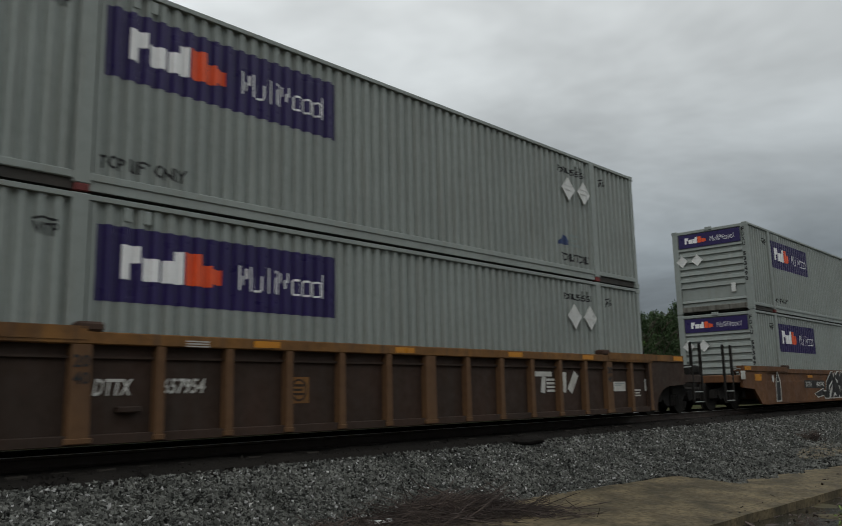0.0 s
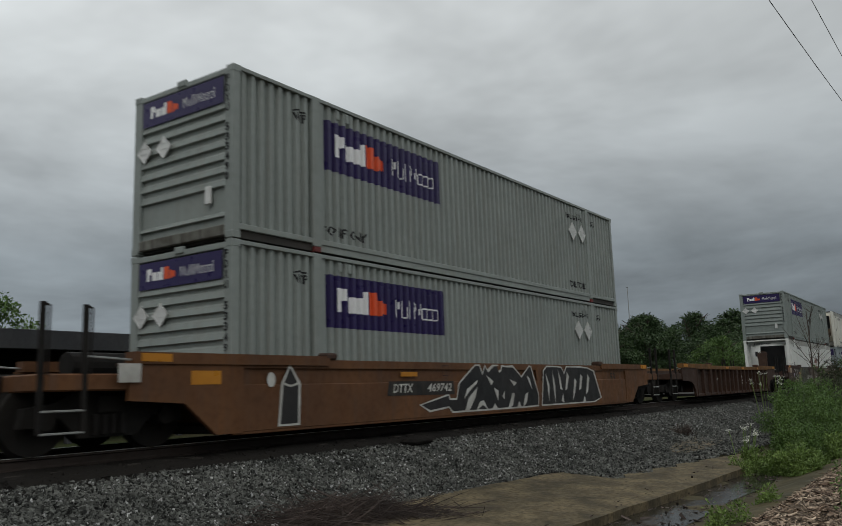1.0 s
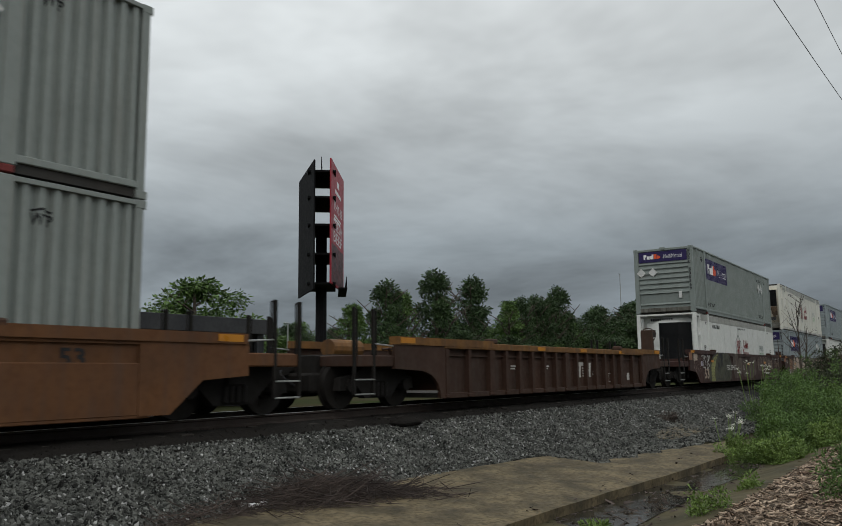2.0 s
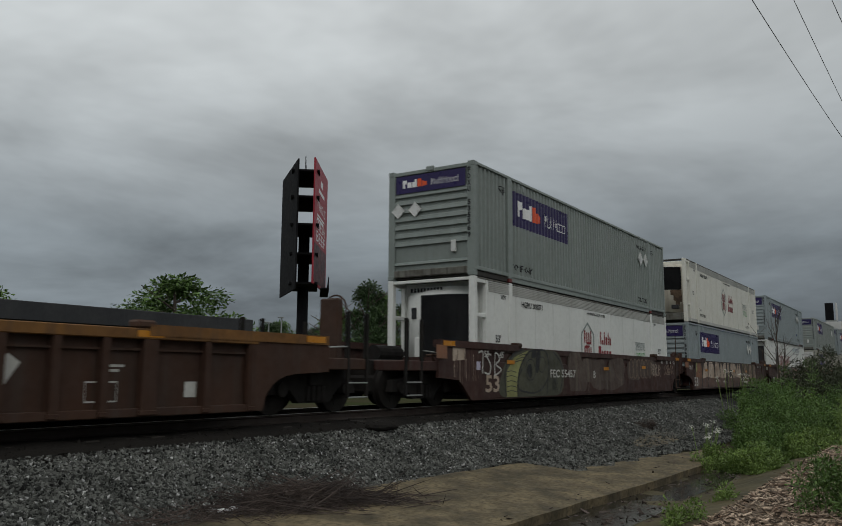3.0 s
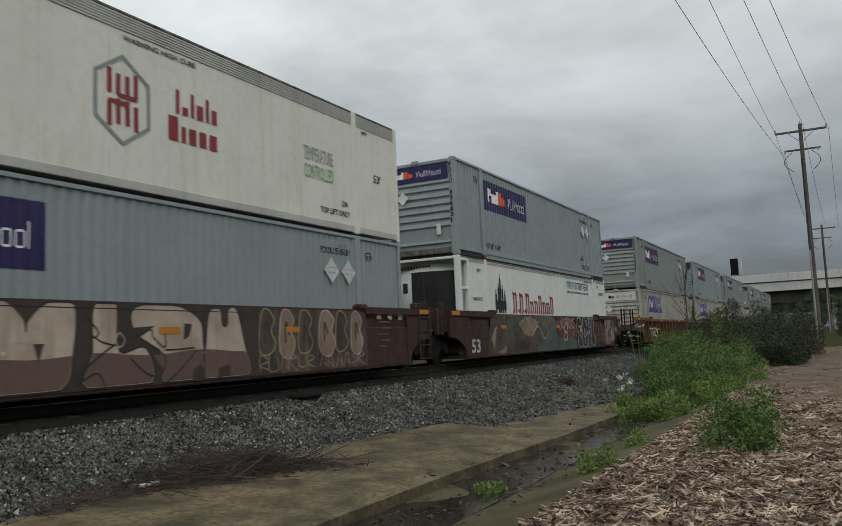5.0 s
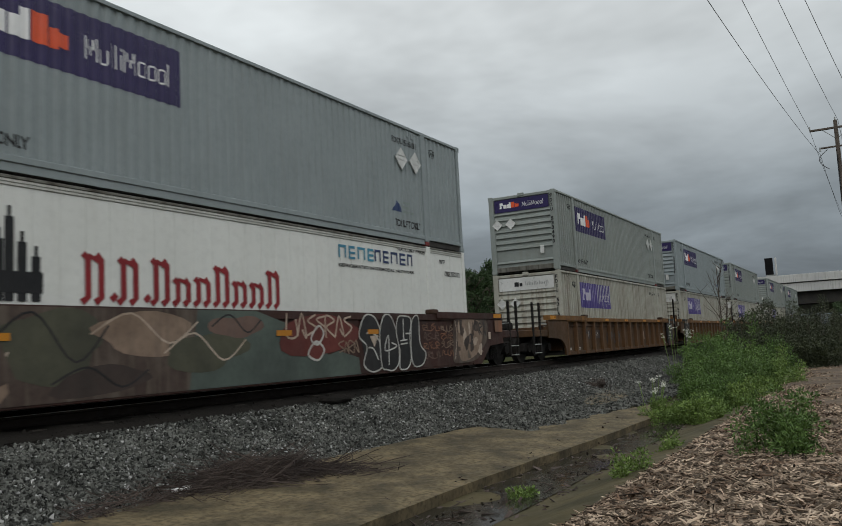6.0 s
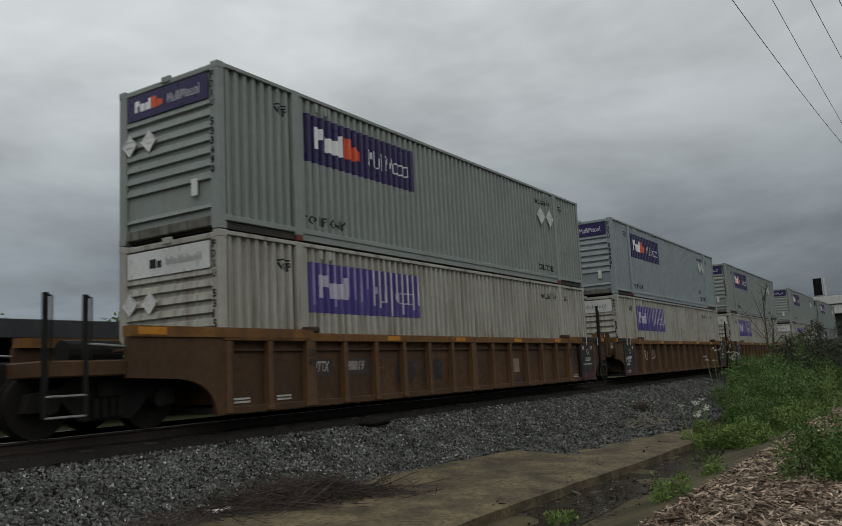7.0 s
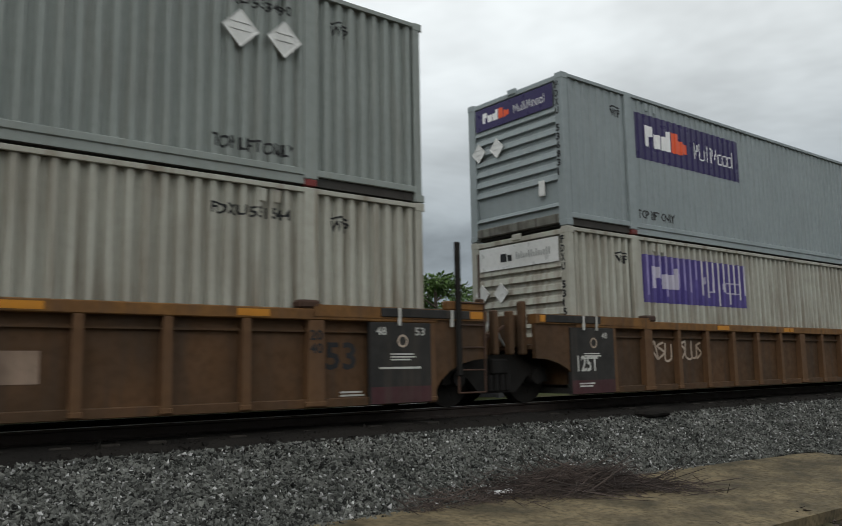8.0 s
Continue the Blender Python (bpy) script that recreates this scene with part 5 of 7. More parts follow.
    mark(car, "53", 0.16, 0.2, 1.15, width=0.22, y=SIDE - 0.004)
    mark(car, "45", 0.16, 1.0, 1.15, width=0.22, y=y - 0.006)
    for pts in ([(-0.1, 1.25), (0.12, 1.27), (0.1, 0.9), (0.1, 0.75)], [(0.55, 1.22), (0.3, 1.2), (0.5, 0.98), (0.45, 0.76), (0.2, 0.78)], [(0.72, 0.7), (0.76, 1.26), (1.0, 1.12), (0.8, 0.98), (1.08, 0.85), (0.7, 0.7)]):
        stroke(car, pts, 0.045, M_SPRAY_WHITE, SIDE - 0.004)
    # washed-out pale letters and smears along the rest of the side
    for k, (cx, cz, rx, rz, m) in enumerate(((6.1, 0.8, 0.75, 0.55, M_SPRAY_SMEAR), (7.6, 0.8, 1.0, 0.5, M_SPRAY_SMEAR), (9.4, 0.75, 1.0, 0.5, M_SPRAY_SMEAR), (11.6, 0.95, 0.9, 0.36, M_SPRAY_SMEAR), (13.2, 1.0, 0.9, 0.34, M_SPRAY_SMEAR))):
        spray(car, clip_z(rounded(cx, cz, rx, rz, n=26, wob=0.35, seed=300 + k, power=0.7), 0.18, 1.41), m, y - 0.0008 - 0.0002 * k, "washed-out smeared graffiti")
    for k, pts in enumerate(([(5.3, 1.36), (5.4, 1.0), (5.9, 0.9), (6.0, 1.3)], [(6.05, 1.35), (6.25, 0.6), (6.3, 0.3)], [(6.3, 1.3), (6.6, 1.0), (6.5, 0.7), (6.85, 0.62)], [(6.9, 1.25), (7.1, 0.7), (6.95, 0.25)], [(8.1, 1.2), (8.5, 0.6), (9.1, 0.5)], [(9.3, 1.3), (9.6, 0.7), (10.2, 0.6), (10.4, 1.1)])):
        stroke(car, pts, 0.03, M_SPRAY_PINK if k % 2 else M_SPRAY_SMEAR, y - 0.0035)
    for k in range(6):
        x = 10.95 + 0.42 * k
        bubble(car, [(x, 0.75), (x + 0.02, 1.2), (x + 0.22, 1.32), (x + 0.36, 1.1), (x + 0.3, 0.72), (x + 0.16, 0.64)], M_SPRAY_SMEAR, M_SPRAY_TAN, 0.025, y - 0.0036)
    scribble(car, 13.5, 0.72, 1.1, 0.45, 5, M_SPRAY_PALE, y - 0.004, 9, 0.028)
    spray(car, [(-1.3, 1.04), (-0.74, 1.07), (-0.72, 1.4), (-1.3, 1.4)], M_SPRAY_PALE, SIDE - 0.004, "pale pink painted-over patch")
    part("paper_tag", flat([(-0.2, 0.84), (-0.02, 0.84), (-0.02, 1.04), (-0.2, 1.04)], SIDE - 0.005), M_PALE_MARK, car)
    rd = random.Random(77)
    for k in range(12):
        px, top = -1.25 + 0.1 * k + rd.uniform(-0.04, 0.04), rd.uniform(0.95, 1.3)
        stroke(car, [(px, top), (px + rd.uniform(-0.02, 0.02), top - 0.25), (px + rd.uniform(-0.02, 0.02), top - rd.uniform(0.35, 0.65))], rd.uniform(0.012, 0.03), M_SPRAY_PINK if k % 3 else M_SPRAY_PALE, SIDE - 0.0045, False)
    for x, z in ((1.4, 1.0), (8.35, 0.9), (12.3, 0.98)):
        part("reflector", flat([(x, z), (x + 0.45, z), (x + 0.45, z + 0.1), (x, z + 0.1)], y - 0.009), M_REFLECTOR, car)
    part("reflector", flat([(-2.05, 1.08), (-1.6, 1.08), (-1.6, 1.38), (-2.05, 1.38)], SIDE - 0.036), M_SPRAY_ORANGE, car)
    # tag and data ring on the rear end plate
    scribble(car, 15.1, 0.8, 1.3, 0.34, 5, M_SPRAY_TAN, SIDE - 0.005, 31, 0.035)
    for k in range(4):
        bars(car, 15.5, 0.98 - 0.07 * k, [0.5 - 0.06 * k], h=0.025, y=SIDE - 0.006, material=M_SPRAY_TAN)
    for k, x in enumerate((14.7, 15.4, 15.9, 16.4)):
        mark(car, ("40", "45", "48", "53")[k], 0.12, x, 1.2, width=0.2, y=SIDE - 0.006)

    # second unit: pale bulging letter shapes over a two-toned field, lower half painted as shade
    car = well_car("maroon well car covered with pale pinkish bubble graffiti", 89.54, "smooth", M_CAR_MAROON, M_CAR_MAROON, ribs=False, ends=("jointed", "jointed"), artic_truck=False)
    spray(car, [(0.25, 0.17), (10.9, 0.17), (10.9, 1.42), (0.3, 1.42)], M_SPRAY_DARK, y, "large dark spray-painted field")
    pale = ([(0.45, 0.2), (0.5, 1.3), (1.2, 1.4), (1.5, 1.0), (1.3, 0.2)], [(1.6, 0.2), (1.75, 1.0), (2.1, 1.41), (2.5, 1.36), (2.55, 0.2)], [(2.75, 0.2), (2.85, 1.36), (3.5, 1.41), (3.9, 1.0), (3.75, 0.2)], [(4.0, 0.2), (4.15, 1.0), (4.2, 1.41), (4.9, 1.38), (5.0, 0.2)],
            [(5.12, 0.2), (5.15, 0.9), (5.3, 1.41), (5.62, 1.2), (5.68, 1.0), (5.7, 1.15), (6.0, 1.4), (6.42, 1.38), (6.4, 0.7), (6.2, 0.2)], [(6.62, 0.2), (6.72, 0.7), (6.74, 1.35), (7.0, 1.42), (7.16, 1.38), (7.2, 0.7), (7.7, 0.75), (7.82, 0.2)],
            [(8.06, 0.2), (8.1, 0.6), (7.5, 0.98), (7.5, 1.36), (8.3, 1.42), (8.85, 1.2), (8.95, 0.85), (8.9, 0.2)], [(8.9, 0.2), (9.0, 0.68), (9.1, 1.3), (9.38, 1.36), (9.42, 1.1), (9.55, 1.1), (9.58, 1.36), (9.8, 1.36), (10.0, 0.75), (10.1, 0.2)])
    for k, pts in enumerate(pale):
        body = clip_z(curved(pts, True, 4), 0.19, 1.41)
        spray(car, body, M_SPRAY_PALE if k else M_SPRAY_ORANGE, y - 0.0008 - 0.0002 * k, "pale pinkish bubble letter shape")
        part("spray_outline", ribbon(bmesh.new(), body, 0.025, y - 0.0045, True), M_SPRAY_BLACK, car)
        # shade on the lower side panel, painted as a browner patch per letter
        low = [(x, min(z, 0.66 + 0.03 * math.sin(x * 3))) for x, z in inset(body, 0.02)]
        spray(car, low, M_SPRAY_PINK, y - 0.003 - 0.0001 * k, "lower half of the letter, painted brownish for shade")
    stroke(car, [(2.6, 1.33), (5.6, 1.34), (8.9, 1.32), (10.2, 1.32)], 0.014, M_SPRAY_BLACK, y - 0.005)
    for k, pts in enumerate(([(6.7, 0.95), (6.9, 0.84), (7.2, 0.78)], [(6.62, 1.2), (6.82, 1.0), (6.76, 0.9)], [(6.5, 0.4), (6.9, 0.68), (7.15, 0.82)], [(6.45, 0.25), (6.8, 0.4), (6.95, 0.2)], [(7.4, 0.6), (7.7, 0.36), (7.9, 0.3)], [(8.1, 0.7), (8.35, 0.7), (8.75, 0.72)], [(8.15, 0.2), (8.4, 0.36), (8.8, 0.68)],
                             [(7.44, 0.9), (7.8, 1.02), (7.86, 0.9), (8.1, 0.74), (8.1, 0.95)], [(3.1, 1.3), (3.2, 0.9), (2.95, 0.6)], [(4.4, 1.3), (4.5, 0.9), (4.3, 0.5)], [(1.9, 1.2), (2.2, 0.8), (2.0, 0.4)], [(0.8, 1.4), (0.85, 1.0), (1.1, 0.88), (1.4, 0.95), (1.2, 0.5)])):
        stroke(car, pts, 0.028, M_SPRAY_BLACK, y - 0.0052)
    for pts in ([(7.25, 0.7), (7.3, 0.95), (7.45, 1.05), (7.9, 1.08), (7.5, 0.85)], [(8.5, 0.85), (8.52, 1.12), (8.7, 1.1), (8.62, 0.9)], [(5.78, 0.84), (5.95, 0.84), (5.86, 0.58)], [(8.68, 0.18), (8.7, 0.36), (8.86, 0.44), (8.99, 0.36), (8.99, 0.18)], [(9.3, 0.2), (9.32, 0.36), (9.6, 0.42), (9.62, 0.22)]):
        spray(car, pts, M_SPRAY_DARK, y - 0.0048)
    stroke(car, [(7.12, 0.85), (7.2, 0.98), (7.3, 0.86), (7.2, 0.76), (7.12, 0.85)], 0.02, M_SPRAY_PALE, y - 0.006)
    # smaller yellowish letters past the large ones
    spray(car, [(10.85, 0.18), (14.15, 0.18), (14.15, 1.38), (10.85, 1.41)], M_SPRAY_SMEAR, y - 0.0005)
    for k, x in enumerate((10.4, 11.0, 11.6, 12.3, 12.9, 13.5)):
        w = 0.5 if k != 3 else 0.62
        bubble(car, [(x, 0.62), (x + 0.06, 1.28), (x + w * 0.5, 1.39), (x + w * 0.9, 1.2), (x + w * 0.7, 0.98), (x + w * 0.95, 0.75), (x + w * 0.6, 0.55 - 0.1 * (k % 2))], M_SPRAY_TAN if k % 2 else M_SPRAY_SMEAR, M_SPRAY_PALE if k % 2 else M_SPRAY_YELLOW, 0.03, y - 0.006)
        stroke(car, [(x + 0.18, 0.75), (x + 0.2, 1.15), (x + 0.3, 0.9)], 0.05, M_SPRAY_DARK, y - 0.008)
        scribble(car, x, 0.24, 0.55, 0.28, 2, M_SPRAY_TAN, y - 0.0075, 50 + k, 0.03)
    spray(car, [(0.45, 0.95), (0.62, 0.9), (0.75, 1.4), (0.5, 1.4)], M_SPRAY_YELLOW, y - 0.002)
    for k in range(5):
        part("spray_line", ribbon(bmesh.new(), rounded(0.5 + 0.2 * k, 0.3 + 0.05 * (k % 3), 0.09, 0.14, wob=0.5, seed=60 + k), 0.02, y - 0.0056, True), M_SPRAY_TAN, car)
    mark(car, "53", 0.4, 0.12, 0.28, M_SPRAY_WHITE, 0.62, y=SIDE - 0.004)
    mark(car, "125 T", 0.17, -0.62, 1.02, width=0.5, y=SIDE - 0.004)
    mark(car, "55457", 0.22, 4.9, 0.68, M_SPRAY_PALE, 0.85, y=y - 0.008)
    for xx in (2.1, 7.98, 11.2):
        part("reflector", flat([(xx, 0.95), (xx + 0.45, 0.95), (xx + 0.45, 1.06), (xx, 1.06)], y - 0.009), M_REFLECTOR, car)
    for k in range(5):
        bars(car, 14.7 + 0.1 * (k % 2), 1.15 - 0.14 * k, [0.5 - 0.05 * k], h=0.03, y=SIDE - 0.004, material=M_SPRAY_PINK)
    for k, x in enumerate((14.6, 15.1, 15.6)):
        mark(car, ("40", "48", "53")[k], 0.12, x, 1.22, width=0.2, y=SIDE - 0.006)
    spray(car, [(-1.3, 1.1), (-0.75, 1.1), (-0.75, 1.34), (-1.3, 1.34)], M_SPRAY_ORANGE, SIDE - 0.004)

    # third unit: grey-green field, then black letters in white outlines
    car = well_car("maroon well car with grey-green graffiti and white outlined letters", 109.16, "smooth", M_CAR_MAROON, M_CAR_MAROON, ribs=False, ends=("jointed", "coupled"))
    spray(car, [(6.0, 0.16), (10.75, 0.16), (10.7, 0.5), (10.0, 0.66), (9.6, 0.58), (8.8, 1.1), (7.6, 1.42), (6.2, 1.42)], M_SPRAY_GREEN, y, "grey-green spray-painted field")
    spray(car, [(1.5, 0.16), (6.0, 0.16), (6.2, 1.42), (1.8, 1.42)], M_SPRAY_SMEAR, y, "smeared grey-brown spray-painted field")
    for k, (cx, cz, rx, rz, m) in enumerate(((3.6, 0.9, 0.9, 0.45, M_SPRAY_OLIVE), (5.2, 1.05, 1.0, 0.3, M_SPRAY_TAN), (4.4, 0.4, 0.8, 0.2, M_SPRAY_DARK), (6.4, 0.75, 0.9, 0.3, M_SPRAY_OLIVE), (7.1, 1.15, 0.6, 0.2, M_SPRAY_PINK), (2.4, 0.6, 0.6, 0.4, M_SPRAY_TAN))):
        spray(car, clip_z(rounded(cx, cz, rx, rz, wob=0.3, seed=150 + k), 0.16, 1.42), m, y - 0.002 - 0.0005 * k)
        stroke(car, [(cx - rx, cz), (cx - rx * 0.3, cz + rz), (cx + rx * 0.4, cz - rz * 0.5), (cx + rx, cz + rz * 0.6)], 0.03, M_SPRAY_PALE if k % 2 else M_SPRAY_BLACK, y - 0.0052)
    spray(car, [(1.9, 0.2), (2.4, 1.35), (2.75, 1.3), (3.1, 0.5), (2.6, 0.3)], M_SPRAY_SMEAR, y - 0.0055)
    spray(car, clip_z(rounded(9.4, 0.98, 1.2, 0.42, wob=0.2, seed=160), 0.55, 1.42), M_SPRAY_RED, y - 0.006)
    scribble(car, 8.4, 0.95, 2.1, 0.42, 7, M_SPRAY_PALE, y - 0.008, 71, 0.04)
    scribble(car, 10.0, 0.6, 0.7, 0.24, 4, M_SPRAY_TAN, y - 0.008, 72, 0.03)
    for k in range(2):
        bubble(car, [(9.0 + 0.1 * k, 0.62 + 0.3 * k), (9.25 + 0.1 * k, 0.86 + 0.3 * k), (9.5, 0.7 + 0.3 * k), (9.3, 0.5 + 0.3 * k)], M_SPRAY_RED, M_SPRAY_WHITE, 0.045, y - 0.0085)
    letters_out = ([(10.72, 0.95), (10.95, 1.36), (11.3, 1.36), (11.52, 1.1), (11.62, 0.7), (11.6, 0.3), (11.2, 0.18), (10.86, 0.35), (11.0, 0.72)], [(11.55, 0.3), (11.52, 1.0), (11.72, 1.38), (12.0, 1.36), (12.24, 0.95), (12.28, 0.4), (12.05, 0.18), (11.75, 0.2)],
                   [(12.2, 1.0), (12.3, 1.34), (12.6, 1.38), (12.86, 1.3), (12.78, 0.9), (12.8, 0.4), (12.6, 0.18), (12.3, 0.2), (12.32, 0.6)], [(12.86, 0.3), (12.86, 1.1), (13.0, 1.36), (13.22, 1.34), (13.24, 0.75), (13.5, 0.5), (13.3, 0.24)])
    for k, pts in enumerate(letters_out):
        bubble(car, pts, M_SPRAY_BLACK, M_SPRAY_WHITE, 0.034, y - 0.009 - 0.0012 * k, 0.17, 1.41)
    for pts in ([(11.05, 0.7), (11.25, 0.66), (11.42, 0.42)], [(11.0, 1.0), (11.3, 0.98), (11.5, 0.8)], [(11.84, 0.3), (11.86, 0.95), (11.7, 0.62), (12.2, 0.7), (11.98, 0.78)], [(12.52, 1.32), (12.5, 0.85)], [(12.36, 0.82), (12.66, 0.84)], [(12.36, 0.74), (12.66, 0.76)], [(12.6, 0.98), (12.82, 0.98)]):
        stroke(car, pts, 0.035, M_SPRAY_WHITE, y - 0.015)
    spray(car, [(11.12, 0.94), (11.46, 0.96), (11.28, 0.7)], M_SPRAY_PALE, y - 0.015)
    # tags, then a pale scraped patch on the rear end plate
    for k in range(4):
        scribble(car, 13.45, 0.38 + 0.22 * k, 0.8, 0.16, 4, M_SPRAY_ORANGE if k % 2 else M_SPRAY_PINK, y - 0.004, 80 + k)
        scribble(car, 14.3, 0.42 + 0.2 * k, 0.65, 0.15, 4, M_SPRAY_TAN if k % 2 else M_SPRAY_ORANGE, SIDE - 0.008, 90 + k)
    spray(car, clip_z(curved([(15.0, 0.2), (14.95, 0.7), (15.1, 1.36), (16.0, 1.34), (16.95, 1.3), (16.95, 0.8), (16.6, 0.5), (16.2, 0.25)]), 0.2, 1.33), M_SPRAY_SMEAR, SIDE - 0.004)
    spray(car, clip_z(curved([(15.3, 0.3), (15.3, 1.3), (16.3, 1.32), (16.75, 1.1), (16.5, 0.6), (16.1, 0.34)]), 0.24, 1.32), M_SPRAY_TAN, SIDE - 0.005, "pale scraped patch of old paint")
    rnd = random.Random(51)
    for k in range(14):
        cx, cz = 15.2 + 0.1 * k, rnd.uniform(0.35, 1.25)
        spray(car, clip_z(rounded(cx, cz, rnd.uniform(0.05, 0.14), rnd.uniform(0.06, 0.2), wob=0.5, seed=400 + k), 0.3, 1.31), (M_SPRAY_SMEAR, M_SPRAY_PALE, M_SPRAY_DARK)[k % 3], SIDE - 0.0056 - 0.0001 * k)
    part("spray_line", ribbon(bmesh.new(), rounded(15.95, 0.8, 0.13, 0.13, 14), 0.035, SIDE - 0.009, True), M_SPRAY_BLACK, car)
    stroke(car, [(15.08, 1.3), (15.15, 0.9), (15.0, 0.3)], 0.03, M_SPRAY_PALE, SIDE - 0.0075)
    scribble(car, 16.5, 0.9, 0.4, 0.34, 2, M_SPRAY_BLACK, SIDE - 0.009, 99, 0.04)
    part("reflector_board", flat([(17.45, 0.98), (17.95, 0.98), (17.95, 1.3), (17.45, 1.3)], SIDE - 0.036), M_SPRAY_ORANGE, car)
    part("paper_tag", flat([(17.05, 0.78), (17.2, 0.78), (17.2, 0.98), (17.05, 0.98)], SIDE - 0.009), M_SPRAY_PALE, car)
    mark(car, "53", 0.4, 0.3, 0.28, M_SPRAY_WHITE, 0.62, y=y - 0.002)
    for xx in (2.6, 8.1, 11.05):
        part("reflector", flat([(xx, 0.98), (xx + 0.42, 0.98), (xx + 0.42, 1.08), (xx, 1.08)], y - 0.0165), M_REFLECTOR, car)


def brown_cars():
    """Three joined ribbed units, then more of the same far back."""
    y = SIDE + 0.104
    starts = ((132.81, ("coupled", "jointed")), (152.32, ("jointed", "jointed")), (171.76, ("jointed", "coupled")), (195.59, ("coupled", "jointed")), (215.09, ("jointed", "coupled")))
    for i, (x0, ends) in enumerate(starts):
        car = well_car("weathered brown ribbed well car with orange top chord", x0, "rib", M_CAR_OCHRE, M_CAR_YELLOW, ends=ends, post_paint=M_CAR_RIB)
        if i == 0:
            for a, b in ((2.14, 2.74), (2.9, 4.0)):
                spray(car, [(a, 0.66), (b, 0.66), (b, 0.98), (a, 0.98)], M_SPRAY_DARK, y + 0.001, "blackened patch under the car number")
            mark(car, "DTTX", 0.19, 2.16, 0.74, width=0.48, lean=0.25)
            mark(car, "788019", 0.19, 3.1, 0.74, width=0.62, lean=0.25)
            part("badge", ribbon(bmesh.new(), [(4.08, 0.77), (4.37, 0.77), (4.37, 0.98), (4.08, 0.98)], 0.03, y, True), M_CAR_YELLOW, car)
            for k in range(2):
                spray(car, clip_z(rounded(5.2 + 1.05 * k, 0.68, 0.42, 0.26, wob=0.3, seed=200 + k), 0.4, 0.98), M_SPRAY_DARK, y - 0.001)
                scribble(car, 4.86 + 1.05 * k, 0.46, 0.75, 0.44, 4, M_SPRAY_BLACK, y - 0.003, 200 + k, 0.05)
            part("data_plate", flat([(10.16, 0.52), (10.76, 0.52), (10.76, 0.88), (10.16, 0.88)], y), M_SPRAY_TAN, car)
            mark(car, "53", 0.38, 14.36, 0.62, M_BLACK_MARK, 0.5)
            for x in (0.2, 1.2):
                bars(car, x, 0.34, [0.36, 0.36], h=0.03, y=y)
            for x in (14.6, 15.45):
                bars(car, x, 0.3, [0.36, 0.4, 0.3], h=0.025, y=y)
            for x in (2.0, 14.15):
                mark(car, "20", 0.14, x - 0.1, 1.02, M_BLACK_MARK, 0.2, SIDE - 0.018)
                mark(car, "40", 0.14, x - 0.1, 0.84, M_BLACK_MARK, 0.2, SIDE - 0.018)
        for rear in (False, True):
            kind = ends[1] if rear else ends[0]
            if kind != "jointed":
                continue
            a, b = (15.02, 16.12) if rear else (-0.27, 0.92)
            yy = SIDE - 0.027
            part("black_panel", boxed(a, b, SIDE - 0.024, SIDE + 0.06, 0.13, 1.285, bevel=0.008), M_BLACK_PLATE, car, "black painted data panel")
            part("lower_band", flat([(a + 0.01, 0.14), (b - 0.01, 0.14), (b - 0.01, 0.37), (a + 0.01, 0.37)], SIDE - 0.0255), M_MAROON_BAND, car, "dirty maroon painted band")
            part("ring_badge", ribbon(bmesh.new(), rounded((a + b) / 2 + 0.02, 1.02, 0.08, 0.08, 16), 0.03, yy, True), M_SPRAY_PALE, car)
            bars(car, a + 0.35, 0.82, [0.42, 0.45, 0.36], h=0.022, y=yy)
            if rear:
                mark(car, "48", 0.12, a + 0.1, 1.1, width=0.18, y=yy)
                mark(car, "53", 0.12, b - 0.3, 1.1, width=0.18, y=yy)
                bars(car, a + 0.15, 0.62, [0.75], h=0.03, y=yy)
            else:
                mark(car, "48", 0.11, b - 0.35, 1.1, width=0.16, y=yy)
                mark(car, "125T", 0.28, a + 0.16, 0.52, width=0.55, y=yy)
                bars(car, a + 0.2, 0.3, [0.4, 0.35], h=0.025, y=yy)
            for gx in ((15.5, 16.5) if rear else (0.05, 0.4)):
                part("white_band", boxed(gx, gx + 0.05, SIDE - 0.053, SIDE - 0.03, 1.24, 1.495), M_SPRAY_WHITE, car)
            part("black_grip", boxed(15.2 if rear else -0.9, 16.9 if rear else 0.55, SIDE - 0.05, SIDE - 0.032, 1.36, 1.49, bevel=0.01), M_BLACK_PLATE, car)
        if i == 1:
            scribble(car, 2.2, 0.7, 0.7, 0.36, 3, M_SPRAY_PALE, y, 221, 0.045)
            scribble(car, 3.2, 0.72, 0.75, 0.36, 4, M_SPRAY_PALE, y, 224, 0.045)


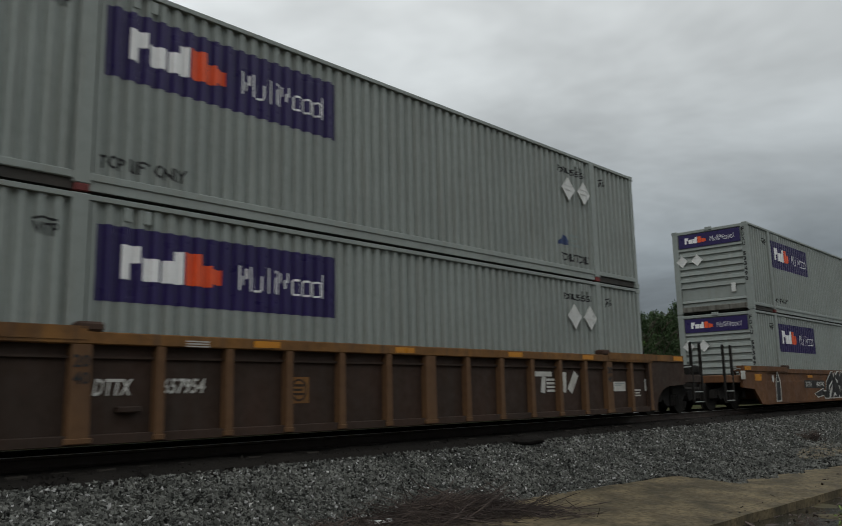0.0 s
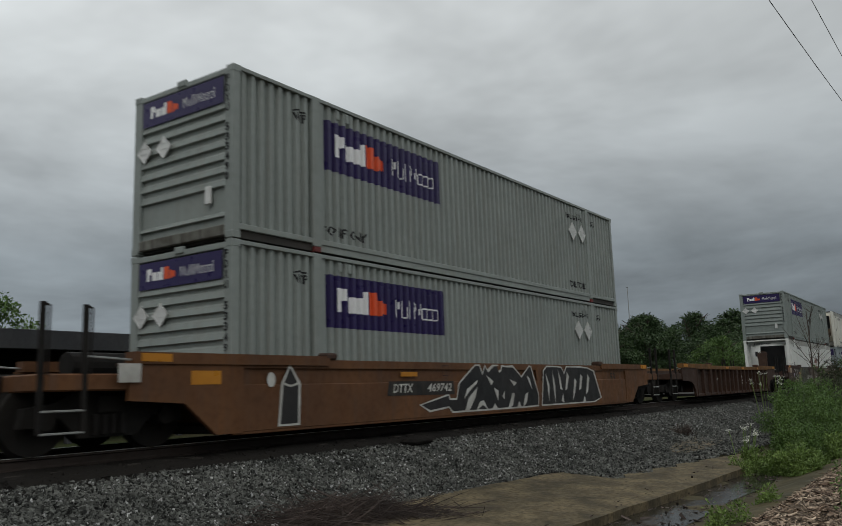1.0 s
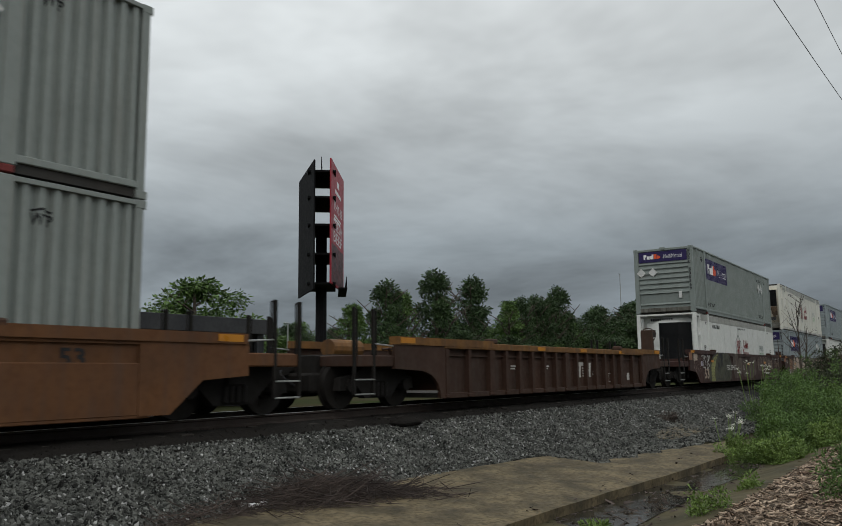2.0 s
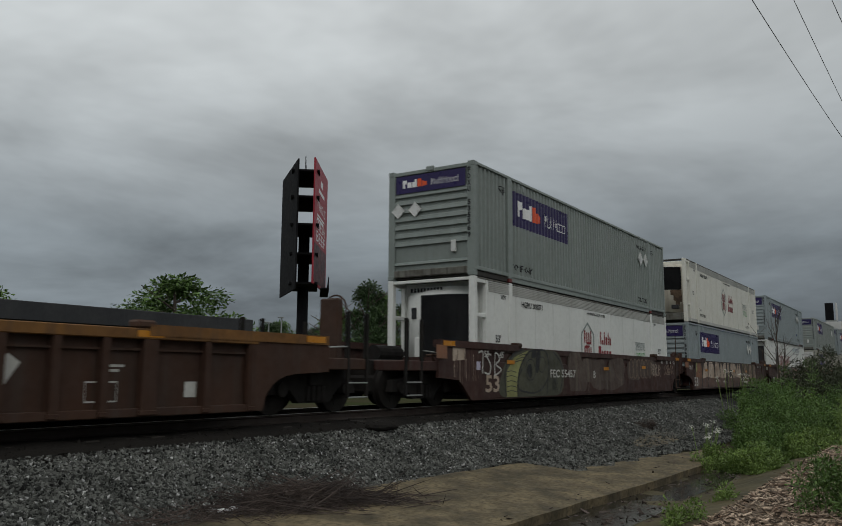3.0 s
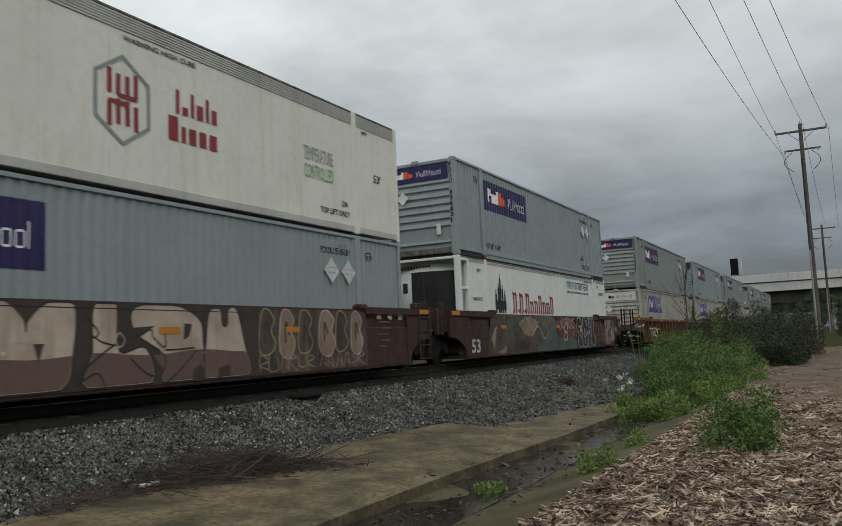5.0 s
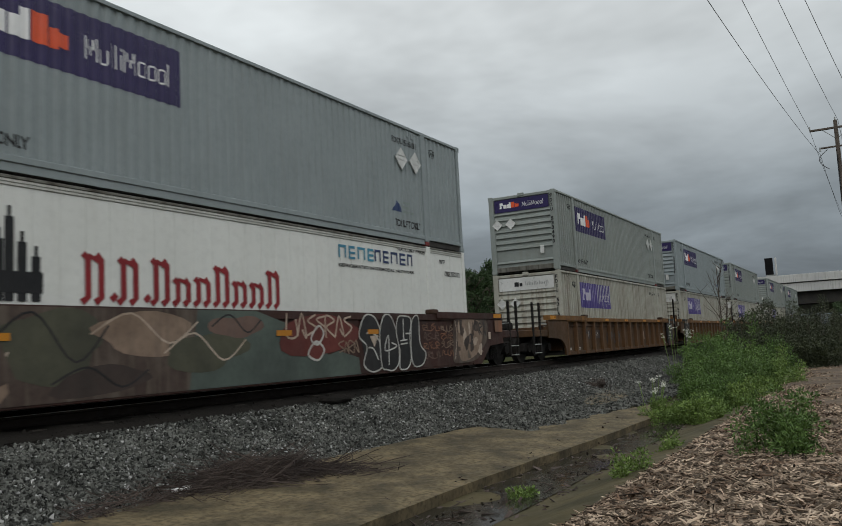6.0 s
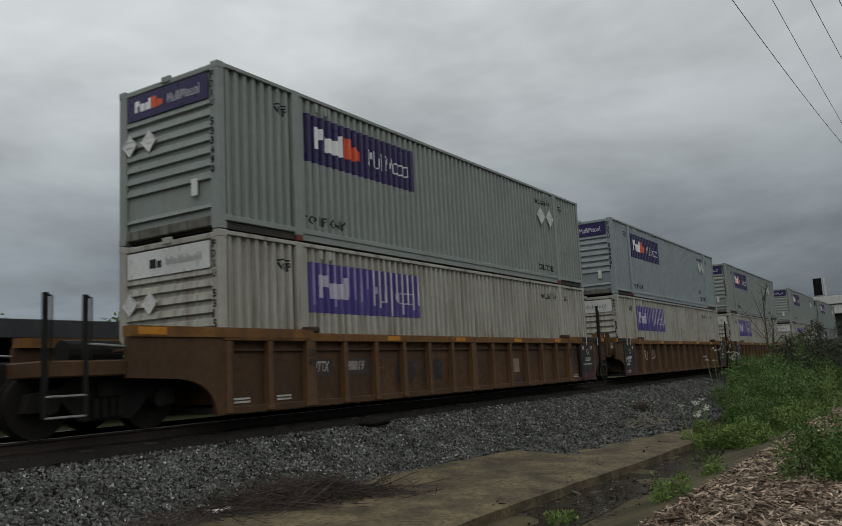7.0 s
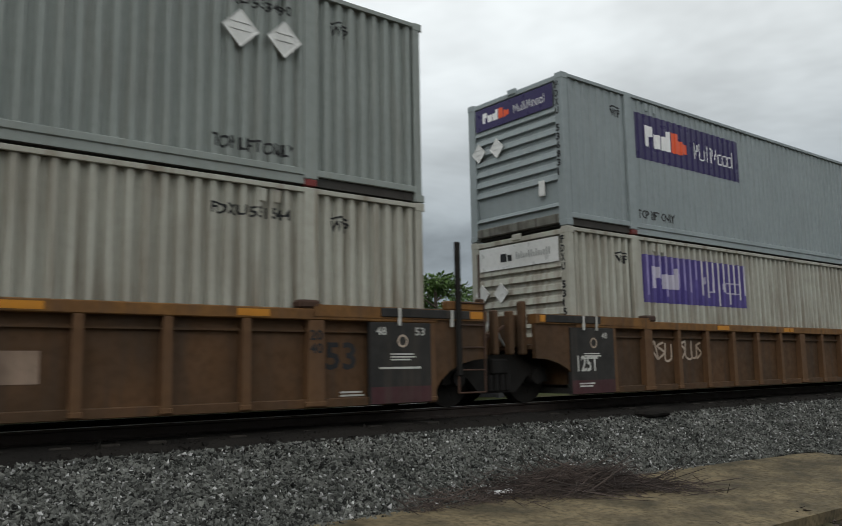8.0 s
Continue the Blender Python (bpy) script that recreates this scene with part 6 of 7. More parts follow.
def load_train():
    """The stacked containers, each a thing of its own that stands in a well or on another container."""
    hub = {"hexagon": (7.45, 1.45), "words": [("HGRU 300071", 0.17, 2.65, 2.3, 1.35), ("53'", 0.2, 1.12, 1.3, 0.3), ("WARNING HIGH CUBE", 0.09, 7.45, 2.42, 1.6),
                                             ("WTP", 0.12, 1.42, 2.42, 0.3), ("WTP", 0.1, 14.5, 2.42, 0.26), ("DA", 0.15, 2.32, 0.62, 0.28), ("TOP LIFT ONLY", 0.15, 2.3, 0.36, 1.25),
                                             ("TOP LIFT ONLY", 0.13, 12.75, 0.36, 1.15), ("DA", 0.14, 13.6, 0.58, 0.24), ("53'", 0.2, 15.0, 1.35, 0.34)]}
    cold = {"gothic": True, "words": [("REFRIGERATED INTERMODAL NETWORK", 0.075, 10.35, 2.16, 3.1), ("STACK LIMIT 3 HIGH", 0.1, 12.7, 2.68, 1.3), ("WTP", 0.12, 14.75, 2.5, 0.3),
                                     ("CREU532732", 0.13, 15.0, 2.2, 0.85), ("WTP", 0.12, 1.3, 2.45, 0.3), ("CREU532732", 0.1, 0.95, 1.6, 0.7)]}
    A2 = steel_container("pale green-grey corrugated container with a purple side sign", M_GREEN_GREY, 0.064, number="FDXU 533490", triangle=False)
    A = steel_container("pale green-grey corrugated container with a purple side sign", M_GREEN_GREY, 0.056, number="FDXU 536361")
    B = steel_container("blue-grey container with shallow ribs and a purple side sign", M_BLUE_GREY, 0.026, number="FDXU 536831")
    C = steel_container("olive-grey corrugated container with ribs and a purple side sign", M_OLIVE_GREY, 0.046, number="FDXU 535569", triangle=False)
    F = steel_container("sun-bleached beige-grey corrugated container with a peeling purple sign", M_BEIGE_GREY, 0.072, triangle=False, faded=True, number="FDXU 531544", end_panel=M_PLACARD)
    Hc = reefer_container("cream refrigerated container with a sooty cooling unit", M_CREAM, M_REEFER_SOOT, hub)
    Hw = reefer_container("white refrigerated container with a clean cooling unit", M_REEFER, M_REEFER, hub)
    Cr = reefer_container("white refrigerated container with dark red blackletter-like marks", M_REEFER, M_REEFER, cold)
    made = {}
    for x0, low, high in ((2.09, A, A), (26.02, A2, A2), (69.96, Hw, C), (89.54, B, Hc), (109.16, Cr, B), (132.81, F, A2), (152.32, F, B), (171.76, F, A2), (195.59, F, A2), (215.09, A2, C)):
        for src, level in ((low, 0), (high, 1)):
            ob = src if src.name not in made else copy_thing(src, pose(0, 0, 0))
            made[src.name] = True
            rolling.append((ob, x0, FLOOR_Z + level * (CH + 0.02)))


def motions():
    """The whole train rolls past; the wheelsets turn as it does."""
    steps = [0.5 * i for i in range(17)]
    for thing in rolling:
        ob, x0, z = thing if len(thing) == 3 else (*thing, 0.0)
        walk(ob, [(t, pose(x0 - way_gone(t), TRACK_Y, RAIL_Z + z)) for t in steps])
    turns = [(i / FPS, way_gone(i / FPS) / WHEEL_R) for i in range(8 * FPS + 1)]
    for ws, x in wheelsets:
        walk(ws, [(t, pose(x, 0, WHEEL_R, 0, -math.degrees(a), 0)) for t, a in turns])


# ---- the ground ----
def smooth_step(a, b, v):
    u = min(1.0, max(0.0, (v - a) / (b - a)))
    return u * u * (3 - 2 * u)


def gz(x, y):
    """Height of the ground: track bed, ballast slope, apron, ditch, chip mound."""
    if y > 12.15:
        z = -0.08 - 0.6 * smooth_step(12.15, 14.5, y)
    elif y > 9.5:
        z = -0.08
    elif y > 7.55:
        z = -0.85 + 0.77 * (y - 7.55) / 1.95
    elif y > 4.9:
        z = -1.06 + 0.21 * (y - 4.9) / 2.65
    elif y > 3.3:
        z = -1.2
    else:
        z = -1.2 + 0.42 * smooth_step(3.0, 2.3, y)
        z += 0.05 * smooth_step(2.3, 0.5, y)
    if y < 7.55:
        far = smooth_step(22, 34, x)
        z = z * (1 - far) + far * (-0.78 + 0.9 * smooth_step(38, 55, x) * smooth_step(5.0, 2.0, y))
    return z


def lump(x, y, s, k):
    return k * noise.noise((x * s, y * s, 3.7))


def grid_sheet(name, xs, ys, height, material, label, category, parent=None):
    nx, ny = len(xs), len(ys)
    verts = [(x, y, height(x, y)) for y in ys for x in xs]
    faces = [(j * nx + i, j * nx + i + 1, (j + 1) * nx + i + 1, (j + 1) * nx + i) for j in range(ny - 1) for i in range(nx - 1)]
    me = bpy.data.meshes.new(name)
    me.from_pydata(verts, [], faces)
    me.materials.append(material)
    me.shade_smooth()
    ob = new(name, me)
    ob.parent = parent
    if label:
        tagged(ob, label, category, kind="structure")
    return ob


def steps(a, b, d):
    n = max(1, round((b - a) / d))
    return [a + (b - a) * i / n for i in range(n + 1)]


def build_ground():
    far_x = [-1500, -500, -150, -60, -25] + steps(-12, 60, 0.8) + [70, 85, 110, 150, 220, 400, 900, 2000]
    far_y = [-1500, -500, -150, -60, -30, -15] + steps(-8, 16, 0.3) + [18, 22, 30, 45, 80, 150, 400, 1000, 2000]

    def under(x, y):
        drop = 0.06 if -14 < x < 300 and -9 < y < 12.4 else 0.0
        return gz(x, y) - drop + (lump(x, y, 0.2, 0.06) if not (y > 9) else 0)

    grid_sheet("ground", far_x, far_y, under, M_SOIL, "dark soil with patchy grass beside the railway", "ground")
    bed_x = steps(-14, 40, 0.25) + [45, 55, 70, 100, 150, 220, 300]
    grid_sheet("ballast_bed", bed_x, steps(7.1, 9.3, 0.15), lambda x, y: gz(x, y) + lump(x, y, 1.6, 0.035) + 0.0, M_BED, "grey crushed-stone ballast slope beside the track", "ballast")
    # dark colour holds oil and under-train shade, carried on past the far rail
    grid_sheet("track_bed", bed_x, steps(9.2, 14.9, 0.19), lambda x, y: gz(x, y) + lump(x, y, 2.3, 0.03) + 0.012 + 0.045 * smooth_step(9.25, 9.5, y), M_DARK_BED, "ballast under the track, darkened for oil and the train's shade", "ballast")

    grid_sheet("ballast_spread", steps(14.7, 32, 0.25), steps(5.7, 7.2, 0.15), lambda x, y: gz(x, y) + 0.02 + lump(x, y, 1.6, 0.03) - 0.1 * smooth_step(6.1, 5.7, y), M_BED, "crushed stone washed over the end of the apron", "ballast")

    # concrete apron: a broken-edged slab
    bm = bmesh.new()
    top_lo, top_hi, bot_lo = [], [], []
    for x in steps(-8, 21.6, 0.3):
        taper = min(1.0, max(0.0, (x - 14.7) / 6.9))
        up = 7.46 + 0.06 * noise.noise((x * 0.45, 1.1, 0)) + 0.06 * noise.noise((x * 1.9, 0, 2)) - 0.07 * max(0, x - 10.5) - 0.9 * smooth_step(14.6, 15.2, x) - 0.5 * taper
        lo = 4.84 - 0.05 * max(0, x - 9.8) + 0.04 * noise.noise((x * 0.8, 5, 0)) + 0.2 * taper
        top_lo.append(bm.verts.new((x, lo, gz(x, max(lo, 4.92)) + 0.03)))
        bot_lo.append(bm.verts.new((x, lo + 0.03, -1.3)))
        top_hi.append(bm.verts.new((x, up, gz(min(x, 21.6), up) + 0.035)))
    mids = [bm.verts.new(a.co.lerp(b.co, 0.5) + Vector((0, 0, 0.012 * noise.noise((a.co.x, 3, 1))))) for a, b in zip(top_lo, top_hi)]
    for i in range(len(top_lo) - 1):
        bm.faces.new((bot_lo[i], bot_lo[i + 1], top_lo[i + 1], top_lo[i]))
        bm.faces.new((top_lo[i], top_lo[i + 1], mids[i + 1], mids[i]))
        bm.faces.new((mids[i], mids[i + 1], top_hi[i + 1], top_hi[i]))
    n = len(top_lo) - 1
    bm.faces.new((bot_lo[n], top_hi[n], mids[n], top_lo[n]))
    tagged(part("concrete_apron", bm, M_CONCRETE), "tan mossy concrete drainage apron with a broken edge", "concrete slab", kind="structure")

    # second small piece of apron farther on
    bm = bmesh.new()
    ring = [(23.4 + 3.4 * math.cos(a), 6.9 + 0.5 * math.sin(a) + 0.35 * math.cos(a)) for a in [2 * math.pi * i / 14 for i in range(14)]]
    hi = [bm.verts.new((x, y, gz(min(x, 21), y) + 0.05)) for x, y in ring]
    lo = [bm.verts.new((x, y, -1.4)) for x, y in ring]
    bm.faces.new(hi)
    for i in range(14):
        bm.faces.new((hi[i], lo[i], lo[(i + 1) % 14], hi[(i + 1) % 14]))
    bmesh.ops.recalc_face_normals(bm, faces=bm.faces[:])
    tagged(part("concrete_fragment", bm, M_CONCRETE), "tan concrete remnant at the end of the apron", "concrete slab", kind="structure")

    grid_sheet("ditch", steps(-8, 30, 0.3), steps(2.55, 5.15, 0.12),
               lambda x, y: -1.17 + lump(x, y, 0.9, 0.02) + 0.22 * smooth_step(3.7, 2.7, y) + 0.2 * smooth_step(24, 30, x), M_MUD, "muddy drainage ditch with leaf litter", "ditch")
    bm = bmesh.new()
    ring = steps(-6, 20, 1.0)
    a = [bm.verts.new((x, 5.1, -1.166)) for x in ring]
    b = [bm.verts.new((x, 3.75 + 0.35 * noise.noise((x * 0.4, 0, 8)), -1.166)) for x in ring]
    for i in range(len(ring) - 1):
        bm.faces.new((b[i], b[i + 1], a[i + 1], a[i]))
    tagged(part("water", bm, M_WATER), "shallow murky water in the ditch", "water", kind="structure")
    grid_sheet("chip_mound", steps(-14, 46, 0.3), steps(-9, 2.95, 0.15),
               lambda x, y: gz(x, y) + lump(x, y, 0.9, 0.06) + lump(x, y, 3.1, 0.03) + 0.06 * smooth_step(10, 25, x) * smooth_step(3.0, 1.0, y), M_CHIP_BED, "bank covered with shredded wood chips", "mulch")


def scatter(name, count, place, size, material, label, category, flatness=(1, 1, 1), seed=1, sliver=False, along=False):
    """Many small loose pieces as one mesh of kind stuff: jittered eight-corner stones or slivers."""
    rng = np.random.default_rng(seed)
    octa = np.array([[1, 0, 0], [-1, 0, 0], [0, 1, 0], [0, -1, 0], [0, 0, 1], [0, 0, -1]], float) * 0.72
    tris = np.array([[0, 2, 4], [2, 1, 4], [1, 3, 4], [3, 0, 4], [2, 0, 5], [1, 2, 5], [3, 1, 5], [0, 3, 5]])
    cube = np.array([[-1, -1, -1], [1, -1, -1], [1, 1, -1], [-1, 1, -1], [-1, -1, 1], [1, -1, 1], [1, 1, 1], [-1, 1, 1]], float) * 0.5
    quads = np.array([[0, 3, 2, 1], [4, 5, 6, 7], [0, 1, 5, 4], [1, 2, 6, 5], [2, 3, 7, 6], [3, 0, 4, 7]])
    if not sliver:
        cube, quads = octa, tris
    pts = place(rng, count)
    n = len(pts)
    v = np.repeat(cube[None], n, 0)
    v = v * (1 + rng.uniform(-0.42, 0.42, v.shape)) + (0 if sliver else rng.normal(0, 0.14, v.shape))
    s = size[0] + (size[1] - size[0]) * rng.random(n) ** 2.2
    v = v * s[:, None, None] * np.array(flatness)[None, None]
    if sliver:
        v[:, :, 0] *= rng.uniform(0.5, 2.2, n)[:, None]
    q = rng.normal(size=(n, 4))
    if sliver:
        yaw, tip, rl = rng.uniform(0, 6.28, n), rng.normal(0, 0.28, n), rng.normal(0, 0.5, n)
        if along:
            yaw = rng.normal(-0.45, 0.7, n)
        cy, sy, ct, st_, cr, sr = np.cos(yaw), np.sin(yaw), np.cos(tip), np.sin(tip), np.cos(rl), np.sin(rl)
        Rm = np.empty((n, 3, 3))
        Rm[:, 0] = np.stack([cy * ct, cy * st_ * sr - sy * cr, cy * st_ * cr + sy * sr], 1)
        Rm[:, 1] = np.stack([sy * ct, sy * st_ * sr + cy * cr, sy * st_ * cr - cy * sr], 1)
        Rm[:, 2] = np.stack([-st_, ct * sr, ct * cr], 1)
    else:
        q /= np.linalg.norm(q, axis=1)[:, None]
        w, x, y, z = q.T
        Rm = np.stack([np.stack([1 - 2 * (y * y + z * z), 2 * (x * y - z * w), 2 * (x * z + y * w)], 1),
                       np.stack([2 * (x * y + z * w), 1 - 2 * (x * x + z * z), 2 * (y * z - x * w)], 1),
                       np.stack([2 * (x * z - y * w), 2 * (y * z + x * w), 1 - 2 * (x * x + y * y)], 1)], 1)
    v = np.einsum("nij,nkj->nki", Rm, v) + pts[:, None]
    faces = (quads[None] + len(cube) * np.arange(n)[:, None, None]).reshape(-1, quads.shape[1])
    me = bpy.data.meshes.new(name)
    me.from_pydata(v.reshape(-1, 3).tolist(), [], faces.tolist())
    me.materials.append(material)
    ob = new(name, me)
    return tagged(ob, label, category, kind="stuff")


def on_ground(rng, n, x0, x1, y0, y1, lift, power=1.6):
    x = x0 + (x1 - x0) * rng.random(n) ** power
    y = rng.uniform(y0, y1, n)
    z = np.array([gz(a, b) for a, b in zip(x, y)]) + lift
    return np.stack([x, y, z], 1)


def build_loose():
    scatter("ballast_stones", 165000, lambda r, n: on_ground(r, n, -1, 40, 7.35, 9.28, 0.012, 1.9), (0.02, 0.058), M_STONE, "angular grey crushed ballast stones", "ballast", (1.1, 0.85, 0.75), 3)
    def spread(r, n):
        p = on_ground(r, n, 14.6, 30, 5.3, 7.6, 0.03, 1.3)
        return p[p[:, 1] > 6.0 - 0.08 * (p[:, 0] - 15) + 0.12 * np.sin(p[:, 0] * 5)]

    scatter("ballast_spill", 16000, spread, (0.03, 0.08), M_STONE, "ballast stones spilled over the apron edge", "ballast", (1.1, 0.85, 0.75), 4)
    # stones in the same colour, oil and the cars' shade together
    scatter("dark_stones", 9000, lambda r, n: on_ground(r, n, -2, 45, 9.12, 10.1, 0.0), (0.03, 0.09), M_DARK_BED, "stones beside the rail, blackened for oil and shade", "ballast", (1.1, 0.85, 0.75), 5)
    scatter("wood_chips", 78000, lambda r, n: on_ground(r, n, 2.5, 36, -2.5, 2.75, 0.035, 1.5), (0.011, 0.034), M_CHIP, "pale and brown shredded wood chips", "mulch", (2.6, 0.75, 0.28), 6, sliver=True)
    scatter("long_chips", 1300, lambda r, n: on_ground(r, n, 4, 22, -3.0, 2.7, 0.05, 1.6), (0.02, 0.045), M_CHIP, "long pale wood slivers", "mulch", (4.5, 0.4, 0.2), 7, sliver=True)
    scatter("ditch_litter", 1200, lambda r, n: on_ground(r, n, 4, 24, 3.2, 5.2, 0.03, 1.2), (0.02, 0.06), M_TWIG, "dead leaves and twigs in the ditch", "litter", (2.2, 0.7, 0.2), 8, sliver=True)

    scatter("pale_stones", 3600, lambda r, n: on_ground(r, n, -2, 40, 7.4, 9.25, 0.026), (0.022, 0.048), M_STONE_PALE, "scattered pale limestone pieces in the ballast", "ballast", (1.1, 0.85, 0.75), 11)
    bm = bmesh.new()
    n = 28
    for k, r in enumerate((1.0, 0.6, 0.25)):
        ring = []
        for i in range(n):
            a = 2 * math.pi * i / n
            w = r * (1 + 0.25 * noise.noise((math.cos(a) * 2, math.sin(a) * 2, k * 0.2)))
            x, y = 8.45 + 0.75 * w * math.cos(a), 7.3 + 0.26 * w * math.sin(a) - 0.2 * w * math.cos(a)
            ring.append(bm.verts.new((x, y, gz(x, y) + (0.0, 0.045, 0.07)[k])))
        if k:
            for i in range(n):
                bm.faces.new((last[i], last[(i + 1) % n], ring[(i + 1) % n], ring[i]))
        last = ring
    bm.faces.new(last)
    tagged(part("litter_mound", bm, M_HUMUS), "low dark heap of rotting plant litter", "litter mound")

    def heap(r, n):
        a, b = r.normal(0, 0.62, n), r.normal(0, 0.26, n)
        x = 8.4 + a
        y = 7.3 + b - 0.42 * a * (a > 0) - 0.1 * a
        z = np.array([gz(p, q) for p, q in zip(x, y)]) + r.random(n) ** 1.5 * 0.26 * np.exp(-(a / 0.8) ** 2 - (b / 0.4) ** 2) + 0.045
        return np.stack([x, y, z], 1)

    scatter("twig_heap", 1600, heap, (0.1, 0.3), M_TWIG, "heap of dead grey-brown twigs and stalks", "twigs", (2.0, 0.028, 0.028), 9, sliver=True, along=True)
    scatter("twig_litter", 500, lambda r, n: on_ground(r, n, 5.6, 8.2, 7.25, 7.75, 0.04, 1.0), (0.05, 0.14), M_TWIG, "scattered dead stalks along the apron", "twigs", (3.2, 0.06, 0.06), 10, sliver=True)
    tagged(part("litter_scrap", boxed(7.02, 7.3, 7.46, 7.54, gz(7.1, 7.5) + 0.05, gz(7.1, 7.5) + 0.09, bevel=0.01), M_WHITE_MARK), "crumpled white scrap of litter", "litter")


# ---- track ----
def build_track():
    prof = [(-0.075, 0.0), (-0.075, 0.012), (-0.02, 0.03), (-0.01, 0.05), (-0.01, 0.125), (-0.036, 0.14), (-0.036, 0.168), (0.036, 0.168), (0.036, 0.14), (0.01, 0.125), (0.01, 0.05), (0.02, 0.03), (0.075, 0.012), (0.075, 0.0)]
    for sgn in (-1, 1):
        y0 = TRACK_Y + sgn * 0.7535
        bm = bmesh.new()
        a = [bm.verts.new((-60, y0 + p, RAIL_Z - 0.172 + q)) for p, q in prof]
        b = [bm.verts.new((320, y0 + p, RAIL_Z - 0.172 + q)) for p, q in prof]
        for i in range(len(prof)):
            bm.faces.new((a[i], a[(i + 1) % len(prof)], b[(i + 1) % len(prof)], b[i]))
        bmesh.ops.recalc_face_normals(bm, faces=bm.faces[:])
        rail = tagged(part("rail", bm, M_RAIL), "rust-brown steel rail with a polished head", "rail", "rails of the track")
        part("running_surface", boxed(-60, 320, y0 - 0.033, y0 + 0.033, RAIL_Z - 0.006, RAIL_Z), M_RAIL_TOP, rail, "polished rail head")
    # sleepers, each its own thing
    tie = tagged(part("sleeper", boxed(-0.115, 0.115, -1.3, 1.3, -0.18, 0.0, bevel=0.012), M_TIE), "dark creosoted timber sleeper", "sleeper", "sleepers of the track")
    tie.matrix_basis = pose(-5.0, TRACK_Y, RAIL_Z - 0.172)
    for i in range(1, 110):
        copy_thing(tie, pose(-5.0 + 0.53 * i + random.uniform(-0.03, 0.03), TRACK_Y + random.uniform(-0.04, 0.04), RAIL_Z - 0.172, 0, 0, random.uniform(-1, 1)))
    # a dark low hump of ballast spread by the rail
    bm = bmesh.new()
    bmesh.ops.create_icosphere(bm, subdivisions=2, radius=1, matrix=Matrix.Translation((12.72, 9.2, -0.14)) @ Matrix.Diagonal((0.5, 0.2, 0.1, 1)))
    for v in bm.verts:
        v.co += Vector((0, 0, 0.05 * noise.noise(v.co * 6)))
    tagged(part("oily_mound", bm, M_DARK_BED), "low dark heap of oily ballast beside the rail", "ballast heap")


# ---- plants ----
def leaf_cloud(name, centres, per, spread, size, material, parent=None, seed=1, droop=0.3):
    """Small four-cornered leaves, folded along the middle, scattered round clump centres."""
    rng = np.random.default_rng(seed)
    c = np.repeat(np.array(centres, float), per, 0)
    n = len(c)
    d = rng.normal(size=(n, 3))
    d /= np.linalg.norm(d, axis=1)[:, None]
    pos = c + d * (rng.random(n) ** 0.5)[:, None] * np.array(spread)[None]
    out = d + rng.normal(0, 0.6, (n, 3)) - np.array([0, 0, droop])
    out /= np.linalg.norm(out, axis=1)[:, None]
    side = np.cross(out, rng.normal(size=(n, 3)))
    side /= np.linalg.norm(side, axis=1)[:, None] + 1e-9
    up = np.cross(side, out)
    s = (size * rng.uniform(0.55, 1.3, n))[:, None]
    v = np.stack([pos, pos + out * s * 0.5 + side * s * 0.2 + up * s * 0.08, pos + out * s, pos + out * s * 0.5 - side * s * 0.2 + up * s * 0.08], 1)
    faces = np.arange(4 * n).reshape(n, 4)
    me = bpy.data.meshes.new(name)
    me.from_pydata(v.reshape(-1, 3).tolist(), [], faces.tolist())
    me.materials.append(material)
    ob = new(name, me)
    ob.parent = parent
    return ob


def branchy(bm, base, tip, r, rnd, depth=2, n=5):
    base, tip = Vector(base), Vector(tip)
    rod(bm, base, tip, r, 7, r2=r * 0.35)
    if depth:
        for i in range(n):
            u = 0.35 + 0.6 * i / n
            p = base.lerp(tip, u)
            L = (tip - base).length * (0.55 - 0.3 * u)
            a = rnd.uniform(0, 6.28)
            q = p + Vector((math.cos(a) * L * 0.8, math.sin(a) * L * 0.8, L * rnd.uniform(0.4, 0.9)))
            branchy(bm, p, q, r * 0.4, rnd, depth - 1, 3)


def make_tree(kind, height, seed, material):
    rnd = random.Random(seed)
    tree = tagged(new("tree"), {"broad": "broad green deciduous tree behind the railway", "tall": "tall narrow dark green tree behind the railway"}[kind], "tree", "trees behind the railway")
    bm = bmesh.new()
    branchy(bm, (0, 0, -0.3), (rnd.uniform(-0.4, 0.4), rnd.uniform(-0.4, 0.4), height * 0.85), height * 0.022, rnd, 2, 8)
    part("trunk", bm, M_BARK, tree)
    cs = []
    for i in range(85 if kind == "broad" else 75):
        u = rnd.random()
        if kind == "broad":
            z = height * (0.18 + 0.75 * u)
            r = height * 0.42 * math.sin(math.pi * min(1, 0.16 + 0.84 * u)) ** 0.7 * math.sqrt(rnd.random())
        else:
            z = height * (0.12 + 0.86 * u)
            r = height * 0.24 * (1.02 - u) ** 0.7 * math.sqrt(rnd.random()) + 0.1
        a = rnd.uniform(0, 6.28)
        cs.append((r * math.cos(a), r * math.sin(a), z))
    k = height * (0.085 if kind == "broad" else 0.065)
    leaf_cloud("crown", cs, 115, (k, k, k * 0.75), height * 0.034, material, tree, seed)
    return tree


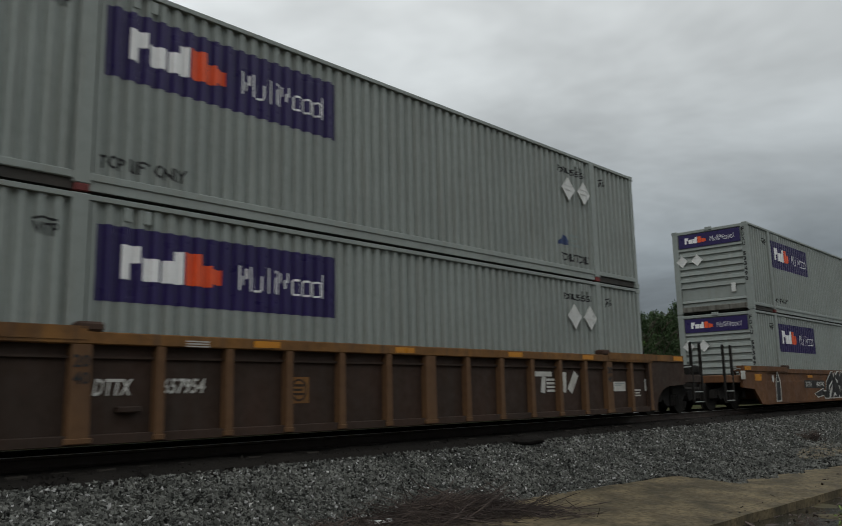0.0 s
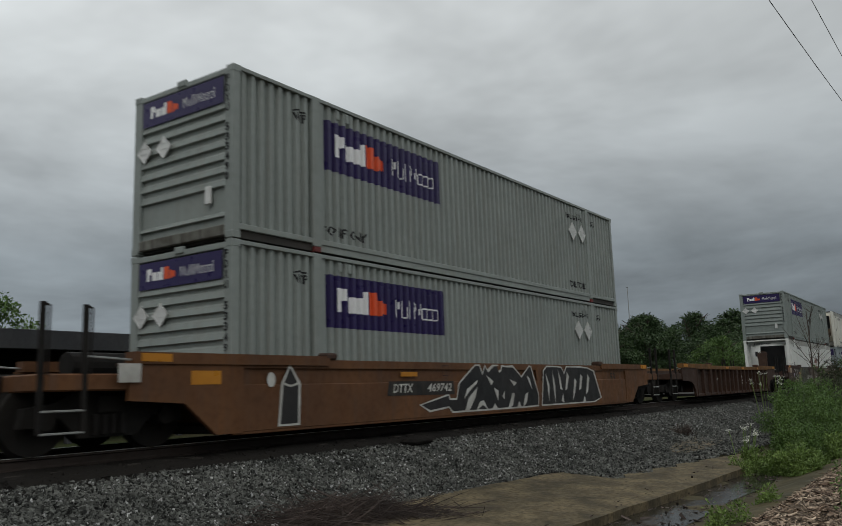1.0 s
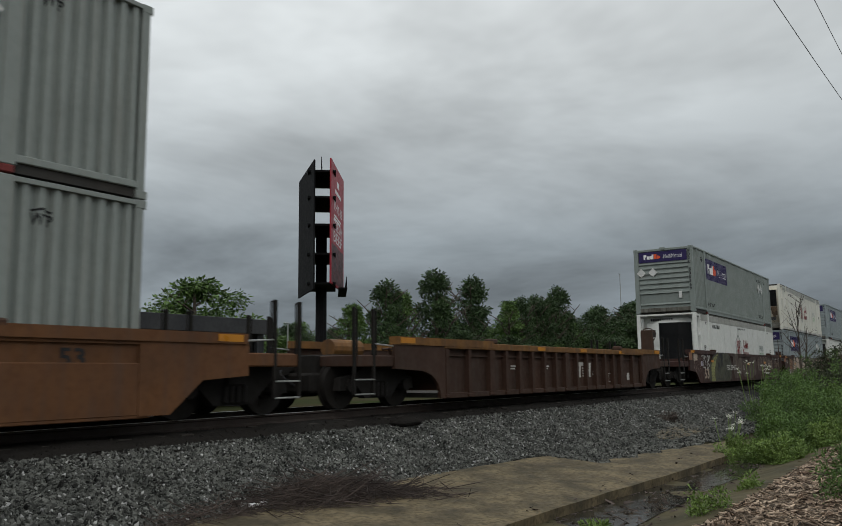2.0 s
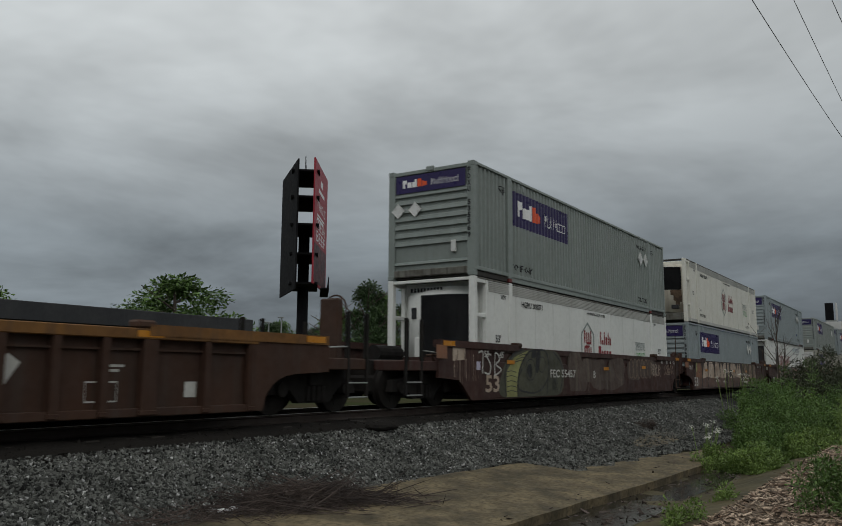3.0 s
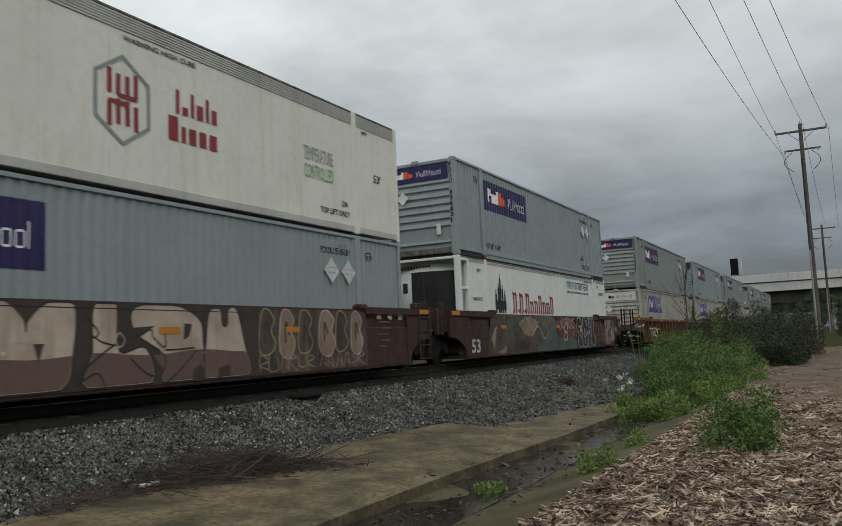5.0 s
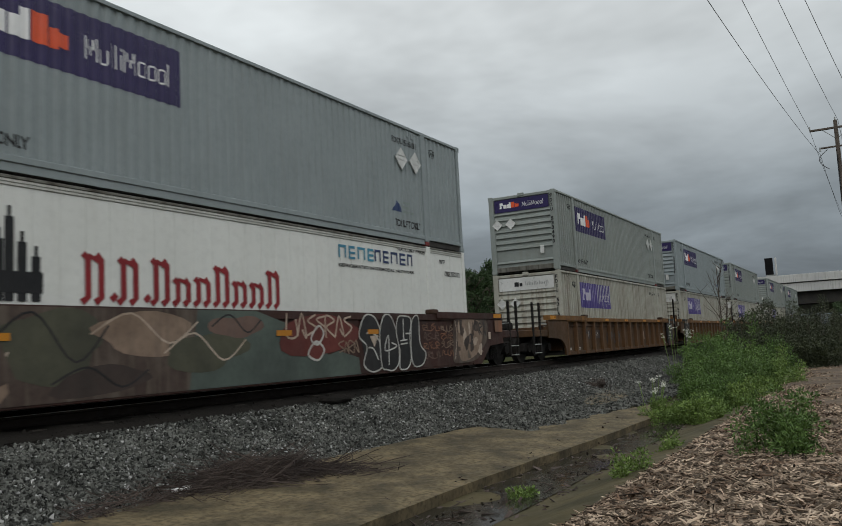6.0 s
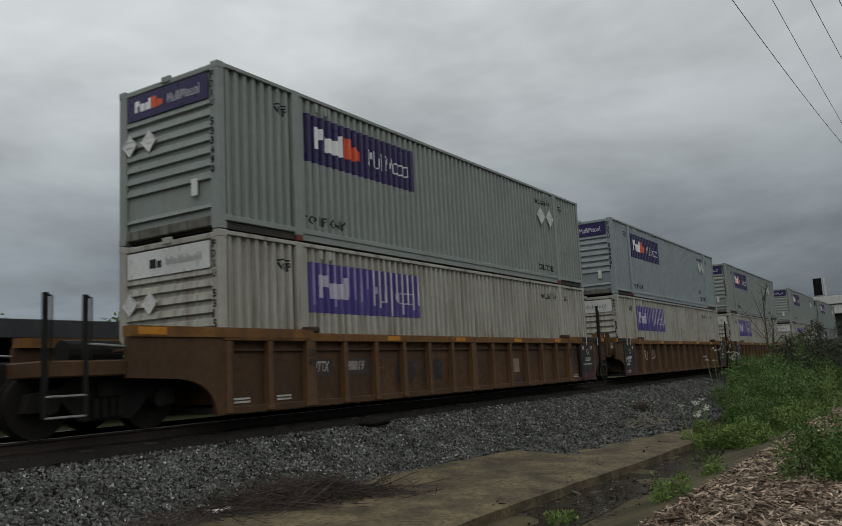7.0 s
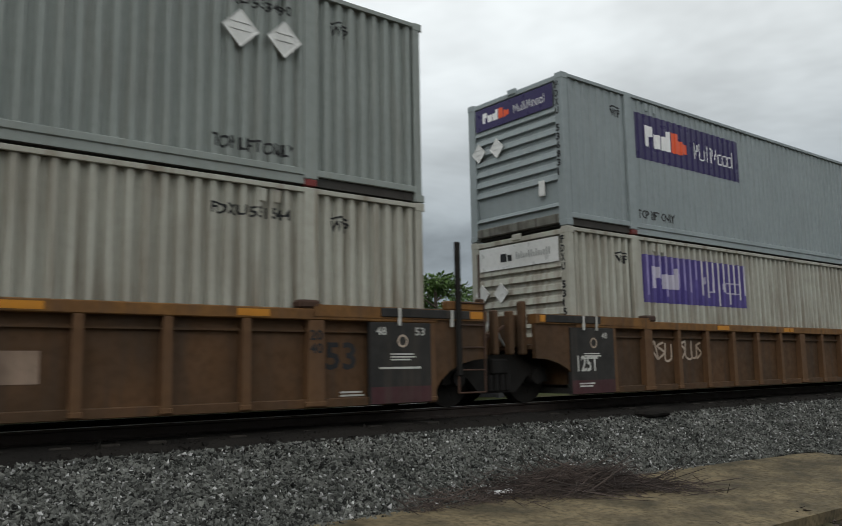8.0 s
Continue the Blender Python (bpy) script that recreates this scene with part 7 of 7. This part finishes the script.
def build_trees():
    protos = [make_tree("broad", 10.0, 1, M_LEAF), make_tree("broad", 10.0, 2, M_LEAF_DARK), make_tree("tall", 10.0, 3, M_LEAF_DARK), make_tree("tall", 10.0, 4, M_LEAF)]
    spots = [(0, 29.5, 61.3, 10.8, 1.0), (0, 50.4, 60.5, 11.0, 1.55), (1, 60, 66, 7.5, 1.1), (0, 66, 62, 7.6, 1.0), (3, 73, 60, 9.6, 1.2), (2, 80, 60, 13.2, 1.1), (3, 86, 62, 12.2, 1.1), (2, 91, 60, 15.6, 1.05), (3, 96, 62, 12.0, 1.1),
             (2, 101, 60, 15.6, 1.1), (0, 108, 64, 9.5, 1.3), (2, 117, 60, 13.8, 1.0), (2, 124, 61, 14.6, 0.95), (2, 131, 60, 16.6, 0.95), (0, 138, 62, 11.0, 1.3), (1, 147, 66, 12.5, 1.3), (1, 152, 52, 14.6, 1.3),
             (1, 160, 46, 15.5, 1.3), (1, 168, 40, 16.0, 1.3), (1, 152, 38, 13.0, 1.3), (1, 180, 34, 15.0, 1.3), (1, 112, 70, 10.0, 1.4), (1, 126, 72, 10.0, 1.4), (1, 140, 74, 11.0, 1.4), (0, 98, 72, 9.0, 1.4), (1, 84, 72, 8.0, 1.4), (1, 40, 70, 6.0, 1.3),
             (1, 172, 60, 17.0, 1.3), (1, 120, -14, 9.0, 1.3), (1, 128, -4, 8.0, 1.2), (1, 112, -24, 10.0, 1.3), (0, 104, -10, 7.0, 1.2), (1, 96, -20, 9.0, 1.2), (1, 136, 2.5, 6.5, 1.2), (1, 90, 55, 7.0, 1.4)]
    spots += [(1 if i % 3 else 0, 58 + 5.6 * i, 57 + 5 * math.sin(i * 2.3), 5.5 + 1.6 * math.sin(i * 1.7), 1.7) for i in range(18)]
    spots += [(1, 132, 27, 10, 1.3), (1, 140, 23, 10.5, 1.2), (1, 146, 30, 12, 1.3), (0, 124, 32, 8.5, 1.3), (1, 136, 36, 11, 1.3), (2, 121, 59, 13.8, 1.1), (3, 112, 60, 12.6, 1.2), (2, 128, 60, 14.2, 1.1), (1, 143, 58, 13.0, 1.3), (1, 150, 60, 14.5, 1.3), (1, 157, 56, 15.2, 1.3)]
    used = set()
    for i, (k, x, y, h, w) in enumerate(spots):
        m = pose(x, y, gz(x, y), 0, 0, 67 * i)
        ob = protos[k] if k not in used else copy_thing(protos[k], m)
        ob.matrix_basis = m @ Matrix.Diagonal((w * h / 10, w * h / 10, h / 10, 1))
        used.add(k)


def bush(label, x, y, rx, ry, h, clumps, per, size, material, seed, stems=9, name="bush", z=None):
    rnd = random.Random(seed)
    g = gz(x, y) if z is None else z
    root = tagged(new(name), label, name.replace("_", " "))
    root.matrix_basis = pose(x, y, g)
    bm = bmesh.new()
    cs = []
    each = max(3, clumps // stems)
    for i in range(stems):
        a = rnd.uniform(0, 6.28)
        r = math.sqrt(rnd.random())
        px, py = rx * r * math.cos(a), ry * r * math.sin(a)
        tall = h * (1 - 0.45 * r * r) * rnd.uniform(0.55, 1.18)
        lx, ly = px * 0.12 + rnd.uniform(-0.1, 0.1) * h, py * 0.12 + rnd.uniform(-0.1, 0.1) * h
        rod(bm, (px, py, -0.25), (px + lx, py + ly, tall), 0.006 + 0.005 * h, 5, r2=0.003)
        for j in range(each):
            u = (j + rnd.random()) / each
            w = (0.1 + 0.1 * h) * (1.1 - u)
            cs.append((px + lx * u + rnd.uniform(-w, w), py + ly * u + rnd.uniform(-w, w), tall * (0.08 + 0.95 * u)))
    tagged(part("stalk", bm, M_BARK if h > 2 else material, root), kind="stuff")
    k = 0.08 + 0.055 * h
    leaf_cloud("foliage", cs, per, (k, k, k * 0.9), size, material, root, seed, droop=-0.25)
    return root


def build_bushes():
    weeds = "lush green weeds and saplings beside the ditch"
    for i, (x, y, rx, ry, h, m) in enumerate(((18.8, 3.6, 0.9, 0.6, 0.5, M_LEAF_LIGHT), (21.4, 3.7, 1.4, 0.9, 1.1, M_LEAF), (24.2, 3.7, 1.9, 1.2, 1.6, M_LEAF), (27.4, 5.0, 1.9, 1.1, 1.6, M_LEAF),
                                              (26.2, 2.9, 2.2, 1.0, 1.2, M_LEAF_LIGHT), (29.8, 4.4, 2.6, 1.7, 2.0, M_LEAF), (21.8, 2.8, 1.4, 0.6, 0.7, M_LEAF_LIGHT), (33.0, 5.6, 2.2, 1.0, 1.5, M_LEAF))):
        bush(weeds, x, y, rx, ry, h, 200, 70, 0.075, m, 300 + i, 34)
    for i, (x, y, rx, ry, h) in enumerate(((38, 4.4, 2.6, 2.0, 2.2), (42, 2.6, 2.4, 1.8, 2.5), (46, 5.0, 2.8, 2.0, 2.9), (36, 2.2, 1.8, 1.2, 1.4), (55, 6.0, 4.0, 2.0, 2.6), (64, 3.6, 4.0, 2.6, 3.0), (75, 6.0, 5.0, 2.2, 3.2), (60, -1.5, 4, 2, 2.6), (80, -3.0, 5, 3, 5.0), (92, 5.0, 6, 2.6, 3.6), (70, -6.0, 5, 3, 4.5))):
        bush("dark green dense shrub beyond the weeds", x, y, rx, ry, h, 200, 75, 0.11, M_SHRUB, 340 + i, 32, "shrub")
    bush(weeds, 18.7, 4.45, 0.75, 0.45, 0.45, 90, 50, 0.06, M_LEAF_LIGHT, 309, 16)
    bush("small leafy green weed growing from wood chips", 10.9, 1.12, 0.42, 0.38, 0.8, 90, 60, 0.06, M_LEAF, 370, 18, "weed")
    bush("pale green weed at the edge of the ditch", 10.7, 2.95, 0.4, 0.22, 0.55, 34, 50, 0.06, M_LEAF_LIGHT, 371, 9, "weed")
    bush("pale green weed at the edge of the ditch", 13.0, 2.9, 0.4, 0.2, 0.4, 24, 40, 0.06, M_LEAF_LIGHT, 372, 9, "weed")
    bush("tuft of grass standing in the ditch", 9.6, 4.05, 0.12, 0.1, 0.12, 8, 30, 0.06, M_LEAF_LIGHT, 373, 6, "weed")
    bush("brownish tuft at the foot of the ballast", 24.6, 7.75, 0.4, 0.22, 0.3, 26, 40, 0.05, M_TWIG, 374, 10, "weed")
    # white umbels on stalks
    rnd = random.Random(9)
    for k, (cx, cy, cz, r) in enumerate(((18.9, 4.7, -0.35, 0.3), (27.5, 5.9, 0.85, 0.5))):
        plant = tagged(new("wildflower"), "tall wildflower with white umbels among the weeds", "wildflower")
        plant.matrix_basis = pose(cx, cy, gz(cx, cy))
        g = gz(cx, cy)
        bm = bmesh.new()
        cs = []
        for i in range(14):
            p = (rnd.uniform(-r, r), rnd.uniform(-r, r), cz - g + rnd.uniform(-0.2, 0.25))
            rod(bm, (p[0] * 0.3, p[1] * 0.3, -0.1), p, 0.006, 5)
            cs.append(p)
        tagged(part("stalk", bm, M_LEAF_LIGHT, plant), kind="stuff")
        tagged(leaf_cloud("umbel", cs, 22, (0.07, 0.07, 0.02), 0.035, M_PETAL, plant, 90 + k), kind="stuff")
    # a bare sapling
    bm = bmesh.new()
    rnd = random.Random(17)
    branchy(bm, (0, 0, -0.3), (0.25, 0.1, 5.0), 0.05, rnd, 2, 9)
    for i in range(4):
        branchy(bm, (0, 0, 0.2), (rnd.uniform(-1.1, 1.1), rnd.uniform(-0.6, 0.6), rnd.uniform(2.8, 4.0)), 0.03, rnd, 1, 6)
    sap = tagged(part("sapling", bm, M_BARK), "bare leafless sapling beside the track", "sapling")
    sap.matrix_basis = pose(44.0, 7.0, gz(44, 7.0))


# ---- poles, wires, billboard, bridge, shed ----
ARM = ((2.41, 12.66), (0.85, 12.98), (-0.52, 12.5), (1.97, 11.05))


def build_poles():
    pole = tagged(new("utility_pole"), "weathered timber utility pole with two crossarms", "utility pole", "utility poles")
    bm = bmesh.new()
    rod(bm, (0, 0, -1.5), (0, 0, 12.9), 0.17, 14, r2=0.11)
    part("post", bm, M_POLE, pole, smooth=False)
    part("crossarm", boxed(-0.06, 0.06, -1.42, 1.42, 12.4, 12.52, bevel=0.012), M_POLE, pole)
    part("crossarm", boxed(0.1, 0.2, -1.0, 1.0, 11.3, 11.4, bevel=0.012), M_POLE, pole)
    for y, z in ((1.4, 12.52), (0, 12.9), (-1.4, 12.52), (0.95, 11.15), (-0.85, 11.15)):
        part("insulator", rod(bmesh.new(), (0, y, z), (0, y, z + 0.2), 0.05, 8, r2=0.035), M_ALU, pole)
    for y in (0.75, -0.75):
        part("brace", rod(bmesh.new(), (-0.05, y, 12.42), (-0.05, 0, 11.75), 0.02, 6), M_ALU, pole)
    part("cable_riser", rod(bmesh.new(), (-0.16, 0.1, -0.5), (-0.14, 0.08, 10.8), 0.035, 6), M_WIRE, pole)
    part("pale_guard", rod(bmesh.new(), (-0.17, 0.1, -0.4), (-0.16, 0.09, 5.2), 0.06, 8), M_ALU, pole, "pale cable guard on the pole")
    bm = bmesh.new()
    for k in (0.55, -0.5):
        pts = [(-0.05, k * (1 + 0.9 * math.sin(math.pi * i / 8)), 11.2 - 1.2 * i / 8) for i in range(9)]
        for a, b in zip(pts, pts[1:]):
            rod(bm, a, b, 0.02, 5)
    part("cable_loop", bm, M_WIRE, pole)
    pole.matrix_basis = pose(52.6, 1.0, 0.1)
    copy_thing(pole, pose(105, 0.75, -0.2))
    copy_thing(pole, pose(-6, 2.9, -0.3))
    back = ((3.8, 12.6, 1.6), (3.6, 12.9, 2.6), (3.4, 12.4, 2.6), (4.5, 11.0, 3.6))
    for (ya, za), (yb, zb, sag) in zip(ARM, back):
        for x0, y0, z0, x1, y1, z1 in ((52.6, ya, za, -6, yb, zb), (52.6, ya, za, 105, ya - 0.5, za - 0.2)):
            cu = bpy.data.curves.new("wire", "CURVE")
            cu.dimensions, cu.bevel_depth, cu.bevel_resolution = "3D", 0.011, 1
            sp = cu.splines.new("POLY")
            n = 24
            sp.points.add(n)
            for i in range(n + 1):
                u = i / n
                sp.points[i].co = (x0 + (x1 - x0) * u, y0 + (y1 - y0) * u, z0 + (z1 - z0) * u - sag * u * (1 - u), 1)
            cu.materials.append(M_WIRE)
            tagged(new("wire", cu), "thin dark overhead power line", "power line", "overhead power lines")


def build_billboard():
    """A tall two-sided advertising board on one steel post, seen nearly edge on."""
    board = tagged(new("billboard"), "tall crimson two-sided billboard on a black steel post", "billboard")
    d = Vector((46.5, 40.0, 0)).normalized()
    ang = math.degrees(math.atan2(d.y, d.x))
    board.matrix_basis = pose(45.8, 40.47, -0.7, 0, 0, ang)
    # local x points away from the viewer, local -y to the viewer's right
    part("post", rod(bmesh.new(), (0, 0.2, -0.5), (0, 0.2, 12.5), 0.42, 16), M_BOARD_BACK, board)
    red = Matrix.Translation((0.2, -1.0, 0)) @ Matrix.Rotation(radians(-8.0), 4, "Z")
    bm = boxed(-3.6, 3.6, -0.06, 0.06, 8.1, 17.5, bevel=0.02, turn=red)
    face = part("red_face", bm, M_BOARD_RED, board, "crimson printed face")
    low = boxed(-3.3, 3.3, -0.068, -0.058, 8.3, 11.2, turn=red)
    part("picture", low, M_BOARD_DARK, face)
    for text, z, h in (("THIS IS", 13.9, 0.7), ("FRESH", 12.4, 0.75), ("BEEF", 11.45, 0.8)):
        bm = letters(text, h, -2.4, -0.07, z, width=4.8)
        bmesh.ops.transform(bm, matrix=red, verts=bm.verts[:])
        part("lettering", bm, M_WHITE_MARK, face)
    bm = bmesh.new()
    for x, z, w, h in ((-2.2, 13.4, 4.0, 0.16), (-2.2, 13.15, 3.6, 0.16), (-1.6, 15.3, 3.2, 0.3), (-0.6, 15.95, 1.2, 0.5)):
        box(bm, x, x + w, -0.072, -0.066, z, z + h, turn=red)
    part("white_bar", bm, M_WHITE_MARK, face)
    black = Matrix.Translation((-0.4, 1.35, 0)) @ Matrix.Rotation(radians(11.0), 4, "Z")
    part("black_face", boxed(-3.6, 3.6, -0.06, 0.06, 7.6, 17.2, bevel=0.02, turn=black), M_BOARD_BACK, board, "black sheet-steel back")
    bm = bmesh.new()
    for z in (8.1, 10.3, 12.5, 14.6, 16.6):
        box(bm, -2.6, 2.8, -0.9, 1.2, z, z + 0.16)
    part("frame_beam", bm, M_BOARD_BACK, board)
    bm = bmesh.new()
    box(bm, -3.0, 3.6, -1.75, -1.1, 7.75, 7.83, turn=None)
    for x in (-3.0, -1.6, 0.2, 2.0, 3.6):
        rod(bm, (x, -1.7, 7.8), (x, -1.7, 8.6), 0.03, 6)
    rod(bm, (-3.0, -1.7, 8.6), (3.6, -1.7, 8.6), 0.03, 6)
    part("catwalk", bm, M_BOARD_BACK, board)
    bm = bmesh.new()
    for x in (-1.8, -0.6, 0.9):
        rod(bm, (x, 0.2, 17.0), (x, 0.2, 18.0), 0.03, 6)
    part("lightning_rod", bm, M_BOARD_BACK, board)


def build_bridge():
    bridge = tagged(new("road_bridge"), "pale concrete road bridge over the railway", "bridge")
    # the block between the girders is coloured near-black as their shade
    for name, x0, x1, z0, z1, m in (("parapet", 150, 150.4, 8.9, 10.1, M_PALE_CONCRETE), ("girder", 150.3, 151.4, 7.1, 8.6, M_PALE_CONCRETE), ("deck", 150.0, 162, 8.75, 8.95, M_PALE_CONCRETE),
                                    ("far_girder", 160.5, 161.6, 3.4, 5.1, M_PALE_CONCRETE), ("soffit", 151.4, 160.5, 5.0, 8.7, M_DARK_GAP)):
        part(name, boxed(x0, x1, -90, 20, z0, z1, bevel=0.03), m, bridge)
    for y in (-44, -22, 0.0):
        part("pier", boxed(152, 160, y - 0.6, y + 0.6, -1.5, 7.2, bevel=0.05), M_PALE_CONCRETE, bridge)
    part("abutment", boxed(150.5, 162, 15, 20, -1.5, 8.7), M_PALE_CONCRETE, bridge)
    sign = tagged(new("road_sign"), "road sign panel on the bridge parapet, seen from behind", "sign")
    sign.matrix_basis = pose(150.2, 15.6, 10.1)
    part("panel", boxed(-0.05, 0.05, -0.8, 0.5, 0.2, 3.2, bevel=0.02), M_BOARD_BACK, sign)
    part("edge_panel", boxed(-0.05, 0.6, -1.35, -1.1, 0.2, 3.2, bevel=0.02), M_PALE_CONCRETE, sign)
    part("bracket", boxed(-0.1, 0.1, -1.2, 0.4, 0.0, 0.25), M_ALU, sign)


def build_shed():
    shed = tagged(new("shed"), "long low dark open-sided steel shed behind the railway", "shed")
    bm = bmesh.new()
    xs = steps(-2, 27.7, 0.3)
    top = [(x, 3.42 + (0.04 if i % 2 else 0)) for i, x in enumerate(xs)]
    prism(bm, top + [(27.7, 3.28), (-2, 3.28)], 27.9, 40)
    part("roof", bm, M_SHED, shed)
    part("fascia", boxed(-2, 27.75, 27.8, 27.9, 2.75, 3.45, bevel=0.02), M_SHED, shed)
    part("back_wall", boxed(-2, 27.7, 39.6, 39.9, -0.75, 3.3), M_SHED, shed)
    part("end_wall", boxed(27.4, 27.7, 28.4, 39.6, -0.75, 3.28), M_SHED, shed)
    post = part("post", boxed(-0.1, 0.1, 28.0, 28.2, -0.75, 2.8), M_SHED, shed)
    post.matrix_basis = pose(2, 0, 0)
    for x in (7, 12, 17, 22, 27):
        again(post, shed, pose(x, 0, 0))
    for x, y, h in ((163, 60, 22), (62, 58, 7.4), (92, 50, 5.0), (57, 55, 6.5)):
        lamp = tagged(new("street_lamp"), "thin grey street lamp post in the distance", "street lamp", "distant lamp posts")
        lamp.matrix_basis = pose(x, y, -0.7)
        part("post", rod(bmesh.new(), (0, 0, 0), (0, 0, h), 0.13, 8, r2=0.07), M_ALU, lamp)
        part("lamp_head", boxed(-0.5, 0.3, -0.12, 0.12, h, h + 0.12, bevel=0.03), M_ALU, lamp)


build_ground()
build_track()
build_loose()
build_trees()
build_bushes()
build_poles()
build_billboard()
build_bridge()
build_shed()
lead_car()
graffiti_car()
empty_car()
maroon_cars()
brown_cars()
load_train()
motions()
